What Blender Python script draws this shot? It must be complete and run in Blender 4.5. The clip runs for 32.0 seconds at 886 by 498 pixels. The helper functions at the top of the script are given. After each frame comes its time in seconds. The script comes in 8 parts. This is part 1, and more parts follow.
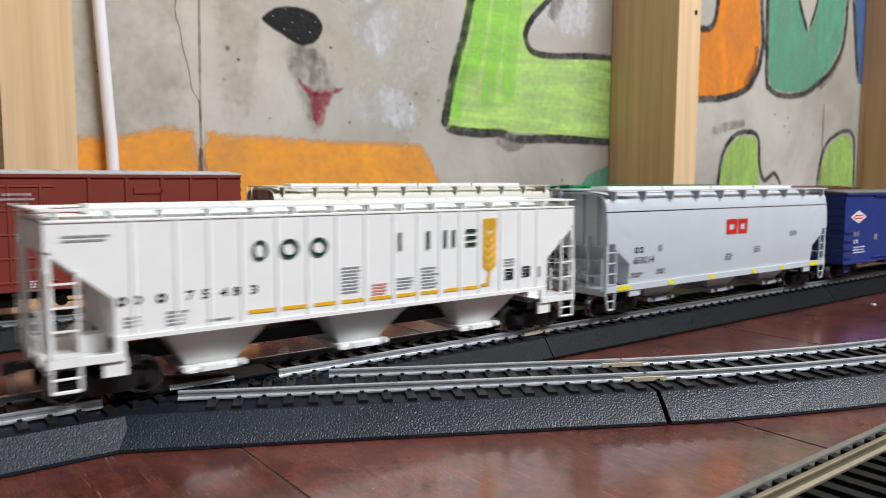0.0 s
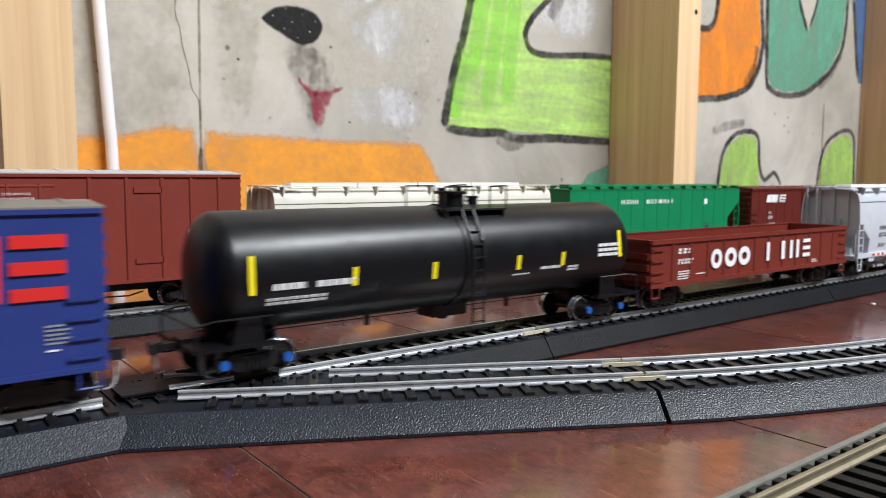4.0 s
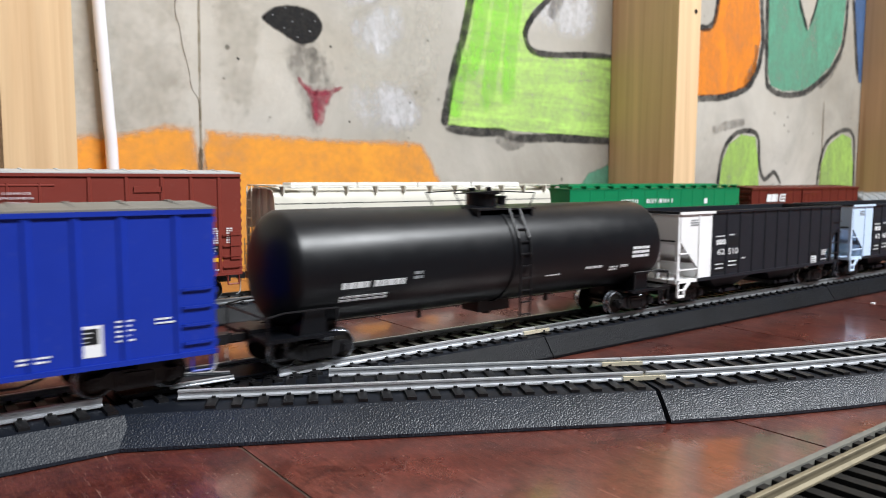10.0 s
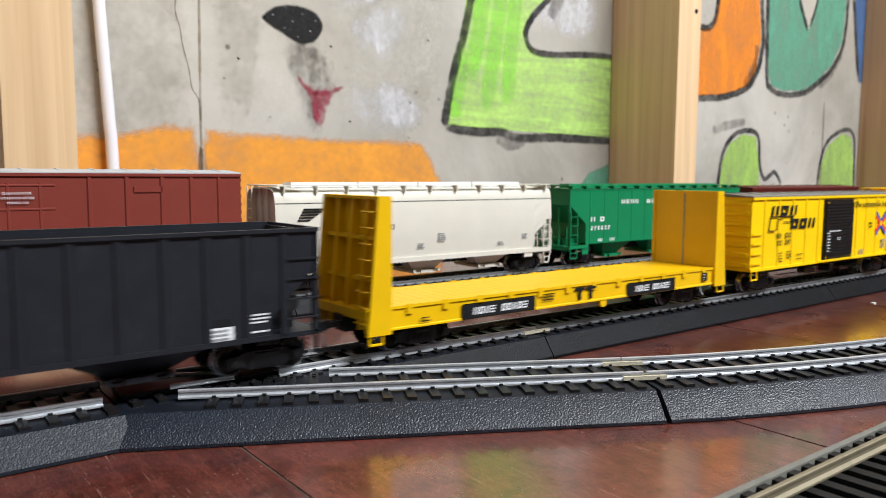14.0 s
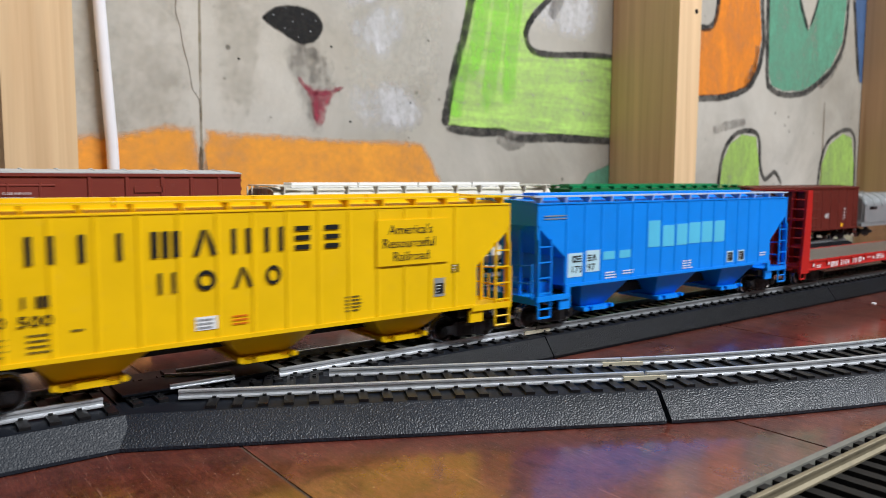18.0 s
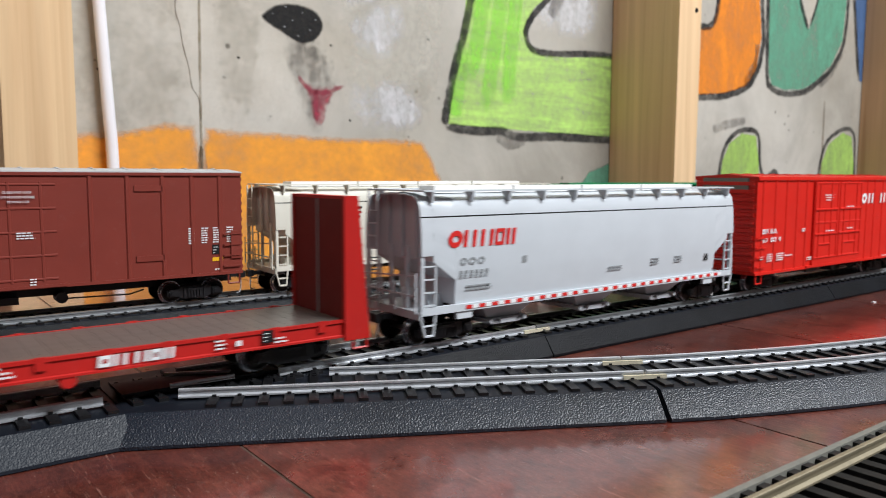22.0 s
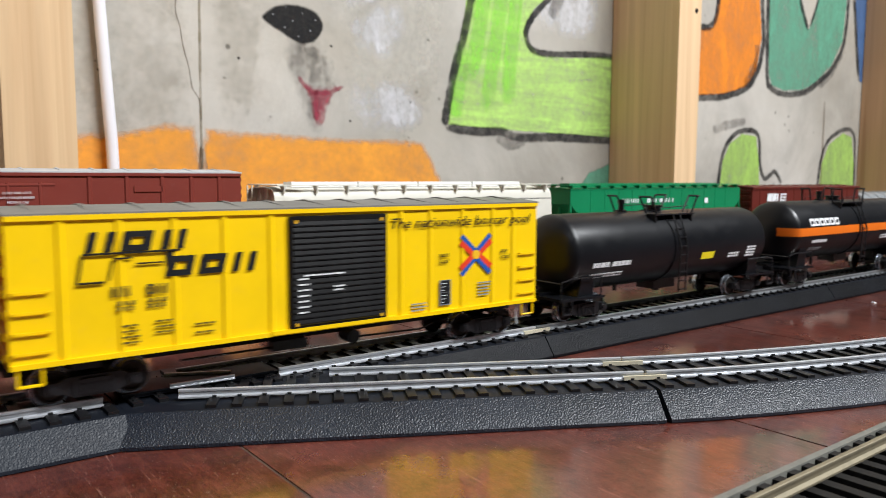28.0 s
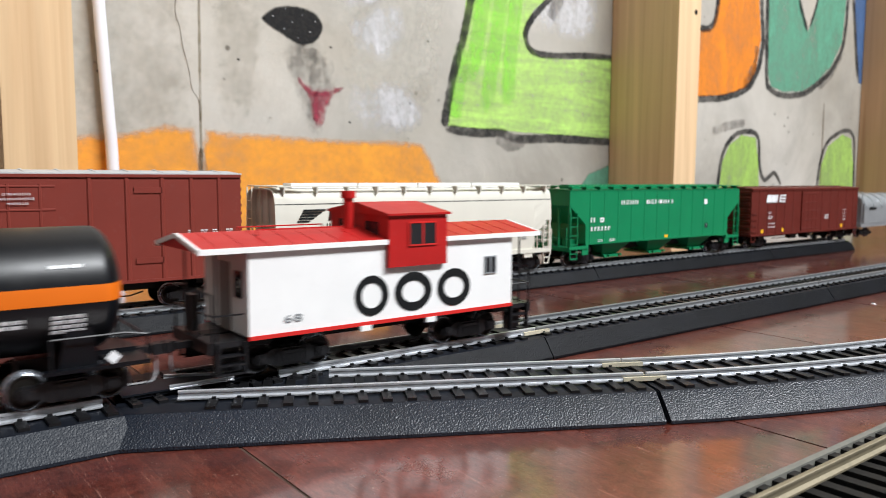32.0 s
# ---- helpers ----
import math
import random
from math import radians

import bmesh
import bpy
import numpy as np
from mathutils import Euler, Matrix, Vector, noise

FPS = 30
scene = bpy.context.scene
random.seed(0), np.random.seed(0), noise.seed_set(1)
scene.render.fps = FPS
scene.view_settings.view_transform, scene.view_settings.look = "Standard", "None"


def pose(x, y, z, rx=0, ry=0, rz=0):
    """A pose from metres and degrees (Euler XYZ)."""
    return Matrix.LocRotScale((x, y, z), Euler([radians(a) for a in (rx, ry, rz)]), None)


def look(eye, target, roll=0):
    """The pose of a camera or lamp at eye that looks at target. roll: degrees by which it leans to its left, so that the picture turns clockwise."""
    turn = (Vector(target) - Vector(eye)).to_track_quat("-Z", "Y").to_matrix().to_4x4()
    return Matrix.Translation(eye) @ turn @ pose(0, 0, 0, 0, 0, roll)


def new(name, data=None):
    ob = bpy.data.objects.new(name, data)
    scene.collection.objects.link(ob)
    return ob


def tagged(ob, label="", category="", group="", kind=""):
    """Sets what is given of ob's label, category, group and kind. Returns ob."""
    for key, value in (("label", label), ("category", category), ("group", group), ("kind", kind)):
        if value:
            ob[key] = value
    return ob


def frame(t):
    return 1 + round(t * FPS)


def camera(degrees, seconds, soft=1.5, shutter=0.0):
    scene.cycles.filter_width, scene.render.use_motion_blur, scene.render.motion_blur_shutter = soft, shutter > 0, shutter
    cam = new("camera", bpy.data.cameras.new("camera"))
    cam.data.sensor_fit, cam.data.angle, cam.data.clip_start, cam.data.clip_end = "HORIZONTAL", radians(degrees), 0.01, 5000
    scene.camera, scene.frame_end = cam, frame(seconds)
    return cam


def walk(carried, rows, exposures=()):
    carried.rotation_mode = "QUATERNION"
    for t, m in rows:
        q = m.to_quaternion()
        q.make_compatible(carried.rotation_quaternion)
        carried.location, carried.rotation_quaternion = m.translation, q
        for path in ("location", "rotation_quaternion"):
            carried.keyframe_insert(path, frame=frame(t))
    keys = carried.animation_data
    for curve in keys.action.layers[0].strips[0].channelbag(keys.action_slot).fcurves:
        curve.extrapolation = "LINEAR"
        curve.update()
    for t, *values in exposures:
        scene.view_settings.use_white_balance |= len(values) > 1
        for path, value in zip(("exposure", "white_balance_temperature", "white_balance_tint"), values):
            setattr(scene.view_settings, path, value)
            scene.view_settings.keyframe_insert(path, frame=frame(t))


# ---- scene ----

from mathutils.geometry import tessellate_polygon

# ---------------------------------------------------------------- camera
EYE = (0.0, 0.0, 0.0715)
TURN, TILT, ROLL = 37.437, 5.561, 0.305
LENS = 1331.0


def aim(dx, dy):
    """The camera's pose with a small shake, in thousandths of the lens length."""
    a, b = radians(TURN - math.degrees(dx / LENS)), radians(TILT - math.degrees(dy / LENS))
    way = Vector((math.sin(a) * math.cos(b), math.cos(a) * math.cos(b), -math.sin(b)))
    return look(EYE, Vector(EYE) + way, ROLL)


SHAKE = [(0.0, 0, 0.5), (0.5, -0.4, -0.8), (1.0, -0.5, 0.3), (1.5, 0, -2.1), (2.0, 0, -1.2), (2.5, 0, -2.1), (3.0, -0.3, -0.5),
         (5.5, 0, -0.3), (6.0, 0, -1.4), (7.0, -0.3, -0.5), (8.0, -0.3, -2.3), (8.5, 0, -2.7), (9.0, -0.5, -0.5), (10.0, -0.3, -1.2),
         (10.5, 0, -2.2), (11.0, 0, -1.5), (12.0, 0, -0.5), (13.0, 0.2, -1.1), (14.0, 0.2, -1.5), (17.0, 0.5, -1.7), (18.0, 0.7, -1.2),
         (18.6, 0.4, -2.2), (19.0, 0.5, -4.5), (19.5, 0.5, -3.1), (20.0, 0.5, -2.6), (21.0, 0.8, -3.0), (22.0, 0.4, -3.1),
         (23.0, 0.6, -2.0), (24.0, 0.8, -3.0), (25.0, 0.8, -2.0), (28.0, 0.6, -2.2), (28.5, 0.7, -2.7), (29.0, 0.4, -1.5),
         (30.0, 0, -1.5), (31.0, 0, -0.8), (32.0, 0, 0)]
cam = camera(math.degrees(2 * math.atan(784 / LENS)), 32.0, soft=0.6, shutter=0.4)
cam.data.dof.use_dof, cam.data.dof.focus_distance, cam.data.dof.aperture_fstop = True, 0.25, 28.0
walk(cam, [(t, aim(dx, dy)) for t, dx, dy in SHAKE], [(0.0, -0.2), (1.0, -0.18), (2.0, 0.02), (3.5, 0.1), (6.0, 0.06), (7.0, 0.03), (8.0, 0.03), (9.0, 0.15), (12.0, 0.15), (14.0, 0.1), (17.0, -0.13), (20.0, -0.16), (22.0, -0.04), (24.0, 0.03), (28.0, 0.06), (29.0, 0.1), (32.0, 0.14)])

# ---------------------------------------------------------------- light
world = bpy.data.worlds.new("world")
scene.world = world
world.use_nodes = True
world.node_tree.nodes["Background"].inputs["Color"].default_value = (0.9, 0.95, 1.0, 1)
world.node_tree.nodes["Background"].inputs["Strength"].default_value = 0.02


def area_lamp(name, at, to, size_x, size_y, watts, color):
    data = bpy.data.lights.new(name, "AREA")
    data.shape, data.size, data.size_y, data.energy, data.color = "RECTANGLE", size_x, size_y, watts, color
    ob = new(name, data)
    ob.matrix_world = look(at, to)
    return ob


LAMP = (0.94, 0.97, 1.0)
area_lamp("ceiling_tube_light", (0.92, -0.95, 1.6), (0.45, 0.30, 0.0), 1.2, 0.2, 74, LAMP)
area_lamp("ceiling_tube_light", (-1.2, -0.75, 1.6), (0.1, 0.3, 0.0), 1.2, 0.2, 4, LAMP)


# ---------------------------------------------------------------- materials
def srgb(code):
    v = [int(code[i:i + 2], 16) / 255 for i in (0, 2, 4)]
    return tuple(c / 12.92 if c <= 0.04045 else ((c + 0.055) / 1.055) ** 2.4 for c in v)


class Nodes:
    """Short hand for a material's node tree."""

    def __init__(self, name):
        self.mat = bpy.data.materials.new(name)
        self.mat.use_nodes = True
        self.tree = self.mat.node_tree
        self.bsdf = self.tree.nodes["Principled BSDF"]
        self.out = self.tree.nodes["Material Output"]
        self.co = self.add("ShaderNodeTexCoord").outputs["Object"]

    def add(self, kind, **values):
        n = self.tree.nodes.new(kind)
        for k, v in values.items():
            n.inputs[k.replace("_", " ")].default_value = v
        return n

    def link(self, a, b):
        self.tree.links.new(a, b)

    def mapped(self, sx, sy, sz):
        n = self.add("ShaderNodeMapping")
        n.inputs["Scale"].default_value = (sx, sy, sz)
        self.link(self.co, n.inputs["Vector"])
        return n.outputs["Vector"]

    def noise(self, scale, detail=4, rough=0.55, co=None, distort=0.0):
        n = self.add("ShaderNodeTexNoise", Scale=scale, Detail=detail, Roughness=rough, Distortion=distort)
        self.link(co or self.co, n.inputs["Vector"])
        return n.outputs["Fac"]

    def ramp(self, fac, *stops):
        n = self.add("ShaderNodeValToRGB")
        e = n.color_ramp.elements
        while len(e) < len(stops):
            e.new(0.5)
        for el, (pos, col) in zip(e, stops):
            el.position = pos
            el.color = (*col, 1) if len(col) == 3 else col
        self.link(fac, n.inputs["Fac"])
        return n.outputs["Color"]

    def mix(self, fac, a, b, mode="MIX"):
        n = self.add("ShaderNodeMix")
        n.data_type, n.blend_type = "RGBA", mode
        for sock, v in ((n.inputs[0], fac), (n.inputs[6], a), (n.inputs[7], b)):
            if isinstance(v, (int, float)):
                sock.default_value = v
            elif isinstance(v, tuple):
                sock.default_value = (*v[:3], 1)
            else:
                self.link(v, sock)
        return n.outputs[2]

    def bump(self, height, strength, distance):
        n = self.add("ShaderNodeBump", Strength=strength, Distance=distance)
        self.link(height, n.inputs["Height"])
        self.link(n.outputs["Normal"], self.bsdf.inputs["Normal"])

    def set(self, color=None, rough=None, metal=None, **more):
        for key, v in (("Base Color", color), ("Roughness", rough), ("Metallic", metal), *((k.replace("_", " "), v) for k, v in more.items())):
            if v is None:
                continue
            s = self.bsdf.inputs[key]
            if isinstance(v, (int, float)):
                s.default_value = v
            elif isinstance(v, tuple):
                s.default_value = (*v[:3], 1)
            else:
                self.link(v, s)
        return self.mat


def grey(v):
    return (v, v, v)


def shade(c, k):
    return tuple(min(1.0, x * k) for x in c)


def paint(name, code, rough=0.42, wear=0.05, metal=0.0, dust=0.012, gloss=0.32):
    """Model paint: colour with soft unevenness, faint dust and a fine moulded grain."""
    m = Nodes(name)
    c = srgb(code) if isinstance(code, str) else code
    big = m.ramp(m.noise(55, 3), (0.3, shade(c, 1 - wear)), (0.7, shade(c, 1 + wear)))
    col = m.mix(m.ramp(m.noise(420, 5), (0.6, grey(0)), (0.85, grey(dust * 4))), big, (0.40, 0.39, 0.38))
    r = m.ramp(m.noise(160, 4), (0.3, grey(rough - 0.03)), (0.75, grey(rough + 0.05)))
    m.bump(m.noise(2400, 2), 0.10, 0.0001)
    return m.set(col, r, metal, Specular_IOR_Level=gloss)


def worn_paint(name, code, low=0.45, high=1.0, grain=(1, 1, 1), scale=14.0, fray=0.8):
    """Chalk or brushed paint on concrete: streaky, thin in places, frayed towards its edge."""
    m = Nodes(name)
    c = srgb(code)
    streak = m.noise(scale, 7, 0.68, m.mapped(*grain), 0.5)
    fine = m.noise(150, 4, 0.6)
    col = m.ramp(streak, (0.25, shade(c, 0.8)), (0.5, c), (0.78, shade(c, 1.15)))
    m.set(col, 0.9)
    body = m.ramp(m.mix(0.35, streak, fine), (0.34, grey(low)), (0.62, grey(high)))
    edge = m.add("ShaderNodeAttribute")
    edge.attribute_name = "cover"
    rough_edge = m.add("ShaderNodeMath")
    rough_edge.operation = "MULTIPLY_ADD"
    m.link(m.mix(0.5, streak, fine), rough_edge.inputs[0])
    rough_edge.inputs[1].default_value = fray
    m.link(edge.outputs["Fac"], rough_edge.inputs[2])
    rim = m.ramp(rough_edge.outputs[0], (fray * 0.5 + 0.17, grey(0)), (min(1.0, fray * 0.5 + 0.72), grey(1)))
    clear = m.add("ShaderNodeBsdfTransparent")
    mixer = m.add("ShaderNodeMixShader")
    m.link(m.mix(1.0, body, rim, "MULTIPLY"), mixer.inputs[0])
    m.link(clear.outputs[0], mixer.inputs[1])
    m.link(m.bsdf.outputs[0], mixer.inputs[2])
    m.link(mixer.outputs[0], m.out.inputs["Surface"])
    return m.mat


def make_concrete():
    m = Nodes("concrete")
    co = m.co
    base = m.ramp(m.noise(2.2, 6, 0.6), (0.30, srgb("928d82")), (0.5, srgb("b5b0a6")), (0.68, srgb("cdc9c1")))
    cloud = m.ramp(m.noise(7, 7, 0.68, None, 0.8), (0.32, grey(0.76)), (0.58, grey(1.0)))
    col = m.mix(1.0, base, cloud, "MULTIPLY")
    warm = m.ramp(m.noise(3.1, 4, 0.5), (0.52, grey(0)), (0.75, grey(0.4)))
    col = m.mix(warm, col, srgb("b9a88c"))
    spots = m.add("ShaderNodeTexVoronoi", Scale=48.0)
    m.link(co, spots.inputs["Vector"])
    dots = m.ramp(spots.outputs["Distance"], (0.06, grey(0.8)), (0.13, grey(0)))
    few = m.ramp(m.noise(23, 2), (0.54, grey(0)), (0.62, grey(1)))
    col = m.mix(m.mix(1.0, dots, few, "MULTIPLY"), col, srgb("5a554d"))
    m.bump(m.noise(45, 8, 0.7), 0.5, 0.002)
    return m.set(col, 0.9)


def make_lumber(name, code, dark):
    m = Nodes(name)
    grain = m.noise(1.0, 6, 0.6, m.mapped(130, 130, 3.0), 0.5)
    rings = m.noise(1.0, 3, 0.5, m.mapped(46, 46, 1.1), 1.5)
    c, d = srgb(code), srgb(dark)
    col = m.mix(m.ramp(grain, (0.35, grey(0)), (0.7, grey(0.5))), m.ramp(rings, (0.35, c), (0.6, shade(c, 0.9)), (0.72, d)), shade(d, 0.95))
    m.bump(grain, 0.25, 0.0006)
    return m.set(col, 0.75)


def make_table():
    m = Nodes("varnished_mahogany")
    rnd = m.add("ShaderNodeObjectInfo").outputs["Random"]
    grain = m.noise(1.0, 6, 0.65, m.mapped(70, 5, 5), 1.2)
    cloud = m.noise(9, 5, 0.6, None, 0.6)
    col = m.mix(m.ramp(cloud, (0.3, grey(0)), (0.7, grey(1))), srgb("6b2d24"), srgb("995446"))
    col = m.mix(m.ramp(grain, (0.35, grey(0)), (0.75, grey(0.55))), col, srgb("30120d"))
    col = m.mix(m.ramp(rnd, (0.0, grey(0)), (1.0, grey(0.35))), col, srgb("744132"))
    scuff = m.ramp(m.noise(30, 9, 0.78, None, 0.6), (0.48, grey(0)), (0.7, grey(0.34)))
    col = m.mix(scuff, col, srgb("8f5f50"))
    blot = m.ramp(m.noise(75, 8, 0.75, None, 1.0), (0.46, grey(0)), (0.64, grey(0.75)))
    col = m.mix(blot, col, srgb("36140f"))
    pale = m.ramp(m.noise(19, 9, 0.8, None, 1.5), (0.58, grey(0)), (0.78, grey(0.4)))
    col = m.mix(pale, col, srgb("a98678"))
    specks = m.ramp(m.noise(460, 2), (0.73, grey(0)), (0.77, grey(0.7)))
    col = m.mix(specks, col, srgb("b7a392"))
    streak = m.noise(1.0, 5, 0.7, m.mapped(420, 16, 16), 0.8)
    col = m.mix(m.ramp(streak, (0.5, grey(0)), (0.75, grey(0.3))), col, srgb("a5634f"))
    fine = m.noise(520, 6, 0.8, m.mapped(2.2, 0.7, 1), 1.2)
    col = m.mix(m.ramp(fine, (0.42, grey(0.55)), (0.62, grey(0))), col, srgb("2c0f0b"))
    scratch = m.ramp(m.noise(1.0, 3, 0.5, m.mapped(900, 40, 40), 2.5), (0.66, grey(0)), (0.72, grey(0.5)))
    col = m.mix(scratch, col, srgb("b88474"))
    dust = m.ramp(m.noise(1300, 1), (0.725, grey(0)), (0.765, grey(0.6)))
    col = m.mix(dust, col, srgb("b9a99c"))
    r = m.ramp(m.noise(26, 7, 0.7), (0.3, grey(0.22)), (0.7, grey(0.40)))
    m.bump(m.mix(0.5, streak, m.noise(130, 8, 0.75)), 0.34, 0.0006)
    return m.set(col, r, Coat_Weight=1.0, Coat_Roughness=0.12)


def make_roadbed(name, dark, light, bump, rough, gloss):
    m = Nodes(name)
    v = m.add("ShaderNodeTexVoronoi", Scale=2300.0)
    v.feature = "SMOOTH_F1"
    m.link(m.co, v.inputs["Vector"])
    glint = m.ramp(m.noise(1100, 3), (0.35, grey(rough + 0.08)), (0.7, grey(rough - 0.08)))
    col = m.ramp(m.noise(40, 4), (0.3, srgb(dark)), (0.7, srgb(light)))
    dust = m.ramp(m.noise(900, 2), (0.68, grey(0)), (0.76, grey(0.2)))
    col = m.mix(dust, col, srgb("77767a"))
    up = m.add("ShaderNodeMath")
    up.operation = "SUBTRACT"
    up.inputs[0].default_value = 1.0
    m.link(v.outputs["Distance"], up.inputs[1])
    m.bump(up.outputs[0], bump, 0.0004)
    return m.set(col, glint, Specular_IOR_Level=gloss)


def make_rail(name, code, rough, metal=0.62):
    m = Nodes(name)
    c = srgb(code)
    streak = m.noise(1.0, 4, 0.6, m.mapped(30, 30, 900))
    blot = m.noise(260, 4)
    col = m.mix(m.ramp(blot, (0.45, grey(0)), (0.8, grey(0.5))), c, shade(c, 0.55))
    r = m.ramp(streak, (0.3, grey(rough - 0.08)), (0.7, grey(rough + 0.12)))
    m.bump(blot, 0.15, 0.0002)
    return m.set(col, r, metal)


CONCRETE = make_concrete()
ROOM_WHITE = paint("grey_room_paint", "827f79", 0.8, 0.03)
LUMBER = make_lumber("pine_lumber", "e8c69a", "c89c70")
OLD_LUMBER = make_lumber("aged_pine_lumber", "ecca9f", "cfa87e")
BROWN_LUMBER = make_lumber("brown_pine_lumber", "b9946f", "9c7855")
TABLE = make_table()
ROADBED = make_roadbed("black_plastic_roadbed", "151a23", "1f2530", 0.64, 0.40, 0.46)
# Darker matt copy of ROADBED: the far beds' lack of sheen is coloured in.
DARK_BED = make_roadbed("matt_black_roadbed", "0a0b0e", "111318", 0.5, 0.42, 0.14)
COAL = paint("slate_black_hopper_paint", "1a1d24", 0.45, 0.1, gloss=0.4)
SMOOTH_BED = make_roadbed("satin_grey_roadbed", "181d26", "21272f", 0.3, 0.46, 0.26)
BED_TOP = paint("smooth_black_bed_plastic", "10141c", 0.5, 0.15)
BED_TOP.node_tree.nodes["Principled BSDF"].inputs["Specular IOR Level"].default_value = 0.28
TIE = paint("black_tie_plastic", "131315", 0.4, 0.2)
TIE.node_tree.nodes["Principled BSDF"].inputs["Specular IOR Level"].default_value = 0.4
STEEL_RAIL = make_rail("steel_rail", "d4d7dc", 0.3, 0.5)
DULL_RAIL = make_rail("dull_steel_rail", "94979a", 0.36, 0.5)
BRASS_RAIL = make_rail("brass_rail", "8e846e", 0.5, 0.45)
SEAM_DIRT = paint("seam_dirt", "54433a", 0.85, 0.25)
FRONT_TIE = paint("worn_black_tie", "161617", 0.5, 0.3)
BRASS = make_rail("brass_joiner", "efe6cc", 0.28, 0.35)
BLACK = paint("black_car_paint", "151516", 0.34, 0.15)
TANK_BLACK = paint("satin_black_tank_paint", "0a0c11", 0.36, 0.06, dust=0.002)
TANK_BLACK.node_tree.nodes["Principled BSDF"].inputs["Specular IOR Level"].default_value = 0.4
TRUCK_BLACK = paint("black_truck_plastic", "17171a", 0.42, 0.2, gloss=0.5)
UNDER = paint("dark_underframe", "121111", 0.55, 0.2)
WHEEL = paint("browned_wheel_face", "2c2926", 0.3, 0.2, metal=0.5, gloss=0.5)
TREAD = make_rail("bright_wheel_tread", "b2b7bf", 0.2, 0.85)
WHITE = paint("white_car_paint", "f2f2f1", 0.4, 0.03, dust=0.02)
LETTER_WHITE = paint("white_lettering", "e6e8ea", 0.5, 0.03, dust=0.0)
LETTER_BLACK = paint("black_lettering", "16181a", 0.5, 0.1, dust=0.0)
LETTER_GREY = paint("grey_lettering", "8d9194", 0.5, 0.05, dust=0.0)
GREEN_INK = paint("dark_green_lettering", "12382c", 0.5, 0.1, dust=0.0)
RED_INK = paint("red_lettering", "cf2a26", 0.5, 0.05, dust=0.0)
ORANGE_INK = paint("orange_stripe", "dc6c14", 0.45, 0.05, dust=0.0)
GOLD_INK = paint("golden_yellow_stripe", "eab224", 0.5, 0.06, dust=0.0)
YELLOW_INK = paint("reflective_yellow", "f0dd20", 0.45, 0.04, dust=0.0)
ARROW_RED = paint("orange_red_arrow", "e0401f", 0.5, 0.05, dust=0.0)
BLUE_INK = paint("blue_lettering", "1f55a8", 0.5, 0.05, dust=0.0)
PATCH_INK = paint("faded_blue_white_patch", "b9dcea", 0.5, 0.05, dust=0.0)
PALE_BLUE_INK = paint("pale_blue_patch", "58c0e6", 0.5, 0.05, dust=0.0)


# ---------------------------------------------------------------- building helpers (millimetres in, metres out)
def box(bm, x0, x1, y0, y1, z0, z1, mi=0):
    v = [bm.verts.new(c) for c in ((x0, y0, z0), (x1, y0, z0), (x1, y1, z0), (x0, y1, z0), (x0, y0, z1), (x1, y0, z1), (x1, y1, z1), (x0, y1, z1))]
    for f in ((3, 2, 1, 0), (4, 5, 6, 7), (0, 1, 5, 4), (1, 2, 6, 5), (2, 3, 7, 6), (3, 0, 4, 7)):
        bm.faces.new([v[i] for i in f]).material_index = mi


def sweep(bm, rings, mi=0, cap=True):
    """Closed rings of equally many points, skinned in order."""
    rows = [[bm.verts.new(c) for c in ring] for ring in rings]
    n = len(rows[0])
    for a, b in zip(rows, rows[1:]):
        for i in range(n):
            bm.faces.new((a[i], a[(i + 1) % n], b[(i + 1) % n], b[i])).material_index = mi
    if cap:
        bm.faces.new(rows[0][::-1]).material_index = mi
        bm.faces.new(rows[-1]).material_index = mi


def prism_x(bm, prof, x0, x1, mi=0):
    sweep(bm, [[(x, y, z) for y, z in prof] for x in (x0, x1)], mi)


def prism_y(bm, prof, y0, y1, mi=0):
    sweep(bm, [[(x, y, z) for x, z in prof] for y in (y0, y1)], mi)


def bar(bm, a, b, w, mi=0, n=4):
    """A thin rod from a to b."""
    a, b = Vector(a), Vector(b)
    d = (b - a).normalized()
    u = d.cross(Vector((0, 0, 1)) if abs(d.z) < 0.9 else Vector((1, 0, 0))).normalized()
    v = d.cross(u)
    ring = [u * math.cos(t) * w * 0.6 + v * math.sin(t) * w * 0.6 for t in [(i + 0.5) * 2 * math.pi / n for i in range(n)]]
    sweep(bm, [[c + o for o in ring] for c in (a, b)], mi)


def rod(bm, pts, w, mi=0, n=5):
    for a, b in zip(pts, pts[1:]):
        bar(bm, a, b, w, mi, n)


def disc_y(bm, x, z, y0, y1, r, n=18, mi=0, r2=None):
    """A cylinder whose axis runs along y."""
    ring = lambda y, q: [(x + q * math.cos(i * 2 * math.pi / n), y, z + q * math.sin(i * 2 * math.pi / n)) for i in range(n)]
    sweep(bm, [ring(y0, r), ring(y1, r if r2 is None else r2)], mi)


def disc_z(bm, x, y, z0, z1, r, n=14, mi=0, r2=None):
    ring = lambda z, q: [(x + q * math.cos(i * 2 * math.pi / n), y + q * math.sin(i * 2 * math.pi / n), z) for i in range(n)]
    sweep(bm, [ring(z0, r), ring(z1, r if r2 is None else r2)], mi)


def soften(bm, width, seg=1):
    edges = [e for e in bm.edges if len(e.link_faces) == 2 and e.calc_face_angle(0) > 0.5]
    bmesh.ops.bevel(bm, geom=edges, offset=width, segments=seg, affect="EDGES", profile=0.5, clamp_overlap=True)


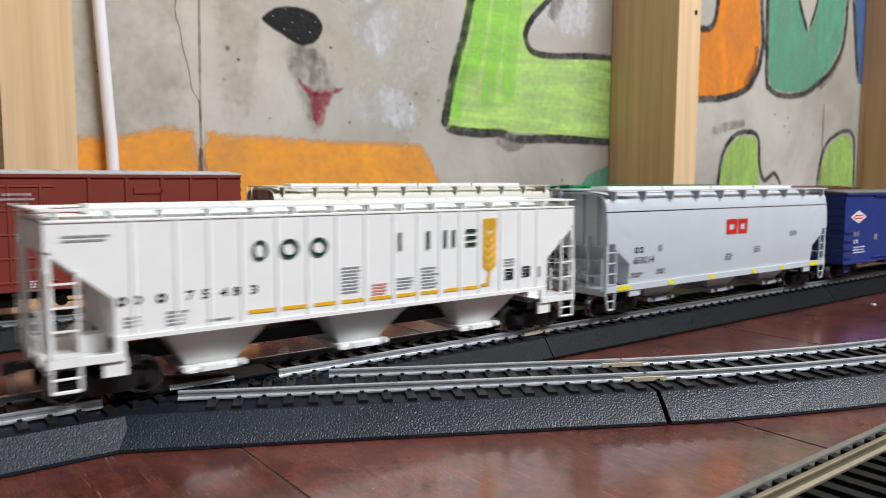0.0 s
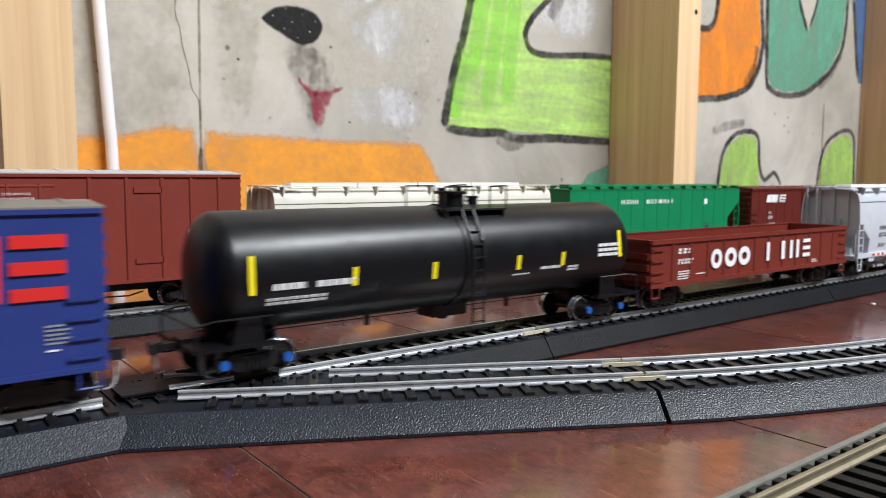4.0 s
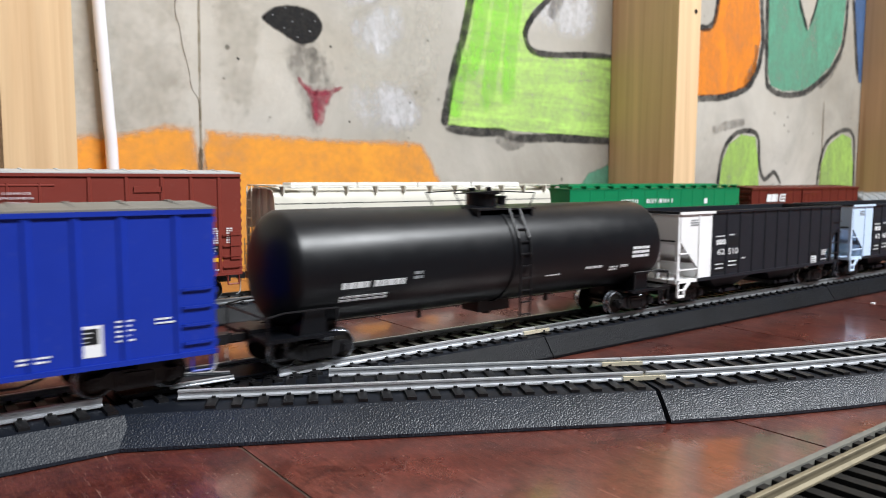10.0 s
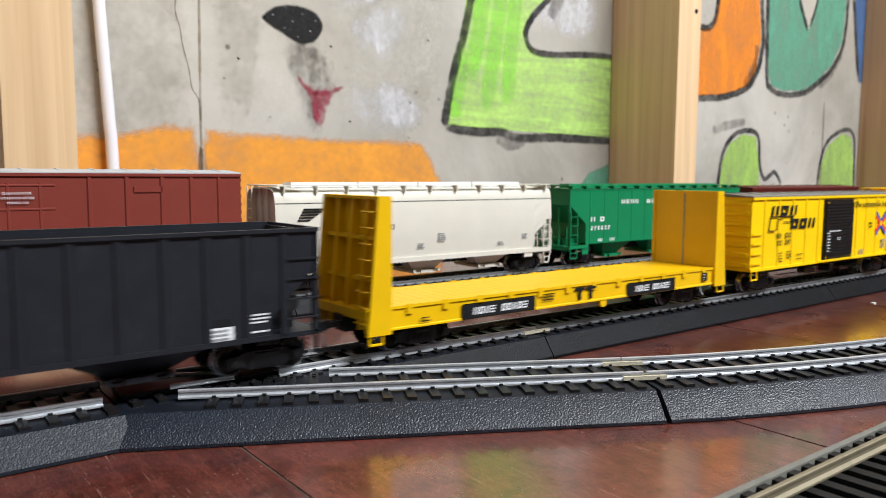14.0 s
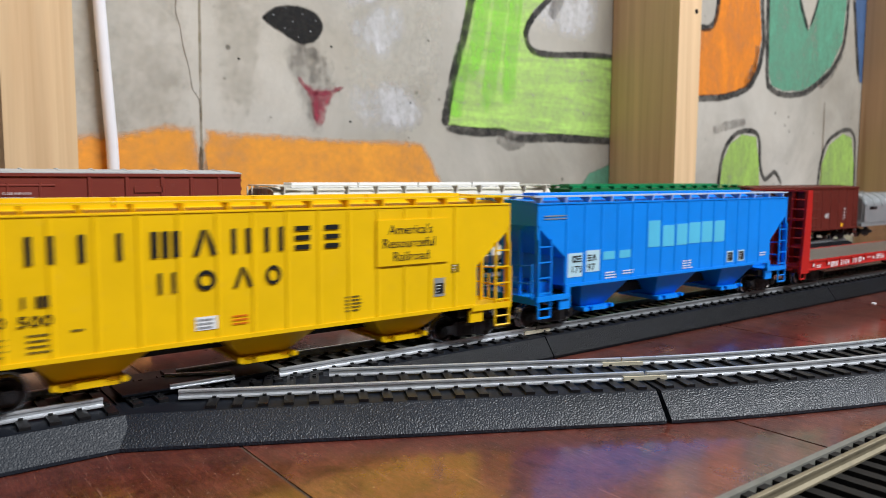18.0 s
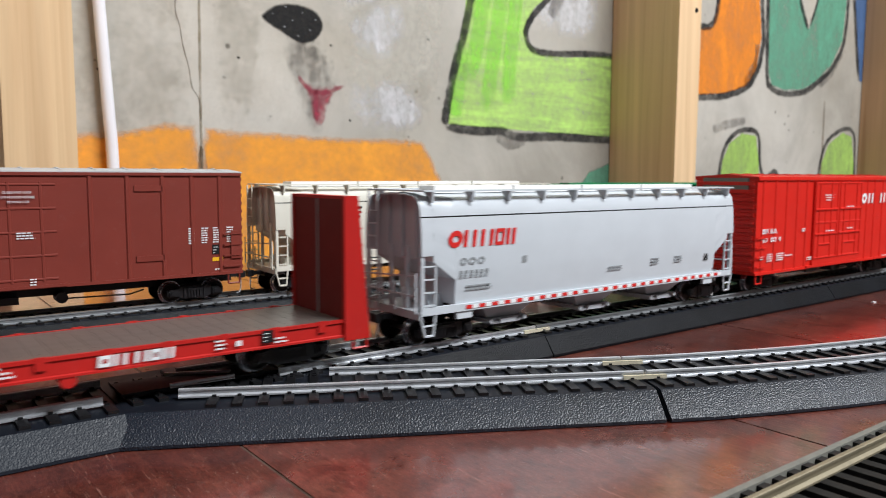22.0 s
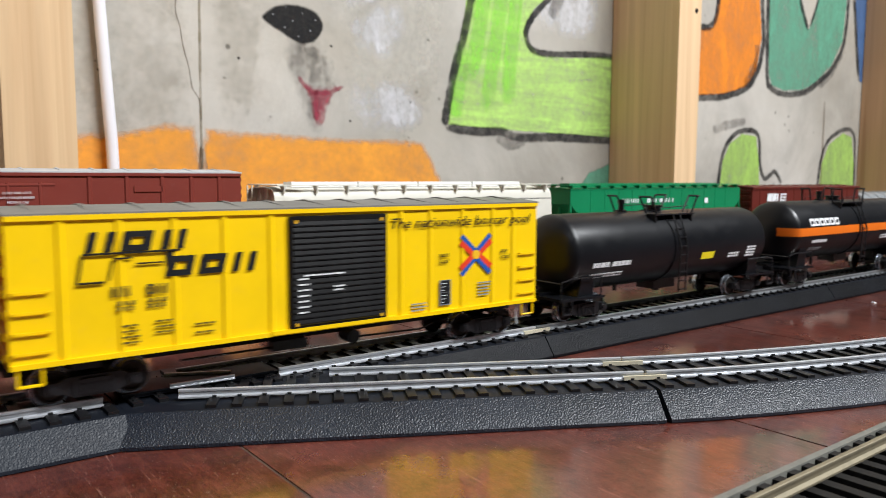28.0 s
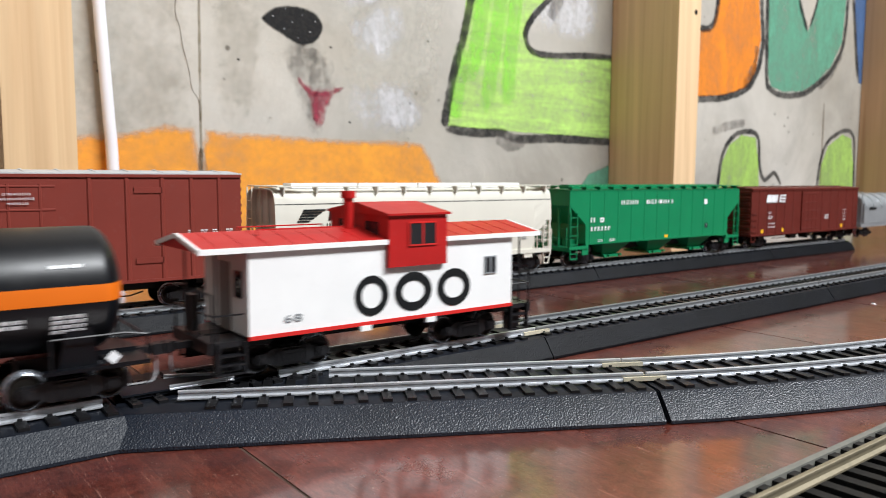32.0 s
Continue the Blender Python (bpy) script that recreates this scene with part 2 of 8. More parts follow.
def mesh_of(bm, mats, smooth=0.0, name="mesh"):
    bmesh.ops.recalc_face_normals(bm, faces=bm.faces[:])
    me = bpy.data.meshes.new(name)
    for v in bm.verts:
        v.co *= 0.001
    bm.to_mesh(me)
    bm.free()
    for m in (mats if isinstance(mats, (list, tuple)) else [mats]):
        me.materials.append(m)
    if smooth:
        me.shade_smooth()
        me.set_sharp_from_angle(angle=radians(smooth))
    return me


def put(name, me, parent=None, at=(0, 0, 0), label="", turn=0.0):
    ob = new(name, me)
    if parent is not None:
        ob.parent = parent
    ob.location = [c * 0.001 for c in at]
    ob.rotation_euler = (0, 0, turn)
    return tagged(ob, label)


def part(name, bm, mats, parent, label="", at=(0, 0, 0), smooth=0.0, bevel=0.0):
    """Links a bmesh as one mesh object under a thing or a part."""
    if bevel:
        soften(bm, bevel)
    return put(name, mesh_of(bm, mats, smooth, name), parent, at, label)


def B():
    return bmesh.new()


def quick(fn, *args, **kw):
    bm = bmesh.new()
    fn(bm, *args, **kw)
    return bm


def spline(pts, steps=6, closed=False):
    """A smooth line through a few control points."""
    out, n = [], len(pts)
    for i in range(n if closed else n - 1):
        p = [Vector(pts[(i + k) % n]) if closed else Vector(pts[min(max(i + k, 0), n - 1)]) for k in (-1, 0, 1, 2)]
        for j in range(steps):
            t = j / steps
            out.append(0.5 * (2 * p[1] + (p[2] - p[0]) * t + (2 * p[0] - 5 * p[1] + 4 * p[2] - p[3]) * t * t + (3 * p[1] - p[0] - 3 * p[2] + p[3]) * t ** 3))
    if not closed:
        out.append(Vector(pts[-1]))
    return out


# ---------------------------------------------------------------- the room
def room():
    t = 100
    wall = part("wall_north", quick(box, -2600, 3400, 575, 575 + t, -760, 1750), CONCRETE, None)
    tagged(wall, "bare concrete basement wall with children's chalk drawings", "wall", kind="structure")
    plain = [("wall_south", (-2600, 3400, -2700, -2600, -760, 1750)), ("wall_west", (-2700, -2600, -2700, 675, -760, 1750)),
             ("wall_east", (3400, 3500, -2700, 675, -760, 1750)), ("floor", (-2700, 3500, -2700, 675, -860, -760)),
             ("ceiling", (-2700, 3500, -2700, 675, 1750, 1850))]
    for name, b in plain:
        tagged(part(name, quick(box, *b), CONCRETE if name == "floor" else ROOM_WHITE, None), "plain painted concrete of the basement room", name.split("_")[0], kind="structure")
    return wall


def stud(x, mat, label, hole=None):
    bm = B()
    box(bm, x, x + 38, 486, 574, -760, 1748)
    ob = part("wall_stud", bm, mat, None, bevel=2.0)
    if hole:
        part("nail_hole", quick(disc_y, x + hole[0], hole[1], 485.6, 486.6, 2.6, 12), UNDER, ob, "small dark nail hole")
    return tagged(ob, label, "wall stud", "wall studs", "structure")


def flat(pts, y, mat, name, parent, label="", soft=5.0):
    """A painted patch on the wall, from points in x and z, thinning out towards its edge."""
    bm = B()
    cover = bm.verts.layers.float.new("cover")
    pts = [Vector(p) for p in pts]
    n = len(pts)
    side = 1.0 if sum(pts[i].x * pts[(i + 1) % n].y - pts[(i + 1) % n].x * pts[i].y for i in range(n)) > 0 else -1.0
    inner = []
    for i in range(n):
        a, b = (pts[i] - pts[i - 1]).normalized(), (pts[(i + 1) % n] - pts[i]).normalized()
        d = Vector((-a.y - b.y, a.x + b.x)) * side
        d.normalize()
        inner.append(pts[i] + d * soft / max(0.5, d.dot(Vector((-a.y, a.x)) * side)))
    out = [bm.verts.new((p.x, y, p.y)) for p in pts]
    core = [bm.verts.new((p.x, y, p.y)) for p in inner]
    for v in core:
        v[cover] = 1.0
    for i in range(n):
        k = (i + 1) % n
        bm.faces.new((out[i], out[k], core[k], core[i]))
    for tri in tessellate_polygon([[Vector((p.x, p.y, 0)) for p in inner]]):
        bm.faces.new([core[i] for i in tri])
    return part(name, bm, mat, parent, label)


def haze(pts, y, mat, name, parent):
    """A patch on the wall that fades from its middle to its rim."""
    bm = B()
    cover = bm.verts.layers.float.new("cover")
    rim = [bm.verts.new((p[0], y, p[1])) for p in pts]
    mid = bm.verts.new((sum(p[0] for p in pts) / len(pts), y, sum(p[1] for p in pts) / len(pts)))
    mid[cover] = 1.0
    for a, b in zip(rim, rim[1:] + rim[:1]):
        bm.faces.new((a, b, mid))
    return part(name, bm, mat, parent)


def stroke(pts, y, width, mat, name, parent, seed=1, label=""):
    """A hand-drawn line of uneven width on the wall."""
    rnd = random.Random(seed)
    line = spline([(a, 0, b) for a, b in pts], 9)
    bm = B()
    cover = bm.verts.layers.float.new("cover")
    prev = None
    for i, p in enumerate(line):
        a, b = line[max(i - 1, 0)], line[min(i + 1, len(line) - 1)]
        d = (b - a).normalized()
        nrm = Vector((-d.z, 0, d.x))
        w = width * (0.92 + 0.1 * rnd.random())
        p = p + nrm * rnd.uniform(-0.05, 0.05) * width + Vector((0, y, 0))
        row = [bm.verts.new(p + nrm * w * k) for k in (1, 0.5, 0.1, -0.1, -0.5, -1)]
        end = min(1.0, (i + 0.3) / 3.5, (len(line) - 0.7 - i) / 3.5) if len(line) > 12 else (0.3 if i in (0, len(line) - 1) else 1.0)
        for v, c in zip(row, (0, 0.62, 1, 1, 0.62, 0)):
            v[cover] = c * end
        if prev:
            for k in range(5):
                bm.faces.new((prev[k], row[k], row[k + 1], prev[k + 1]))
        prev = row
    return part(name, bm, mat, parent, label)


def graffiti(wall):
    chalk = worn_paint("black_crayon", "1f1e1e", 0.35, 0.92, (1, 1, 1), 45, 0.8)
    oval = worn_paint("heavy_black_crayon", "161516", 0.8, 0.97, (1, 1, 1), 90, 0.7)
    lime = worn_paint("lime_green_paint", "bde878", 0.3, 0.9, (0.35, 1, 2.6), 26)
    lime_2 = worn_paint("lime_green_strokes", "98e24e", 0.05, 0.6, (2.2, 1, 0.5), 26)
    leaf = worn_paint("leaf_green_paint", "9cc05c", 0.45, 0.95, (1.6, 1, 0.6), 24)
    orange = worn_paint("orange_paint", "f3a238", 0.55, 0.95, (0.8, 1, 1.2), 11)
    orange_2 = worn_paint("deep_orange_paint", "e38420", 0.6, 1.0, (1.6, 1, 0.6), 18)
    teal = worn_paint("teal_green_paint", "5c9c80", 0.45, 0.97, (1.6, 1, 0.6), 20)
    blue = worn_paint("slate_blue_paint", "3f5f8c", 0.7, 1.0, (1.5, 1, 0.6), 18)
    red = worn_paint("dusty_red_chalk", "a94456", 0.22, 0.7, (1, 1, 1), 50, 1.0)
    soot = worn_paint("soot_smudge", "5f5a55", 0.02, 0.5, (1.6, 1, 0.6), 30, 1.0)
    brown_tone = worn_paint("brown_damp_stain", "8c8370", 0.0, 0.26, (1.1, 1, 0.8), 26, 1.0)
    white = worn_paint("white_chalk_smear", "e2e2e6", 0.1, 0.75, (1.8, 1, 0.6), 20, 0.9)
    pale = worn_paint("pale_lime_wash", "dcd7cc", 0.25, 0.7, (1.1, 1, 0.8), 9, 1.0)
    seam_tone = worn_paint("ochre_seam_stain", "8d8168", 0.2, 0.7, (3, 1, 0.5), 40, 0.8)
    rust = worn_paint("rust_stain", "6d5840", 0.25, 0.8, (3, 1, 0.5), 40, 0.8)
    y = 574.86
    top = 574.72
    c2 = lambda pts, k=6: [(p.x, p.z) for p in spline([(a, 0, b) for a, b in pts], k, True)]
    # darker brown patches down the wall, and a white smear
    haze(c2([(96, 300), (92, 150), (110, 60), (170, 50), (205, 80), (206, 200), (204, 300), (160, 400)]), 574.93, brown_tone, "damp_stain", wall)
    haze(c2([(215, 250), (250, 240), (262, 200), (258, 120), (236, 92), (214, 130)]), 574.93, brown_tone, "damp_stain", wall)
    haze(c2([(330, 236), (420, 250), (442, 190), (430, 110), (380, 96), (350, 150)]), 574.93, brown_tone, "damp_stain", wall)
    haze(c2([(540, 240), (640, 300), (660, 230), (600, 210)]), 574.93, white, "chalk_smear", wall)
    # orange band low on the wall
    flat([(90, 97), (128, 103), (150, 104), (178, 112), (204, 110), (214, 60), (210, -60), (80, -60), (82, 60)], y, orange, "painted_band", wall, soft=16)
    flat([(200, 70), (206, 110), (222, 109), (260, 107), (300, 106), (350, 105), (416, 106), (428, 90), (440, 66), (450, -60), (200, -60)], y, orange, "painted_band", wall, soft=15)
    # dark oval and the red mark under it
    flat(c2([(256, 195), (268, 206), (285, 210), (304, 207), (313, 196), (307, 183), (292, 177), (272, 185)]), top, oval, "painted_oval", wall, "black crayoned oval", 4)
    haze(c2([(270, 186), (304, 190), (326, 160), (322, 118), (302, 100), (282, 140)]), y, soot, "smudge", wall)
    stroke([(300, 178), (303, 160), (304, 146)], y, 9, soot, "smudge", wall, 31)
    stroke([(288, 152), (296, 143), (306, 139), (318, 141), (332, 147)], top, 2.4, red, "chalk_mark", wall, 4)
    flat([(290, 148), (304, 142), (322, 144), (312, 132), (306, 112), (300, 118), (298, 134)], y, red, "chalk_mark", wall, soft=5)
    stroke([(305, 142), (304, 132), (305, 116)], top, 2.4, red, "chalk_mark", wall, 5)
    for k, (x, z) in enumerate(((266, 199), (277, 206), (283, 196), (292, 203), (299, 190), (276, 190), (304, 199), (288, 184))):
        stroke([(x, z), (x + 1.0, z - 0.5), (x + 1.6, z - 0.2)], top - 0.05, 0.35 + 0.15 * (k % 3), white, "bare_speck", wall, 70 + k)
    haze(c2([(286, 154), (304, 146), (334, 150), (320, 134), (312, 110), (302, 108), (297, 132)]), top + 0.05, red, "chalk_mark", wall)
    # a wide paler patch of wall, and white smears
    haze(c2([(312, 300), (380, 330), (450, 300), (448, 200), (436, 130), (380, 104), (330, 112), (318, 200)]), 574.9, pale, "pale_wash", wall)
    haze(c2([(330, 196), (350, 216), (392, 232), (404, 200), (380, 170), (350, 172)]), y, white, "chalk_smear", wall)
    haze(c2([(300, 240), (350, 260), (400, 262), (382, 220), (330, 210)]), y, white, "chalk_smear", wall)
    haze(c2([(330, 150), (400, 160), (430, 130), (400, 106), (340, 108)]), y, white, "chalk_smear", wall)
    # large lime letter
    flat([(472, 330), (464, 230), (452, 172), (446, 140), (444, 118), (520, 116), (600, 115), (690, 113), (760, 113), (760, 208), (677, 206), (610, 198), (566, 197),
          (548, 208), (546, 222), (556, 240), (574, 254), (600, 280), (620, 330)], y, lime, "painted_letter", wall, "lime green painted letter", 3)
    for k, pts in enumerate(([(500, 320), (486, 230), (472, 160)], [(520, 320), (508, 230), (492, 130)], [(540, 300), (528, 220), (520, 140)], [(462, 200), (456, 150), (452, 126)])):
        stroke(pts, y - 0.05, 13, lime_2, "brush_stroke", wall, 40 + k)
    stroke([(492, 330), (468, 222), (452, 170), (445, 140), (441, 117)], top, 6.5, chalk, "letter_outline", wall, 6)
    stroke([(441, 117), (480, 114), (512, 115), (540, 110), (600, 112), (690, 111), (740, 111)], top, 6.5, chalk, "letter_outline", wall, 7)
    stroke([(606, 280), (575, 253), (553, 232), (545, 215), (556, 200), (590, 199), (640, 204), (700, 205)], top, 5, chalk, "letter_outline", wall, 8)
    stroke([(506, 112), (526, 102), (548, 110)], y, 8, soot, "smudge", wall, 9)
    stroke([(596, 262), (586, 246), (580, 236)], y, 9, soot, "smudge", wall, 33)
    flat([(630, 62), (645, 76), (677, 86), (690, 86), (690, 40), (630, 40)], y, teal, "painted_patch", wall)
    # orange and teal letters beyond the stud
    flat([(800, 254), (850, 258), (872, 262), (884, 300), (890, 380), (978, 380), (982, 310), (990, 260), (980, 215), (960, 192), (905, 178), (800, 168)], y, orange_2, "painted_letter", wall, "orange painted letter", 3)
    stroke([(800, 168), (855, 171), (915, 178), (970, 200), (994, 250), (987, 310), (986, 380)], top, 6.5, chalk, "letter_outline", wall, 10)
    stroke([(950, 190), (982, 222), (986, 250)], y, 12, soot, "smudge", wall, 34)
    stroke([(840, 258), (872, 264), (884, 300), (884, 380)], top, 6, chalk, "letter_outline", wall, 11)
    flat([(1002, 390), (1004, 300), (1010, 215), (1020, 198), (1056, 193), (1110, 198), (1144, 212), (1190, 240), (1222, 280), (1230, 345), (1226, 400),
          (1160, 400), (1140, 335), (1116, 288), (1090, 327), (1078, 390)], y, teal, "painted_letter", wall, "teal green painted letter", 3)
    stroke([(1000, 390), (1002, 300), (1008, 212), (1020, 195), (1056, 189), (1110, 195), (1150, 212), (1196, 240), (1226, 280), (1234, 346), (1230, 400)], top, 6.5, chalk, "letter_outline", wall, 12)
    stroke([(1152, 206), (1192, 232), (1224, 268)], y, 9, soot, "smudge", wall, 35)
    stroke([(1072, 400), (1088, 326), (1116, 284)], top, 6, chalk, "letter_outline", wall, 13)
    stroke([(1154, 400), (1140, 335), (1118, 290)], top, 4, chalk, "letter_outline", wall, 36)
    flat([(1254, 400), (1256, 340), (1284, 222), (1320, 222), (1320, 400)], y, blue, "painted_patch", wall)
    stroke([(1252, 400), (1254, 345), (1284, 220)], top, 7, chalk, "letter_outline", wall, 14)
    # two leaf-green shapes low down
    for pts, out, seed in (([(899, 40), (906, 92), (922, 116), (950, 130), (988, 128), (998, 90), (1004, 40)], [(897, 40), (904, 92), (920, 118), (950, 133), (991, 129), (1000, 88), (1014, 68), (1040, 78), (1060, 60)], 15),
                           ([(1168, 40), (1174, 90), (1194, 122), (1240, 142), (1272, 136), (1284, 90), (1286, 40)], [(1164, 40), (1172, 92), (1192, 126), (1242, 146), (1278, 138), (1286, 85), (1288, 40)], 16)):
        flat(pts, y, leaf, "painted_leaf", wall, soft=4)
        stroke(out, top, 5.0, chalk, "letter_outline", wall, seed)
    stroke([(880, 130), (920, 140), (960, 146)], y, 8, soot, "smudge", wall, 37)
    # formwork seams, crack and stains
    stroke([(207, 320), (207, 200), (206, 120), (206, 60), (206, -20)], top, 1.5, seam_tone, "formwork_seam", wall, 17)
    stroke([(1175, 190), (1176, 120), (1175, 40)], top, 2.5, rust, "formwork_seam", wall, 18)
    stroke([(193, 220), (189, 194), (192, 180), (194, 166), (198, 150), (200, 136), (205, 127), (206, 110)], top, 0.6, rust, "crack", wall, 19)
    stroke([(206, 92), (205, 70), (207, 40)], top - 0.1, 2.6, rust, "stain", wall, 20)
    for k, (x, z) in enumerate(((131, 150), (133, 144), (224, 146), (236, 162), (262, 118), (420, 196), (388, 136), (400, 138), (398, 106), (318, 180), (640, 166), (336, 118))):
        stroke([(x, z), (x + 1.6, z - 0.8), (x + 2.4, z - 0.6)], top, 1.0, chalk if k % 2 else soot, "stain", wall, 50 + k)


def cable():
    bm = B()
    line = spline([(131, 568, 420), (132.4, 568, 250), (134.2, 568, 196), (136.4, 568, 150), (138.4, 568, 110), (139.8, 568, 78), (141, 568, -40), (141, 568, -300)], 5)
    ring = [(math.cos(a) * 4.2, math.sin(a) * 4.0) for a in [i * math.pi / 6 for i in range(12)]]
    sweep(bm, [[(p.x + a, p.y + b, p.z) for a, b in ring] for p in line])
    ob = part("electrical_cable", bm, paint("white_cable_jacket", "e8e8ee", 0.4, 0.03, dust=0.02), None, smooth=40)
    tagged(ob, "white plastic-jacketed electrical cable hanging down the wall", "cable")


def table():
    """Varnished planks laid side by side, seams towards the wall."""
    top = tagged(new("table_top"), "worn glossy mahogany table top of wide planks", "table", kind="structure")
    bm = B()
    box(bm, -1350, 1750, -1050, 560, -30, -0.3)
    part("underboard", bm, SEAM_DIRT, top)
    w = 124.5
    me = mesh_of(quick_plank(w), TABLE, name="plank")
    for i in range(-12, 14):
        put("plank", me, top, (74.6 + w * i, 0, 0))
    leg = mesh_of(quick(box, -40, 40, -40, 40, -760, -30), LUMBER, name="leg")
    for x in (-1250, 200, 1650):
        for y in (-980, 490):
            put("leg", leg, top, (x, y, 0))


def quick_plank(w):
    bm = B()
    box(bm, 0.45, w - 0.45, -1050, 560, -0.28, 0)
    soften(bm, 0.2)
    return bm


# ---------------------------------------------------------------- track
RAIL = 11.25        # height of the rail heads above the table
Y0, Y1 = 222.4, 360.0   # centre lines of the running track and of the siding behind it
R, XL, XR = 500.0, -300.0, 1000.0


def path(u):
    """A point and heading on the oval of the running track, u millimetres along it."""
    half = math.pi * R
    lap = 2 * (XR - XL) + 2 * half
    u = (u - XL) % lap
    if u < XR - XL:
        return XL + u, Y0, 0.0
    u -= XR - XL
    if u < half:
        a = u / R
        return XR + R * math.sin(a), Y0 - R * (1 - math.cos(a)), -a
    u -= half
    if u < XR - XL:
        return XR - u, Y0 - 2 * R, -math.pi
    a = (u - (XR - XL)) / R
    return XL - R * math.sin(a), Y0 - R * (1 + math.cos(a)), -math.pi - a


RAIL_PROFILE = [(-1.1, -2.5), (1.1, -2.5), (1.1, -2.1), (0.3, -1.7), (0.3, -0.8), (0.62, -0.6), (0.62, -0.1), (0.45, 0), (-0.45, 0), (-0.62, -0.1), (-0.62, -0.6), (-0.3, -0.8), (-0.3, -1.7), (-1.1, -2.1)]
BED_PROFILE = [(-19.5, 0.3), (-19.5, 1.2), (-14.6, 7.9), (-13.9, 8.1), (13.9, 8.1), (14.6, 7.9), (19.5, 1.2), (19.5, 0.3)]


WIDE_BED = [(-26.0, 0.3), (-26.0, 1.2), (-18.6, 7.9), (-17.9, 8.1), (13.9, 8.1), (14.6, 7.9), (17.0, 1.2), (17.0, 0.3)]
LEFT_BED = [(-23.8, 0.3), (-23.8, 1.2), (-18.0, 7.9), (-17.3, 8.1), (22.3, 8.1), (23.0, 7.9), (27.0, 1.2), (27.0, 0.3)]
THROAT_BED = [(-19.5, 0.3), (-19.5, 1.2), (-14.6, 7.9), (-13.9, 8.1), (22.3, 8.1), (23.0, 7.9), (27.0, 1.2), (27.0, 0.3)]


def along(line, prof, dz=0.0, dy=0.0):
    """Rings of a profile carried along a plan line of (x, y)."""
    rings = []
    for i, p in enumerate(line):
        a, b = Vector(line[max(i - 1, 0)]), Vector(line[min(i + 1, len(line) - 1)])
        d = (b - a).normalized()
        rings.append([(p[0] - d.y * (y + dy), p[1] + d.x * (y + dy), z + dz) for y, z in prof])
    return rings


def bed_mesh(line, prof):
    """A roadbed: pebbled slopes, and a smooth top under the ties, coloured black for the shade between them."""
    bm = quick(sweep, along(line, prof))
    for f in bm.faces:
        f.material_index = 1 if all(v.co.z > 7.5 for v in f.verts) else 0
    return bm


def tie_mesh(near=13.3):
    bm = B()
    box(bm, -1.35, 1.35, -near, 13.3, 7.6, 9.0)
    for y in (-8.9, 8.9):
        for s in (-1, 1):
            box(bm, -0.55, 0.55, y + s * 1.15 - 0.4, y + s * 1.15 + 0.4, 8.9, 9.5)
    soften(bm, 0.2)
    return mesh_of(bm, TIE, name="tie")


def section(name, line, tie, label, bed=BED_PROFILE, bed_mat=None, ends=None, spacing=6.9, rail_mat=None):
    """A length of track: roadbed, ties and two rails."""
    root = tagged(new(name), label, "track", "track sections")
    part("roadbed", bed_mesh(line, bed), [bed_mat or ROADBED, BED_TOP], root, smooth=30)
    for s in (-1, 1):
        run = line if ends is None or s > 0 else [line[0], (ends, line[-1][1])]
        part("rail", quick(sweep, along(run, RAIL_PROFILE, RAIL, s * 8.9)), rail_mat or STEEL_RAIL, root)
    length, gone, k = 0.0, 0.0, 0
    for a, b in zip(line, line[1:]):
        a, b = Vector(a), Vector(b)
        step = (b - a).length
        turn = math.atan2(b.y - a.y, b.x - a.x)
        while (k + 0.5) * spacing <= length + step:
            p = a + (b - a) * (((k + 0.5) * spacing - length) / step)
            put("tie", tie, root, (p.x, p.y, 0), turn=turn)
            k += 1
        length += step
    return root


LEG = [(56, 223.6), (70, 216.4), (96, 202.9), (125, 187.5), (160, 168.8), (192.4, 151.5)]
LEG2 = [(193.1, 151.1), (207, 144.2), (225, 136.4), (243, 129.3), (262, 122.6), (280, 117.0), (300, 111.6), (318, 107.4)]


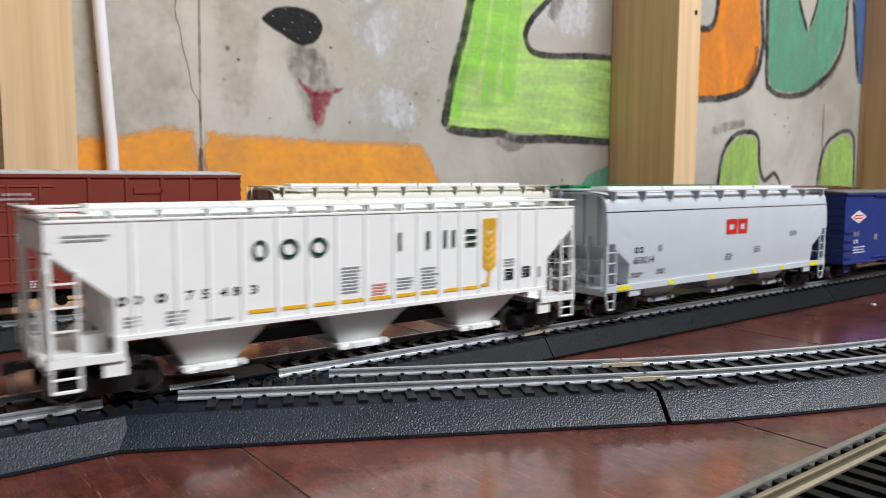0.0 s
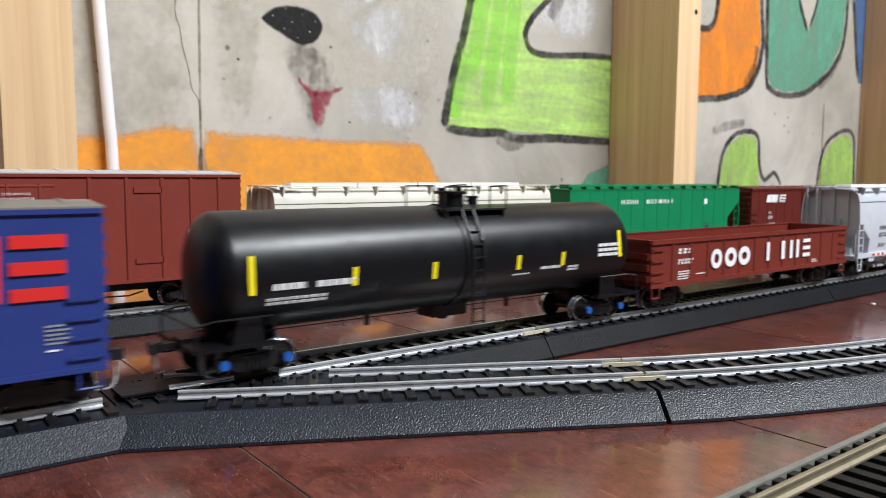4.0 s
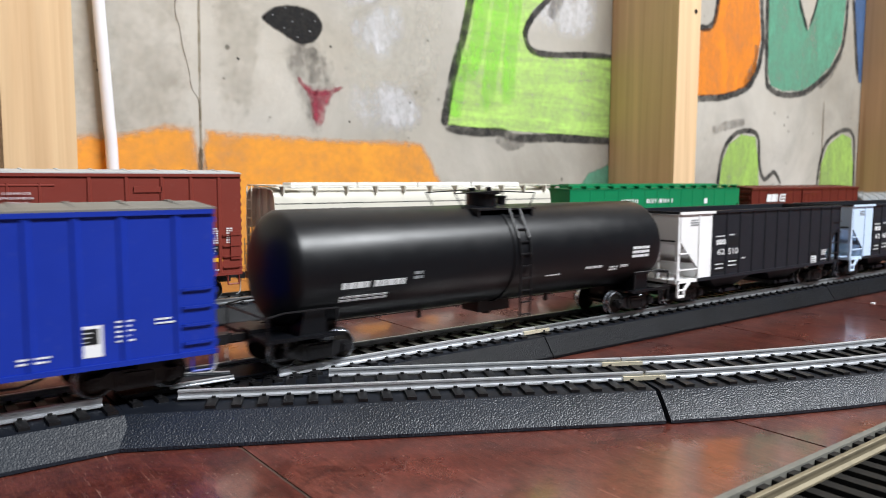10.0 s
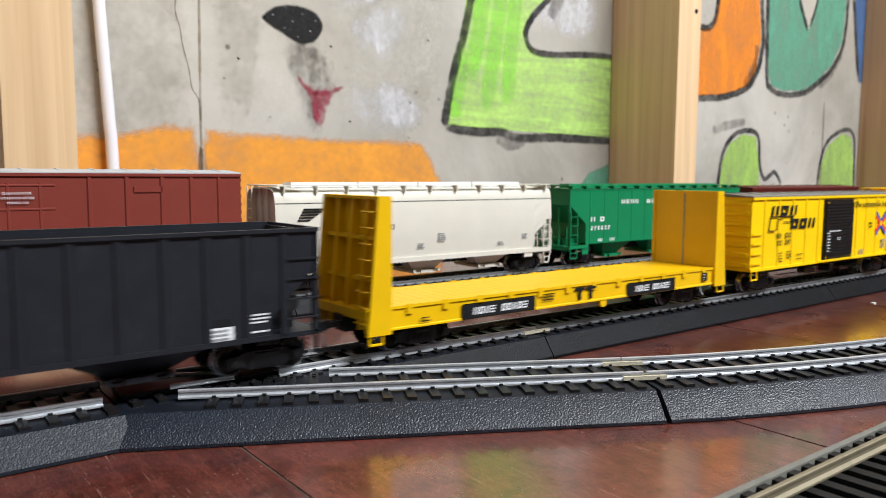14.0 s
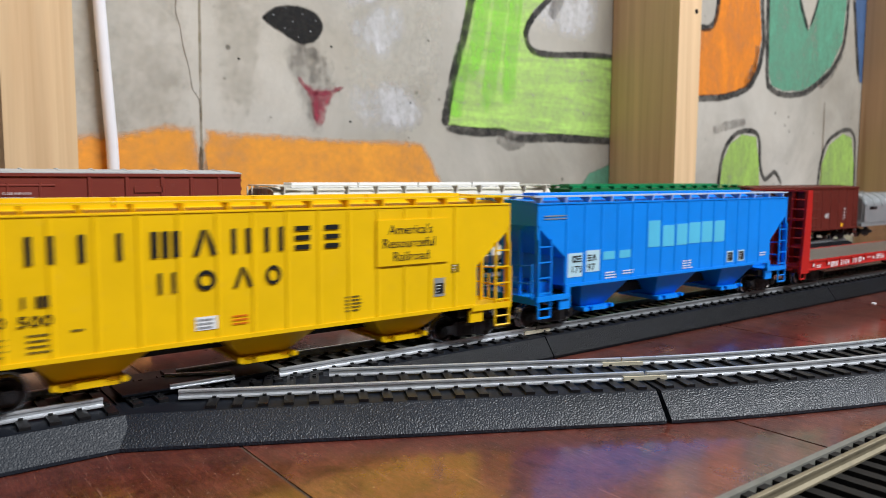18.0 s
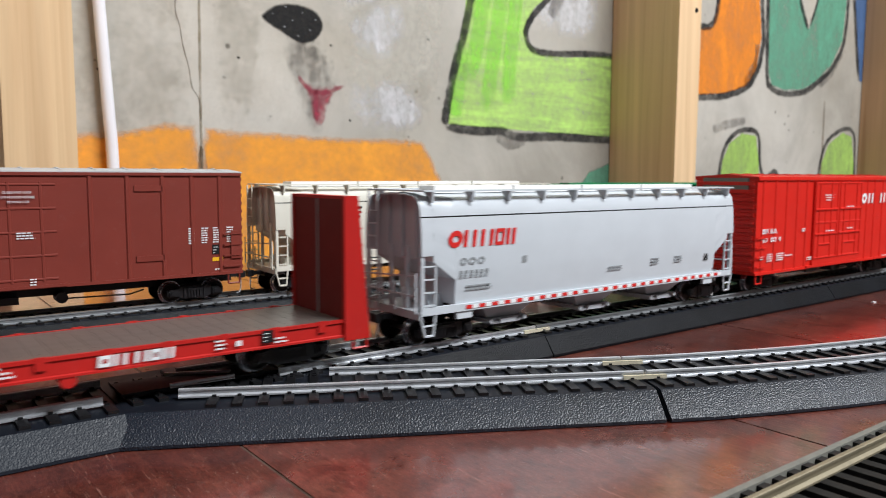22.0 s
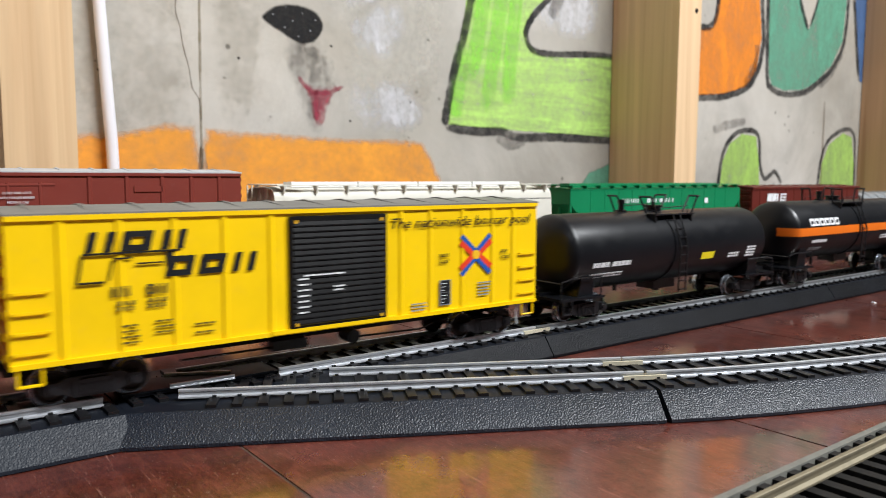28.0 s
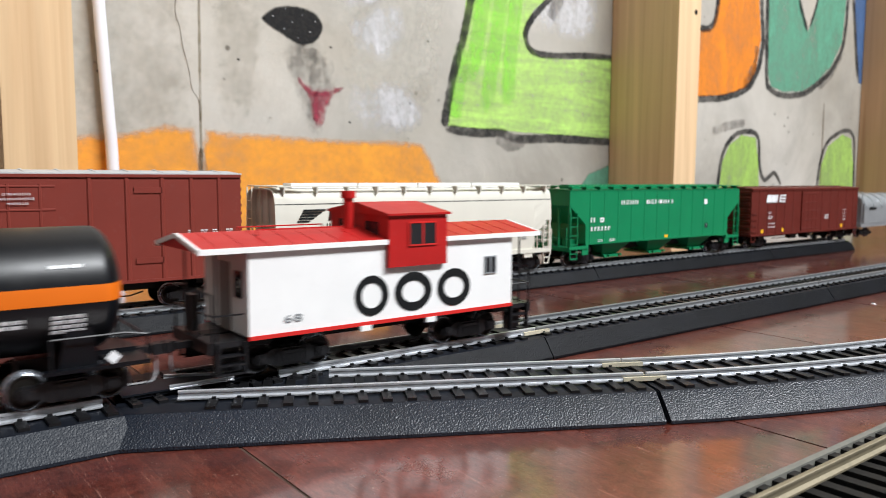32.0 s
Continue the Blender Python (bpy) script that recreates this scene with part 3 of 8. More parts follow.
def tracks():
    tie = tie_mesh()
    text = "black plastic roadbed track with steel rails on the table"
    straight = lambda a, b, y, n=1: [(a + (b - a) * i / n, y) for i in range(n + 1)]
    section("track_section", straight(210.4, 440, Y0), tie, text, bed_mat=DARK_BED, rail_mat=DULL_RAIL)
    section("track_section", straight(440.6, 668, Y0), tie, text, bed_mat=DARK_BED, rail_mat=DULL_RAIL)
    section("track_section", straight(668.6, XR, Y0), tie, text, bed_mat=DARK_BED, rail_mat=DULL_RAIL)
    long_tie = tie_mesh(17.6)
    section("track_section", straight(XL, 51.0, Y0), tie_mesh(16.8), text, LEFT_BED, SMOOTH_BED, 47.6)
    for i in range(4):
        for side in (0, 1):
            u0 = (XR if side == 0 else XR + math.pi * R + XR - XL) + i * math.pi * R / 4
            section("curved_track_section", [path(u0 + 0.3 + k * (math.pi * R / 4 - 0.6) / 14)[:2] for k in range(15)], tie, "curved black plastic roadbed track section on the table")
    section("track_section", straight(XL, XR, Y0 - 2 * R), tie, text)
    # the siding behind
    for a, b in ((-300, -60), (-59.4, 168), (168.6, 396), (396.6, 624), (624.6, 775)):
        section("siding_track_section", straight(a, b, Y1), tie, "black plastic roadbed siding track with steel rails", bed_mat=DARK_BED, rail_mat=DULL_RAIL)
    # the turnout
    turnout = tagged(new("turnout"), "black plastic turnout with steel point rails and frog", "turnout", "track sections")
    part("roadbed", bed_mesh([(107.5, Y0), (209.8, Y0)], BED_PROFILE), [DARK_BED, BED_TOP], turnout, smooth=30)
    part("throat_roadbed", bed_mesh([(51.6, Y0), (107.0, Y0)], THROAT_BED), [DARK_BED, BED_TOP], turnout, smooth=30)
    part("branch_roadbed", bed_mesh(LEG, [(y, z - 0.05) for y, z in WIDE_BED]), [ROADBED, BED_TOP], turnout, smooth=30)
    for i in range(22):
        put("tie", tie, turnout, (55.7 + i * 6.9, Y0, 0))
    d = Vector((LEG[-1][0] - LEG[1][0], LEG[-1][1] - LEG[1][1])).normalized()
    turn = math.atan2(d.y, d.x)
    for i in range(19):
        q = Vector(LEG[-1]) - d * (4 + i * 6.9)
        put("tie", long_tie, turnout, (q.x, q.y, -0.06), turn=turn)
    part("rail", quick(sweep, along([(73, Y0 + 8.9), (209.8, Y0 + 8.9)], RAIL_PROFILE, RAIL)), STEEL_RAIL, turnout)
    part("rail", quick(sweep, along([(99, Y0 - 8.9), (209.8, Y0 - 8.9)], RAIL_PROFILE, RAIL)), STEEL_RAIL, turnout)
    part("point_rail", quick(sweep, along([(66, Y0 - 7.4), (85, Y0 - 8.0)], [(y * 0.8, z * 0.5) for y, z in RAIL_PROFILE], RAIL)), STEEL_RAIL, turnout, "slim pointed steel rail")
    part("point_rail", quick(sweep, along([(68.5, Y0 + 6.0), (86, Y0 - 2.6)], [(y * 0.8, z * 0.5) for y, z in RAIL_PROFILE], RAIL - 0.1)), STEEL_RAIL, turnout)
    q = Vector((-d.y, d.x))
    near = [Vector(LEG[-1]) - q * 8.9 - d * k for k in (138, 0)]
    far = [Vector(LEG[-1]) + q * 8.9 - d * k for k in (96, 0)]
    part("branch_rail", quick(sweep, along([tuple(v) for v in near], RAIL_PROFILE, RAIL)), STEEL_RAIL, turnout)
    part("branch_rail", quick(sweep, along([tuple(v) for v in far], RAIL_PROFILE, RAIL)), STEEL_RAIL, turnout)
    bm = B()
    box(bm, 54, 100, Y0 - 7.0, Y0 + 7.0, 8.8, 9.9)
    box(bm, 53, 98, Y0 - 7.6, Y0 + 4, 9.8, 10.3)
    soften(bm, 0.4)
    part("frog_plate", bm, BED_TOP, turnout, "smooth black plastic frog plate")
    part("throw_bar", quick(box, 70, 74, Y0 - 15, Y0 + 15, 9.0, 10.1), TIE, turnout, bevel=0.3)
    # the branch that leaves the turnout
    section("curved_track_section", LEG2, long_tie, "curved black plastic roadbed track leaving the turnout", WIDE_BED)
    joiner = mesh_of(quick_joiner(), BRASS, name="joiner")
    for i, (x, y, a) in enumerate(((192.7 - 4.2, 151.3 - 7.8, turn), (192.7 + 4.2, 151.3 + 7.8, turn), (210.1, Y0 - 8.9, 0), (210.1, Y0 + 8.9, 0))):
        tagged(put("rail_joiner", joiner, None, (x, y, RAIL), turn=a), "small brass rail joiner clasping two rail ends", "rail joiner", "rail joiners")
    front_track()


def quick_joiner():
    bm = B()
    for s in (-1, 1):
        box(bm, -7, 7, s * 1.25 - 0.2, s * 1.25 + 0.2, -2.45, -1.2)
        box(bm, -7, 7, s * 0.85 - 0.25, s * 0.85 + 0.25, -1.5, -1.15)
    return bm


def front_track():
    """Older brass sectional track lying straight on the table."""
    root = tagged(new("brass_track_section"), "tarnished brass sectional track on black ties without roadbed", "track", "track sections")
    x0, x1, yc = 40, 262, 70.6
    for y in (yc - 8.9, yc + 8.9):
        part("rail", quick(sweep, along([(x0, y), (x1, y)], [(a * 1.05, b * 1.3) for a, b in RAIL_PROFILE], 5.9)), BRASS_RAIL, root)
    tie = mesh_of(quick(box, -1.6, 1.6, -14.6, 15.2, 0.2, 2.7), FRONT_TIE, name="tie")
    # Black slab added under the ties to keep the gaps between them dark.
    part("tie_web", quick(box, x0, x1, yc - 13.6, yc + 15.0, 0.05, 1.1), TIE, root)
    for i in range(34):
        put("tie", tie, root, (x0 + 3.5 + i * 6.6, yc, 0))
    part("edge_strip", quick(box, x0, x1, yc + 15.2, yc + 17.0, 0.2, 3.2), make_rail("dull_edge_strip", "7b7a73", 0.6, 0.2), root, "pale grey strip along the tie ends", bevel=0.3)


# ---------------------------------------------------------------- railway cars (local x along the train, -y towards the room, z above the rails)
HW = 17.6
MOVING = []     # (car, distance along the track at the start, half the truck spacing, trucks, wheelsets)
SHARED = {}


def shared(key, make, mats, smooth=0.0):
    if key not in SHARED:
        bm = B()
        make(bm)
        SHARED[key] = mesh_of(bm, mats, smooth, key.split(":")[0])
    return SHARED[key]


def wheelset_shape(bm):
    disc_y(bm, 0, 0, -11.2, 11.2, 0.9, 8, 0)
    for s in (-1, 1):
        ring = lambda y, r, n=26: [(r * math.cos(i * 2 * math.pi / n), s * y, r * math.sin(i * 2 * math.pi / n)) for i in range(n)]
        sweep(bm, [ring(7.1, 5.2), ring(7.25, 5.4), ring(7.6, 5.4), ring(7.7, 4.85)], 1, False)
        sweep(bm, [ring(7.1, 5.2), ring(7.1, 4.2), ring(7.5, 3.6), ring(7.5, 0.5)], 0, False)
        sweep(bm, [ring(7.7, 4.85), ring(9.6, 4.75), ring(9.78, 4.45)], 1, False)
        sweep(bm, [ring(9.78, 4.45), ring(9.8, 3.95), ring(9.3, 3.5), ring(9.25, 1.7), ring(9.9, 1.5), ring(9.9, 0.05)], 0, False)


def side_frame_shape(bm):
    prof = [(-12.6, 5.9), (-12.6, 3.7), (-8.4, 3.5), (-5.0, 1.9), (5.0, 1.9), (8.4, 3.5), (12.6, 3.7), (12.6, 5.9), (9.0, 6.3), (6.4, 7.4), (-6.4, 7.4), (-9.0, 6.3)]
    prism_y(bm, prof, -0.9, 0.9)
    for s in (-1, 1):
        box(bm, s * 10 - 1.7, s * 10 + 1.7, -1.7, 1.5, 3.3, 6.5)
        disc_y(bm, s * 10, 4.8, -2.2, -1.6, 1.1, 8)
        box(bm, s * 4.6 - 0.5, s * 4.6 + 0.5, -1.4, 0.6, 2.0, 7.2)
    for k in range(5):
        box(bm, -3.1 + k * 1.35, -2.3 + k * 1.35, -1.5, 0.4, 2.6, 5.8)
    box(bm, -3.6, 3.6, -1.7, 0.8, 5.7, 6.7)
    soften(bm, 0.18)


def bolster_shape(bm):
    box(bm, -3.4, 3.4, -10.6, 10.6, 5.0, 7.6)
    box(bm, -1.0, 1.0, -8, 8, 2.6, 5.2)
    disc_z(bm, 0, 0, 7.4, 9.0, 3.0, 10)
    for s in (-1, 1):
        box(bm, s * 4.4 - 0.5, s * 4.4 + 0.5, -8.6, 8.6, 3.0, 4.2)
        for w in (-1, 1):
            box(bm, s * 4.9 - 0.4, s * 4.9 + 0.4, w * 8.4 - 1.0, w * 8.4 + 1.0, 2.6, 5.4)
    soften(bm, 0.2)


def coupler_shape(bm):
    box(bm, -3.0, 6.2, -1.3, 1.3, 8.8, 10.8)
    box(bm, 5.6, 8.8, -2.3, 0.8, 8.2, 11.3)
    box(bm, 7.6, 9.4, 0.2, 2.4, 8.2, 11.3)
    soften(bm, 0.3)
    rod(bm, [(7.0, -0.6, 8.4), (7.0, -0.6, 3.4), (6.2, -1.8, 1.7), (4.6, -3.8, 1.1), (2.6, -5.4, 1.2)], 0.55, 1, 5)


def running_gear(car, tc, half, cap=None):
    """Two trucks with their wheels, and a coupler at each end."""
    trucks, wheels = [], []
    for s in (-1, 1):
        t = put("truck", shared("bolster", bolster_shape, TRUCK_BLACK), car, (s * tc, 0, 0))
        for w in (-1, 1):
            f = put("side_frame", shared("side_frame", side_frame_shape, TRUCK_BLACK, 35), t, (0, w * 11.6, 0))
            if w > 0:
                f.rotation_euler = (0, 0, math.pi)
            ax = put("wheelset", shared("wheelset", wheelset_shape, [WHEEL, TREAD], 40), t, (w * 10, 0, 4.85))
            wheels.append((ax, w * 10))
        if cap:
            for w in (-1, 1):
                put("bearing_cap", shared("bearing_cap:" + cap.name, lambda bm: disc_y(bm, 0, 0, -0.6, 0.6, 1.5, 12), cap), t, (w * 10, -14.3, 4.9), "bright blue bearing cap")
        trucks.append((t, s * tc))
        c = put("coupler", shared("coupler", coupler_shape, [TRUCK_BLACK, STEEL_RAIL], 30), car, (s * (half - 1), 0, 0))
        if s < 0:
            c.rotation_euler = (0, 0, math.pi)
    return trucks, wheels


def start_car(name, label, category, group="freight cars of the train"):
    return tagged(new(name), label, category, group)


def finish(car, u, tc, half, moving=True, y=Y0, cap=None):
    trucks, wheels = running_gear(car, tc, half, cap)
    if moving:
        MOVING.append((car, u, tc, trucks, wheels))
    else:
        car.location = (u * 0.001, y * 0.001, RAIL * 0.001)
    return car


def repeat(name, key, make, mats, parent, places, label=""):
    me = shared(key, make, mats)
    for p in places:
        put(name, me, parent, p, label)


def both(x, z=0.0, y=HW):
    """The same place on both flanks."""
    return [(x, -y, z), (x, y, z)]


# -- lettering
def words(car, text, x, z, h, mat, y=HW + 0.2, wide=1.0, slant=0.0, name="lettering"):
    cu = bpy.data.curves.new("text", "FONT")
    cu.body, cu.size, cu.extrude, cu.shear, cu.resolution_u = text, h * 1.42, 0.06, slant, 2
    tmp = new("text", cu)
    bpy.context.view_layer.update()
    me = bpy.data.meshes.new_from_object(tmp.evaluated_get(bpy.context.evaluated_depsgraph_get()))
    bpy.data.objects.remove(tmp)
    me.transform(Matrix.Scale(0.001, 4) @ Euler((math.pi / 2, 0, 0)).to_matrix().to_4x4() @ Matrix.Diagonal((wide, 1, 1, 1)))
    me.materials.clear()
    me.materials.append(mat)
    return put(name, me, car, (x, -y, z))


def blocks(car, pattern, x, z, h, w, gap, mat, y=HW + 0.2, name="company_mark", label="", lean=0.0, bold=0.26):
    """A company's mark as a row of plain shapes: o ring, q square ring, i bar, n two bars, m three bars, v slanted pair, e stacked bars, b block, . space."""
    made = []
    t = w * bold
    for k, ch in enumerate(pattern):
        if ch == ".":
            continue
        bm = B()
        a, b = x + k * (w + gap), x + k * (w + gap) + w
        d = lambda p, q, r, s: box(bm, p, q, -0.07, 0.07, r, s)
        if ch == "o":
            n = 22
            turn = [i * 2 * math.pi / n for i in range(n)]
            at = lambda g, y: [((a + b) / 2 + (w / 2 - g) * math.cos(i), y, h / 2 + (h / 2 - g) * math.sin(i)) for i in turn]
            sweep(bm, [at(0, -0.07), at(t, -0.07), at(t, 0.07), at(0, 0.07), at(0, -0.07)], 0, False)
            bmesh.ops.remove_doubles(bm, verts=bm.verts[:], dist=1e-4)
        elif ch == "i":
            d((a + b) / 2 - t / 2, (a + b) / 2 + t / 2, 0, h)
        elif ch == "n":
            d(a, a + t, 0, h), d(b - t, b, 0, h)
        elif ch == "e":
            d(a, b, 0, h * 0.2), d(a, b, h * 0.4, h * 0.6), d(a, b, h * 0.8, h)
        elif ch == "l":
            d(a, a + t * 1.2, 0, h)
        elif ch == "f":
            d(a, b, 0, h)
        elif ch == "m":
            d(a, a + t, 0, h), d((a + b - t) / 2, (a + b + t) / 2, 0, h), d(b - t, b, 0, h)
        elif ch == "v":
            c = (a + b) / 2
            prism_y(bm, [(a, 0), (a + t, 0), (c + t * 0.3, h), (c - t * 0.6, h)], -0.07, 0.07)
            prism_y(bm, [(b - t, 0), (b, 0), (c + t * 0.6, h), (c + t * 0.35, h * 0.7)], -0.07, 0.07)
        elif ch == "q":
            k = min(t, h * 0.3)
            d(a, b, 0, k), d(a, b, h - k, h), d(a, a + t, k, h - k), d(b - t, b, k, h - k)
        elif ch == "b":
            d(a, b, 0, h)
        if lean:
            for v in bm.verts:
                v.co.x += v.co.z * lean
        made.append(part(name, bm, mat, car, label, at=(0, -y, z)))
    return made


def marks(car, shapes, z, h, mat, y=HW + 0.2, lean=0.0, bold=0.26, label="", name="company_mark"):
    """A company's mark as plain shapes, each with its own extent along the car."""
    for ch, a, b in shapes:
        blocks(car, ch, a, z, h, b - a, 0, mat, y, name, label, lean, bold)


def fitted(car, text, x0, x1, z0, z1, mat, y=HW + 0.2, name="lettering"):
    """Writing stretched to a given extent."""
    ob = words(car, text, 0, 0, 1.0, mat, y, 1.0, 0.0, name)
    xs, zs = [v.co.x for v in ob.data.vertices], [v.co.z for v in ob.data.vertices]
    sx, sz = (x1 - x0) * 0.001 / (max(xs) - min(xs)), (z1 - z0) * 0.001 / (max(zs) - min(zs))
    ob.data.transform(Matrix.Diagonal((sx, 1, sz, 1)))
    ob.location = (x0 * 0.001 - min(xs) * sx, ob.location.y, z0 * 0.001 - min(zs) * sz)
    return ob


def digits(car, x, z, h, n, mat, w=None, y=HW + 0.2):
    """A number reduced to plain bars."""
    w = w or h * 0.62
    for k in range(n):
        bm = B()
        a = x + k * w * 1.45
        box(bm, a, a + w * (0.55 if (k * 3 + n) % 4 == 1 else 0.8), -0.06, 0.06, 0, h * 0.42)
        box(bm, a + w * 0.1, a + w * 0.9, -0.06, 0.06, h * 0.56, h)
        part("number_bar", bm, mat, car, at=(0, -y, z))


def small_print(car, x, z, w, rows, mat, pitch=1.1, y=HW + 0.2, seed=0):
    """Lines of print too small to read."""
    rnd = random.Random(seed + int(x * 7) + int(z * 3))
    bm = B()
    for k in range(rows):
        a = x
        end = x + w * rnd.uniform(0.75, 1.0)
        while a < end:
            b = min(a + rnd.uniform(0.9, 2.2), end)
            box(bm, a, b, -0.05, 0.05, z - k * pitch - 0.5, z - k * pitch)
            a = b + 0.3
    return part("small_print", bm, mat, car, at=(0, -y, 0))


def plate(car, x0, x1, z0, z1, mat, y=HW + 0.15, name="marking", label=""):
    return part(name, quick(box, x0, x1, -0.05, 0.05, z0, z1), mat, car, label, at=(0, -y, 0))


def data_panel(car, x, z, s=3.6, y=HW + 0.2):
    plate(car, x, x + s, z, z + s, LETTER_BLACK, y, "data_panel", "small black data panel")
    bm = B()
    for k in range(3):
        box(bm, x + 0.4, x + s * (0.3 + 0.15 * k), -0.05, 0.05, z + 0.5 + k * s * 0.3, z + 0.75 + k * s * 0.3)
    part("panel_print", bm, LETTER_WHITE, car, at=(0, -y - 0.12, 0))


def ladder(car, x0, x1, z0, z1, n, mat, y=HW + 0.4, name="ladder"):
    """Two stiles and rungs, in the plane of a flank."""
    bm = B()
    for x in (x0, x1):
        bar(bm, (x, 0, z0), (x, 0, z1), 0.8)
    for k in range(n):
        z = z0 + (z1 - z0) * (k + 0.5) / n
        bar(bm, (x0, 0, z), (x1, 0, z), 0.6)
    me = mesh_of(bm, mat, name=name)
    for s in (-1, 1):
        put(name, me, car, (0, s * y, 0))


def grab_irons(car, x0, x1, zs, mat, y=HW):
    def one(bm):
        rod(bm, [(x0, 0, 0), (x0, -0.9, 0), (x1, -0.9, 0), (x1, 0, 0)], 0.5, 0, 4)
    me = shared("grab_iron:%s%.1f%.1f" % (mat.name, x0, x1), one, mat)
    for z in zs:
        put("grab_iron", me, car, (0, -y, z))
        o = put("grab_iron", me, car, (0, y, z))
        o.scale = (1, -1, 1)


def centre_sill(car, half, z0=7.6, z1=12.0, mat=None):
    bm = B()
    box(bm, -half, half, -3.2, 3.2, z0, z1)
    for x in (-half * 0.8, half * 0.8):
        box(bm, x - 3.5, x + 3.5, -15.5, 15.5, z1 - 2.6, z1)
    part("underframe", bm, mat or UNDER, car)


def brake_gear(car):
    bm = B()
    disc_y(bm, 12, 7.0, -11, -4, 2.4, 12)
    box(bm, -16, -4, -9, -5, 5.4, 8.4)
    rod(bm, [(12, -9, 6.4), (40, -9, 5.8), (46, -9, 7.4)], 0.6)
    rod(bm, [(-16, -8, 6.6), (-44, -8, 6.6)], 0.6)
    part("brake_gear", bm, TRUCK_BLACK, car)


def soft_rib(bm, z0, z1, wide, flat_width, proud):
    """An upright pressed rib with sloping sides, proud of both flanks."""
    prism = [(-wide, 0), (-flat_width, -proud), (flat_width, -proud), (wide, 0), (flat_width, proud), (-flat_width, proud)]
    sweep(bm, [[(x, y, z) for x, y in prism] for z in (z0, z1)])


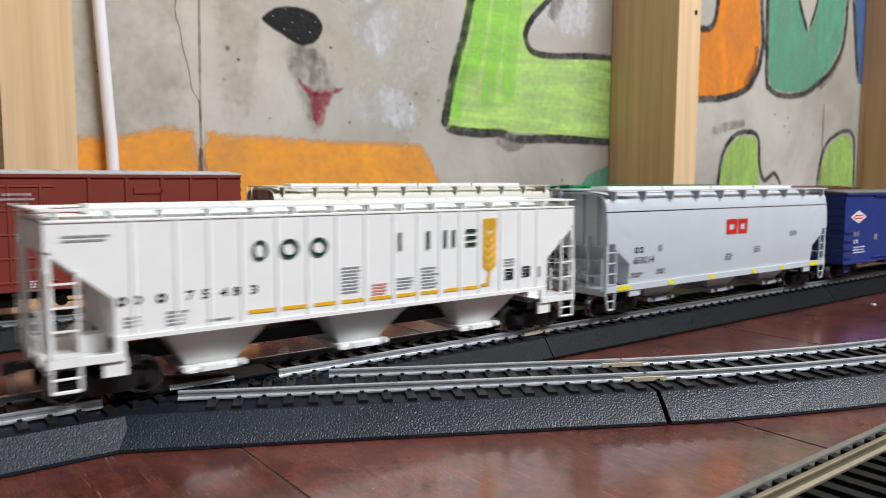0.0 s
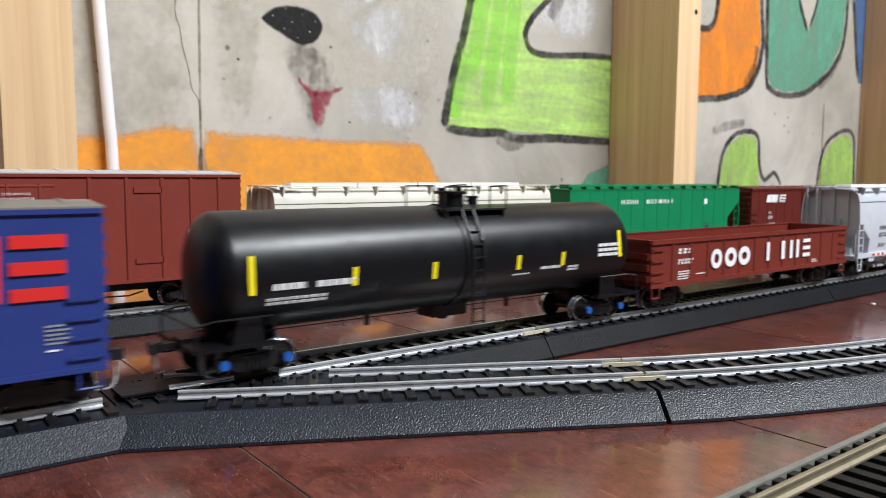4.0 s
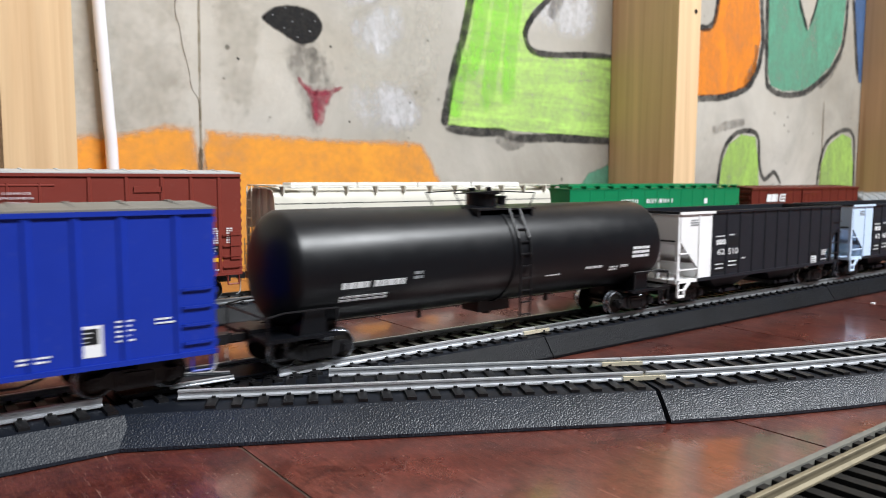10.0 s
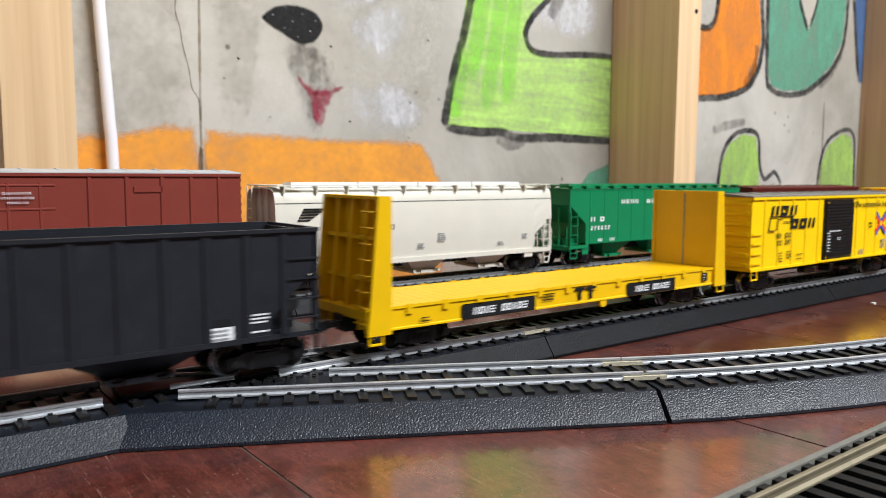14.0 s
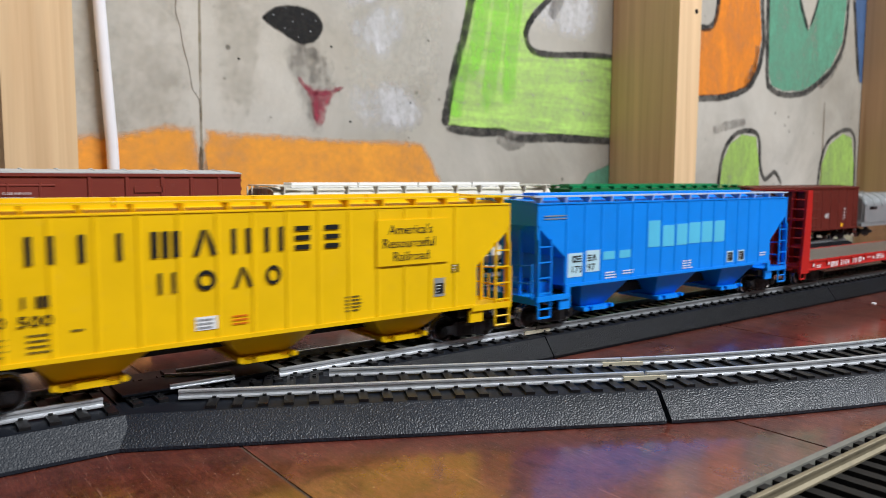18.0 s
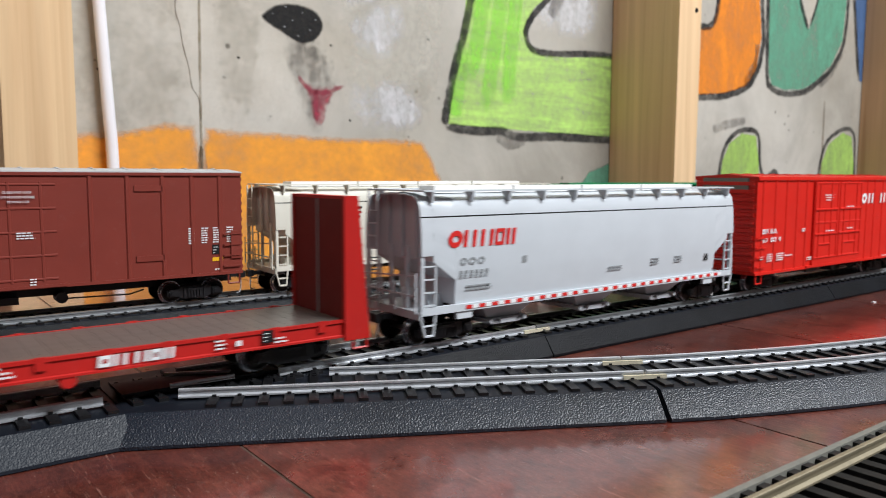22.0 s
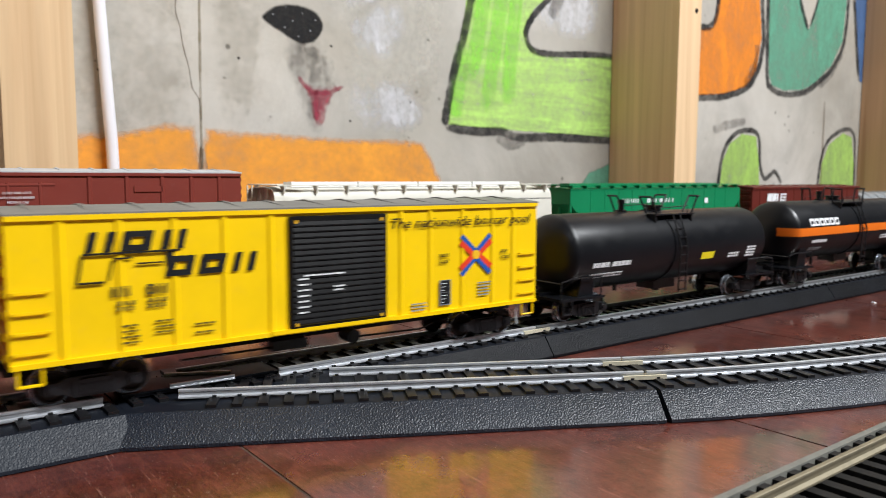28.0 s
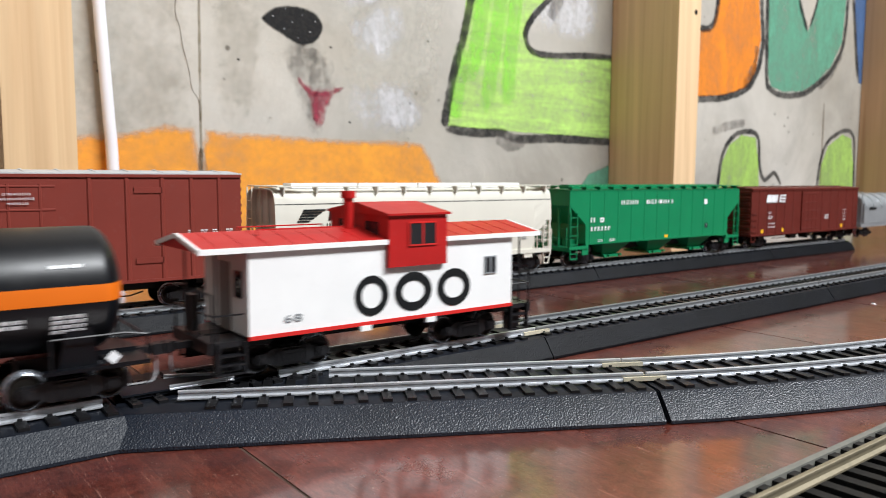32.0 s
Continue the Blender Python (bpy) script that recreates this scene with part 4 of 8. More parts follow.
# -- boxcars
def boxcar(name, u, L, zb, zt, mat, label, roof_mat, ribs, door, tc, moving=True, y=Y0, end_ribs=9, group="freight cars of the train"):
    car = start_car(name, label, "boxcar", group)
    h = L / 2
    bm = B()
    box(bm, -h, h, -HW, HW, zb, zt)
    part("body", bm, mat, car, bevel=0.5)
    centre_sill(car, h, 7.4, zb + 0.2)
    brake_gear(car)
    bm = B()
    prism_x(bm, [(-HW - 0.6, zt), (HW + 0.6, zt), (HW + 0.6, zt + 0.5), (0, zt + 1.8), (-HW - 0.6, zt + 0.5)], -h - 0.5, h + 0.5)
    part("roof", bm, roof_mat, car, "weathered grey sheet-metal roof", bevel=0.2)
    n = max(8, int(L / 13))
    repeat("roof_rib", "roof_rib:" + roof_mat.name + "%.1f" % zt, lambda bm: sweep(bm, [[(x - 0.5, -HW, zt + 0.5), (x + 0.5, -HW, zt + 0.5), (x + 0.5, 0, zt + 2.2), (x - 0.5, 0, zt + 2.2)] for x in (0,)] + [[(-0.5, HW, zt + 0.5), (0.5, HW, zt + 0.5), (0.5, 0.2, zt + 2.2), (-0.5, 0.2, zt + 2.2)]]),
           roof_mat, car, [(-h + (k + 0.5) * L / n, 0, 0) for k in range(n)])
    chord = shared("chord:%s%.1f" % (mat.name, L), lambda bm: box(bm, -h, h, -0.55, 0.55, 0, 1.3), mat)
    for yy in (-HW - 0.2, HW + 0.2):
        put("top_chord", chord, car, (0, yy, zt - 1.3))
        put("side_sill", chord, car, (0, yy, zb))
    repeat("rib", "rib:%s%.1f%.1f" % (mat.name, zb, zt), lambda bm: soft_rib(bm, zb + 1.3, zt - 1.3, 1.1, 0.5, 0.5), mat, car, [q for x in ribs for q in both(x)])
    for s in (-1, 1):
        repeat("end_rib", "end_rib:" + mat.name, lambda bm: prism_y(bm, [(-0.9, -0.9), (0, -1.2), (0.9, -0.6), (0.9, 0.6), (0, 1.2), (-0.9, 0.9)], -HW + 1.2, HW - 1.2), mat, car,
               [(s * h, 0, zb + 3 + k * (zt - zb - 6) / (end_ribs - 1)) for k in range(end_ribs)])
    if door:
        d0, d1, style, dmat = door
        bm = B()
        thick = 0.02 if style == "plain" else 0.6
        box(bm, d0, d1, -thick, thick, zb + 1.2, zt - 2.2)
        dm = mesh_of(bm, dmat, name="door")
        doors = [put("door", dm, car, (0, s * (HW + 0.45), 0)) for s in (-1, 1)]
        if style == "louvre":
            k = int((zt - zb - 6) / 1.75)
            for s, dd in zip((-1, 1), doors):
                me = shared("slat:%s%.1f%.1f" % (dmat.name, d0, d1), lambda bm: prism_x(bm, [(-0.1, -0.86), (-0.42, -0.5), (-0.42, -0.2), (-0.1, 0.86), (0.1, 0.86), (0.42, -0.2), (0.42, -0.5), (0.1, -0.86)], d0 + 0.9, d1 - 0.9), dmat)
                for i in range(k):
                    put("slat", me, dd, (0, s * 0.75, zb + 3.2 + i * 1.75))
        elif style == "panel":
            for s, dd in zip((-1, 1), doors):
                for i in range(5):
                    me = shared("door_bar:%s%.1f%.1f" % (dmat.name, d0, d1), lambda bm: prism_x(bm, [(0, -0.55), (-0.3, -0.25), (-0.3, 0.25), (0, 0.55), (0.3, 0.25), (0.3, -0.25)], d0 + 0.3, d1 - 0.3), dmat)
                    put("door_bar", me, dd, (0, s * 0.6, zb + 4 + i * (zt - zb - 9) / 4))
                for i in range(4):
                    me = shared("door_post:%s%.1f%.1f%.1f" % (dmat.name, d0, d1, zt), lambda bm: soft_rib(bm, zb + 3, zt - 4, 0.7, 0.3, 0.25), dmat)
                    put("door_post", me, dd, (d0 + (i + 0.5) * (d1 - d0) / 4, s * 0.6, 0))
        elif style == "twin":
            # two sliding leaves side by side, each with posts, full bars and a short middle bar
            def cross(a, b, proud):
                return lambda bm: prism_x(bm, [(0, -0.6), (-proud, -0.3), (-proud, 0.3), (0, 0.6), (proud, 0.3), (proud, -0.3)], a, b)
            for s, dd in zip((-1, 1), doors):
                for a, b, p, q in ((d0 + 0.6, -2.2, -23.4, -9.9), (-0.4, d1 - 0.8, 5.3, 20.5)):
                    for z, x0, x1, proud in ((56.4, a, b, 0.4), (41.8, a, b, 0.75), (34.5, a, b, 0.35), (28.1, a, b, 0.75), (22.4, p, q, 0.55), (15.0, a, b, 0.45)):
                        put("door_bar", shared("twin_bar:%.1f%.1f%.2f" % (x0, x1, proud), cross(x0, x1, proud), dmat), dd, (0, s * 0.55, z))
                    for x in (p, q, a + 0.4, b - 0.4):
                        put("door_post", shared("twin_post", lambda bm: soft_rib(bm, 14.6, 56.8, 0.9, 0.45, 0.5), dmat), dd, (x, s * 0.55, 0))
                    put("door_post", shared("twin_short_post", lambda bm: soft_rib(bm, 22.4, 41.8, 0.7, 0.35, 0.35), dmat), dd, ((p + q) / 2, s * 0.55, 0))
        for s in (-1, 1):
            put("door_track", shared("door_track:%s%.1f%.1f" % (mat.name, d0, d1), lambda bm: box(bm, d0 - 6, d1 + 3, -0.7, 0.7, -0.6, 0.6), mat), car, (0, s * (HW + 0.6), zb + 1.0))
    grab_irons(car, -h + 1, -h + 9, [zb + 4 + 5 * k for k in range(4)], mat)
    grab_irons(car, h - 9, h - 1, [zb + 4 + 5 * k for k in range(4)], mat)
    for s in (-1, 1):
        for w in (-1, 1):
            part("step", quick(rod, [(s * (h - 1.5), w * HW, zb), (s * (h - 1.5), w * HW, zb - 4.4), (s * (h - 7), w * HW, zb - 4.4), (s * (h - 7), w * HW, zb)], 0.7), mat, car)
    return finish(car, u, tc, h, moving, y)


# -- hoppers
def clipped_shell(bm, stops, width, mi=0, steps=9):
    """A closed body: stops are (x, bottom, top); width(z) gives the half width at a height."""
    rings = []
    for x, zb, zt in stops:
        zs = [zb + (zt - zb) * (k / steps) for k in range(steps + 1)]
        rings.append([(x, -width(z), z) for z in zs] + [(x, width(z), z) for z in reversed(zs)])
    sweep(bm, rings, mi)


def hopper_bays(car, centres, mat, top=14.0, low=4.6, half=17.0, wide=16.6):
    def bay(bm):
        sweep(bm, [[(-half, -wide, top + 0.4), (half, -wide, top + 0.4), (half, wide, top + 0.4), (-half, wide, top + 0.4)], [(-7.0, -9.0, low), (7.0, -9.0, low), (7.0, 9.0, low), (-7.0, 9.0, low)]])
    def gate(bm):
        box(bm, -9.4, 9.4, -11.0, 11.0, low - 0.6, low + 0.5)
        box(bm, -7.6, 7.6, -11.8, 11.8, low - 1.5, low - 0.5)
        box(bm, -4.0, 4.0, -12.8, -10.6, low - 1.2, low + 0.4)
        for s in (-1, 1):
            disc_y(bm, s * 8.6, low + 0.0, -13.0, -11.0, 0.9, 10)
        soften(bm, 0.2)
    for x in centres:
        b = put("hopper_bay", shared("bay:%s%.1f%.1f" % (mat.name, half, top), bay, mat), car, (x, 0, 0))
        put("outlet_gate", shared("gate:%s%.1f" % (mat.name, low), gate, mat), b, (0, 0, 0))


def hopper_ends(car, h, zsill, ztop, mat, inner, zin):
    """Platforms, posts, rails and ladders at both ends."""
    for s in (-1, 1):
        bm = B()
        box(bm, *sorted((s * (h - 17), s * (h + 0.5))), -HW, HW, zsill, zsill + 1.2)
        box(bm, *sorted((s * (h - 0.5), s * (h + 0.6))), -HW, HW, zsill - 1.2, zsill + 1.6)
        part("end_platform", bm, mat, car)
    for s in (-1, 1):
        for w in (-1, 1):
            part("corner_post", quick(box, s * (h - 0.7) - 0.7, s * (h - 0.7) + 0.7, w * (HW - 0.7) - 0.7, w * (HW - 0.7) + 0.7, zsill, zin), mat, car)
            part("slope_post", quick(box, s * (h - 3.0) - 0.6, s * (h - 3.0) + 0.6, w * 5.0 - 0.6, w * 5.0 + 0.6, zsill, zin + 2), mat, car)
        bm = B()
        x = s * (h + 1.6)
        for w in (-1, 1):
            bar(bm, (x, w * 16.6, zsill + 1), (x, w * 16.6, zsill + 15), 0.6)
            bar(bm, (x, w * 4.0, zsill + 1), (x, w * 4.0, zsill + 11), 0.6)
        for z in (zsill + 7, zsill + 14):
            bar(bm, (x, -16.6, z), (x, 16.6, z - (2 if z > zsill + 8 else 0)), 0.6)
        part("end_railing", bm, mat, car)
        bm = B()
        for y in (8.2, 14.0):
            bar(bm, (s * (h + 0.9), y, zsill), (s * (h + 0.9), y, ztop + 2), 0.7)
        for k in range(8):
            bar(bm, (s * (h + 0.9), 8.2, zsill + 3 + k * 4.6), (s * (h + 0.9), 14.0, zsill + 3 + k * 4.6), 0.55)
        part("end_ladder", bm, mat, car)
    for s in (-1, 1):
        part("control_box", quick(box, *sorted((s * (h - 16), s * (h - 9))), -9, -3, zsill + 1, zsill + 6), mat, car, bevel=0.4)
        part("brake_reservoir", quick(disc_y, s * (h - 12), zsill + 4, 1, 9, 2.6, 12), mat, car, smooth=40)


def roof_walk(car, h, z, mat, y0, y1, pitch, hang=2.2, label=""):
    for s in (-1, 1):
        part("roof_walk", quick(box, -h, h, *sorted((s * y0, s * y1)), z, z + 0.55), mat, car, label)
        part("end_walk", quick(box, *sorted((s * (h - 4.5), s * h)), -y0 + 0.1, y0 - 0.1, z, z + 0.55), mat, car, label)
    n = max(3, int(round((2 * h - 8) / pitch)))
    for s in (-1, 1):
        me = shared("walk_bracket:%s%.1f%d%.1f" % (mat.name, z, s, hang), lambda bm: prism_x(bm, [(s * y0, z), (s * y1, z), (s * (y1 - 0.6), z - hang), (s * (y1 - 1.8), z - hang)], -0.4, 0.4), mat)
        for k in range(n + 1):
            put("walk_bracket", me, car, (-h + 4 + k * (2 * h - 8) / n, 0, 0))


def ribbed_hopper(name, u, L, mat, label, ribs, tc=79.0, moving=True, y=Y0, zt=49.4, bays=(-50, 0, 50), group="freight cars of the train", zlow=15.0, walk_mat=None):
    """A covered hopper with vertical ribs on flat sides and open sloped ends."""
    car = start_car(name, label, "hopper car", group)
    h = L / 2
    bm = B()
    i = h - 15.8
    stops = [(-h, 41, zt), (-i, 28, zt), (-i + 0.01, zlow, zt), (i - 0.01, zlow, zt), (i, 28, zt), (h, 41, zt)]
    clipped_shell(bm, stops, lambda z: HW, steps=2)
    part("body", bm, mat, car)
    part("roof", quick(prism_x, [(-HW - 0.3, zt - 0.4), (HW + 0.3, zt - 0.4), (HW + 0.3, zt), (6, zt + 0.9), (-6, zt + 0.9), (-HW - 0.3, zt)], -h, h), mat, car)
    roof_walk(car, h + 1.0, zt + 2.3, walk_mat or mat, 10.5, 17.0, 13.4, 2.4)
    w = (2 * h - 26) / 4
    hatch = B()
    box(hatch, 0, w - 0.8, -4.6, 4.6, zt + 0.6, zt + 3.6)
    soften(hatch, 0.7)
    hatch = mesh_of(hatch, mat, name="roof_hatch")
    for k in range(4):
        put("roof_hatch", hatch, car, (-h + 13 + k * w, 0, 0))
    sill = shared("sill:%s%.1f" % (mat.name, L), lambda bm: prism_x(bm, [(-0.8, 0), (0.8, 0), (0.8, 1.2), (-0.8, 1.2)], -i, i), mat)
    for s in (-1, 1):
        put("side_sill", sill, car, (0, s * (HW - 0.4), zlow - 0.6))
        for w in (-1, 1):
            part("end_sill", quick(box, *sorted((w * (i - 2.4), w * (h + 0.4))), s * HW - 0.7, s * HW + 0.7, 11.7, 13.8), mat, car, bevel=0.15)
            part("end_gusset", quick(prism_y, [(w * (i - 2.4), zlow), (w * (i + 0.2), zlow), (w * (i + 0.2), 12.0), (w * (i - 2.4), 12.0)], s * HW - 0.5, s * HW + 0.5), mat, car)
    repeat("rib", "hrib:%s%.1f%.1f" % (mat.name, zt, zlow), lambda bm: soft_rib(bm, zlow + 0.6, zt - 0.6, 0.75, 0.3, 0.32), mat, car, [q for x in ribs for q in both(x)])
    hopper_ends(car, h, 11.7, zt, mat, i, 41)
    for s in (-1, 1):
        ladder(car, s * (h - 0.6), s * (h - 7.2), 12, 36, 4, mat)
        for w in (-1, 1):
            bm = B()
            rod(bm, [(s * (h - 0.6), w * (HW + 0.4), 12), (s * (h - 0.6), w * (HW + 0.4), 5.4), (s * (h - 7.2), w * (HW + 0.4), 5.4), (s * (h - 7.2), w * (HW + 0.4), 12)], 0.8)
            rod(bm, [(s * (h - 0.6), w * (HW + 0.4), 8.8), (s * (h - 7.2), w * (HW + 0.4), 8.8)], 0.6)
            part("step", bm, mat, car)
    for s in (-1, 1):
        part("side_bracket", quick(box, *sorted((s * (i - 3), s * (i + 3))), -HW, -HW + 1.2, 7.6, 12), mat, car, bevel=0.2)
    hopper_bays(car, bays, mat, zlow - 0.2, 5.2, 15.5, 16.8)
    centre_sill(car, h, 8.0, 12.0)
    return finish(car, u, tc, h, moving, y)


def round_hopper(name, u, L, mat, label, tc=79.0, moving=True, y=Y0, bays=(-49, 0, 46.5), group="freight cars of the train", stripe=None):
    """A covered hopper with smooth bulging sides and an overhanging roof walk."""
    car = start_car(name, label, "hopper car", group)
    h = L / 2
    curve = [(13, 16.6), (18, 17.3), (26, 17.9), (34, 18.0), (41, 17.7), (46, 17.2), (49.5, 16.5), (51.6, 15.2), (53.0, 12.0), (53.6, 6.0), (53.8, 0.4)]
    width = lambda z: float(np.interp(z, [a for a, _ in curve], [b for _, b in curve]))
    i = h - 14.8
    bm = B()
    stops = [(-h, 32.5, 53.8), (-h + 3.6, 31.2, 53.8), (-i, 23.4, 53.8), (-i + 0.01, 17.5, 53.8), (-i - 2.4, 14.2, 53.8), (i + 2.4, 14.2, 53.8), (i - 0.01, 17.5, 53.8), (i, 23.4, 53.8), (h - 3.6, 31.2, 53.8), (h, 32.5, 53.8)]
    stops[3], stops[4], stops[5], stops[6] = (-i + 0.02, 17.5, 53.8), (-i + 0.6, 14.2, 53.8), (i - 0.6, 14.2, 53.8), (i - 0.02, 17.5, 53.8)
    stops[0], stops[-1] = (-h + 5.0, 30.2, 53.8), (h - 5.0, 30.2, 53.8)
    stops = [q for q in stops if abs(q[0]) != h - 3.6]
    clipped_shell(bm, stops, width, steps=16)
    part("body", bm, mat, car, smooth=32)
    zs = [32.4 + k * 1.0 for k in range(21)] + [52.6, 53.4, 53.8]
    outer = [(-width(z), z) for z in zs] + [(width(z), z) for z in reversed(zs)]
    inner = [(max(0.2, width(z) - 0.9), min(z, 53.0)) for z in zs[:-1]] + [(-max(0.2, width(z) - 0.9), min(z, 53.0)) for z in reversed(zs[:-1])]
    for s in (-1, 1):
        part("end_hood", quick(sweep, [[(s * x, y, z) for y, z in outer + inner] for x in (h, h - 5.2)]), mat, car, smooth=32)
        for yy in (-8.5, 0, 8.5):
            part("end_stiffener", quick(box, *sorted((s * (h - 5.2), s * (h - 3.6))), yy - 0.6, yy + 0.6, 31, 52.6), mat, car)
    seam = shared("seam:%s%.1f" % (mat.name, L), lambda bm: box(bm, -h, h, -0.16, 0.16, -0.25, 0.25), UNDER)
    for s in (-1, 1):
        put("side_seam", seam, car, (0, s * 17.1, 45.6))
    roof_walk(car, h - 1.0, 54.2, mat, 12.6, 18.0, 18.6, 3.8)
    w = (2 * h - 30) / 4
    hatch = B()
    box(hatch, 0, w - 1.4, -4.8, 4.8, 53.4, 56.0)
    soften(hatch, 0.8)
    hatch = mesh_of(hatch, WHITE, name="roof_hatch")
    for k in range(4):
        put("roof_hatch", hatch, car, (-h + 15 + k * w, 0, 0), "long white roof hatch cover")
    sill = shared("rsill:%s%.1f" % (mat.name, L), lambda bm: prism_x(bm, [(-0.9, 0), (0.9, 0), (0.9, 2.6), (-0.9, 2.6)], -h, h), mat)
    for s in (-1, 1):
        put("side_sill", sill, car, (0, s * (HW - 0.6), 11.9))
    if stripe:
        stripe(car, h)
    hopper_ends(car, h, 11.7, 52, mat, i, 33)
    for s in (-1, 1):
        ladder(car, s * (h - 0.6), s * (h - 6.2), 13, 31, 4, mat, HW - 0.2)
        for w in (-1, 1):
            bm = B()
            yy = w * (HW - 0.2)
            rod(bm, [(s * (h + 0.2), yy, 12), (s * (h - 1.8), yy, 4.6), (s * (h - 5.4), yy, 4.6), (s * (h - 6.2), yy, 12)], 0.8)
            rod(bm, [(s * (h - 0.9), yy, 8.2), (s * (h - 5.8), yy, 8.2)], 0.6)
            part("step", bm, mat, car)
    for s in (-1, 1):
        part("side_bracket", quick(box, *sorted((s * (i - 8), s * (i - 1))), -HW + 0.2, -HW + 1.6, 9.2, 12), mat, car, bevel=0.2)
    hopper_bays(car, bays, mat, 14.6, 5.4, 17.0, 15.6)
    centre_sill(car, h, 8.0, 12.0)
    return finish(car, u, tc, h, moving, y)


def coal_hopper(u, L, panel, number, label):
    car = start_car("coal_hopper_car", label, "hopper car")
    h, zt, seam = L / 2, 43.2, -49.4
    i = h - 15.6
    def shell(bm, stops):
        rings = []
        for x, zb in stops:
            zf = max(zb + 1.0, 34 - 20 * max(0, 1 - max(0, abs(x) - 10) / (h - 18)))
            rings.append([(x, -HW, zb), (x, -HW, zt), (x, -HW + 1, zt), (x, -HW + 1, zf), (x, HW - 1, zf), (x, HW - 1, zt), (x, HW, zt), (x, HW, zb)])
        sweep(bm, rings)
    bm = B()
    shell(bm, [(seam, 12.4), (-10, 12.4), (10, 12.4), (i - 0.02, 12.4), (i, 17.9), (h - 2, 31)])
    part("body", bm, COAL, car)
    bm = B()
    for w in (-1, 1):
        prism_y(bm, [(-h + 1.2, 31), (-i, 17.9), (-i, 12.4), (seam, 12.4), (seam, zt - 0.3), (-h + 1.2, zt - 0.3)], *sorted((w * HW, w * (HW - 0.5))))
    box(bm, -h + 1.2, -h + 1.7, -HW + 0.5, HW - 0.5, 31, zt - 0.3)
    part("end_panel", bm, panel, car)
    bm = B()
    for w in (-1, 1):
        prism_y(bm, [(-h + 1.7, 31), (-i, 17.9), (seam, 14), (seam, zt), (-h + 1.7, zt)], *sorted((w * (HW - 0.5), w * (HW - 1))))
    box(bm, -h + 1.7, -h + 2.2, -HW + 1, HW - 1, 31, zt)
    sweep(bm, [[(-h + 2, y, 31.4), (seam, y, 18.6), (seam, y, 17.4), (-h + 2, y, 30.2)] for y in (-HW + 1, HW - 1)])
    part("end_lining", bm, COAL, car, "black inner lining of the end")
    part("slope_sheet", quick(sweep, [[(-h + 2, y, 30.1), (seam, y, 17.3), (seam, y, 16.3), (-h + 2, y, 29.1)] for y in (-HW + 1, HW - 1)]), panel, car)
    part("bay_wall", quick(box, -i, -i + 0.8, -HW + 1, HW - 1, 12.4, 19.5), panel, car)
    bm = B()
    for w in (-1, 1):
        box(bm, -h, -h + 1.8, w * (HW - 0.8) - 0.8, w * (HW - 0.8) + 0.8, 11.5, zt)
        box(bm, -h, -h + 1.6, w * 6 - 0.8, w * 6 + 0.8, 11.5, 32)
    box(bm, -h - 0.6, -h + 16, -HW, HW, 11.3, 12.8)
    for w in (-1, 1):
        rod(bm, [(-h + 0.6, w * HW, 12), (-h + 0.6, w * HW, 5.2), (-h + 5.4, w * HW, 5.2), (-h + 5.4, w * HW, 8), (-h + 10, w * HW, 12)], 1.2)
        rod(bm, [(-h + 0.6, w * HW, 8.2), (-h + 5.4, w * HW, 8.2)], 0.8)
        for z in (17.5, 25):
            bar(bm, (-h + 1, w * (HW + 0.2), z), (-h + 15 - (z - 17.5) * 0.8, w * (HW + 0.2), z), 0.7)
    for z in (16, 21):
        bar(bm, (-h - 1.2, -HW, z), (-h - 1.2, HW, z), 0.6)
    part("end_frame", bm, panel, car)
    bm = B()
    box(bm, h - 2, h - 1.2, -HW, HW, 31, zt)
    for w in (-1, 1):
        box(bm, h - 1.8, h, w * (HW - 0.8) - 0.8, w * (HW - 0.8) + 0.8, 11.5, zt)
        for z in (17, 23, 29, 35):
            bar(bm, (h - 11, w * (HW + 0.4), z), (h, w * (HW + 0.4), z), 0.6)
        rod(bm, [(h - 1, w * HW, 12), (h - 1, w * HW, 5.2), (h - 5.4, w * HW, 5.2), (h - 5.4, w * HW, 12)], 0.9)
    box(bm, h - 16, h + 0.6, -HW, HW, 11.3, 12.8)
    part("end_frame", bm, COAL, car)
    for w in (-1, 1):
        part("top_chord", quick(box, seam, h, w * HW - 0.9, w * HW + 0.9, zt - 0.1, zt + 1.0), COAL, car, bevel=0.2)
        part("top_chord", quick(box, -h, seam, *sorted((w * HW - w * 0.9, w * HW + w * 0.3)), zt - 0.1, zt + 1.0), COAL, car, bevel=0.2)
        part("chord_edge", quick(box, -h, seam, *sorted((w * HW + w * 0.3, w * HW + w * 0.9)), zt - 0.3, zt + 0.9), panel, car, bevel=0.15)
    for x in (-h + 0.4, h - 0.4):
        part("end_chord", quick(box, x - 0.6, x + 0.6, -HW + 1, HW - 1, zt, zt + 1.0), COAL, car)
    xs = [-49.6 + k * 11.6 for k in range(11)]
    repeat("rib", "crib", lambda bm: soft_rib(bm, 12.6, zt, 1.3, 0.8, 0.5), COAL, car, [q for x in xs for q in both(x)])
    repeat("rib", "crib:" + panel.name, lambda bm: box(bm, -0.5, 0.5, -0.4, 0.4, 12.6, zt), panel, car, [q for x in (-61.2,) for q in both(x)])
    for w in (-1, 1):
        part("side_sill", quick(box, -i, i, w * HW - 0.7, w * HW + 0.7, 11.4, 12.9), COAL, car)
    bm = B()
    box(bm, h - 15, h - 5, -10, 2, 12.8, 19)
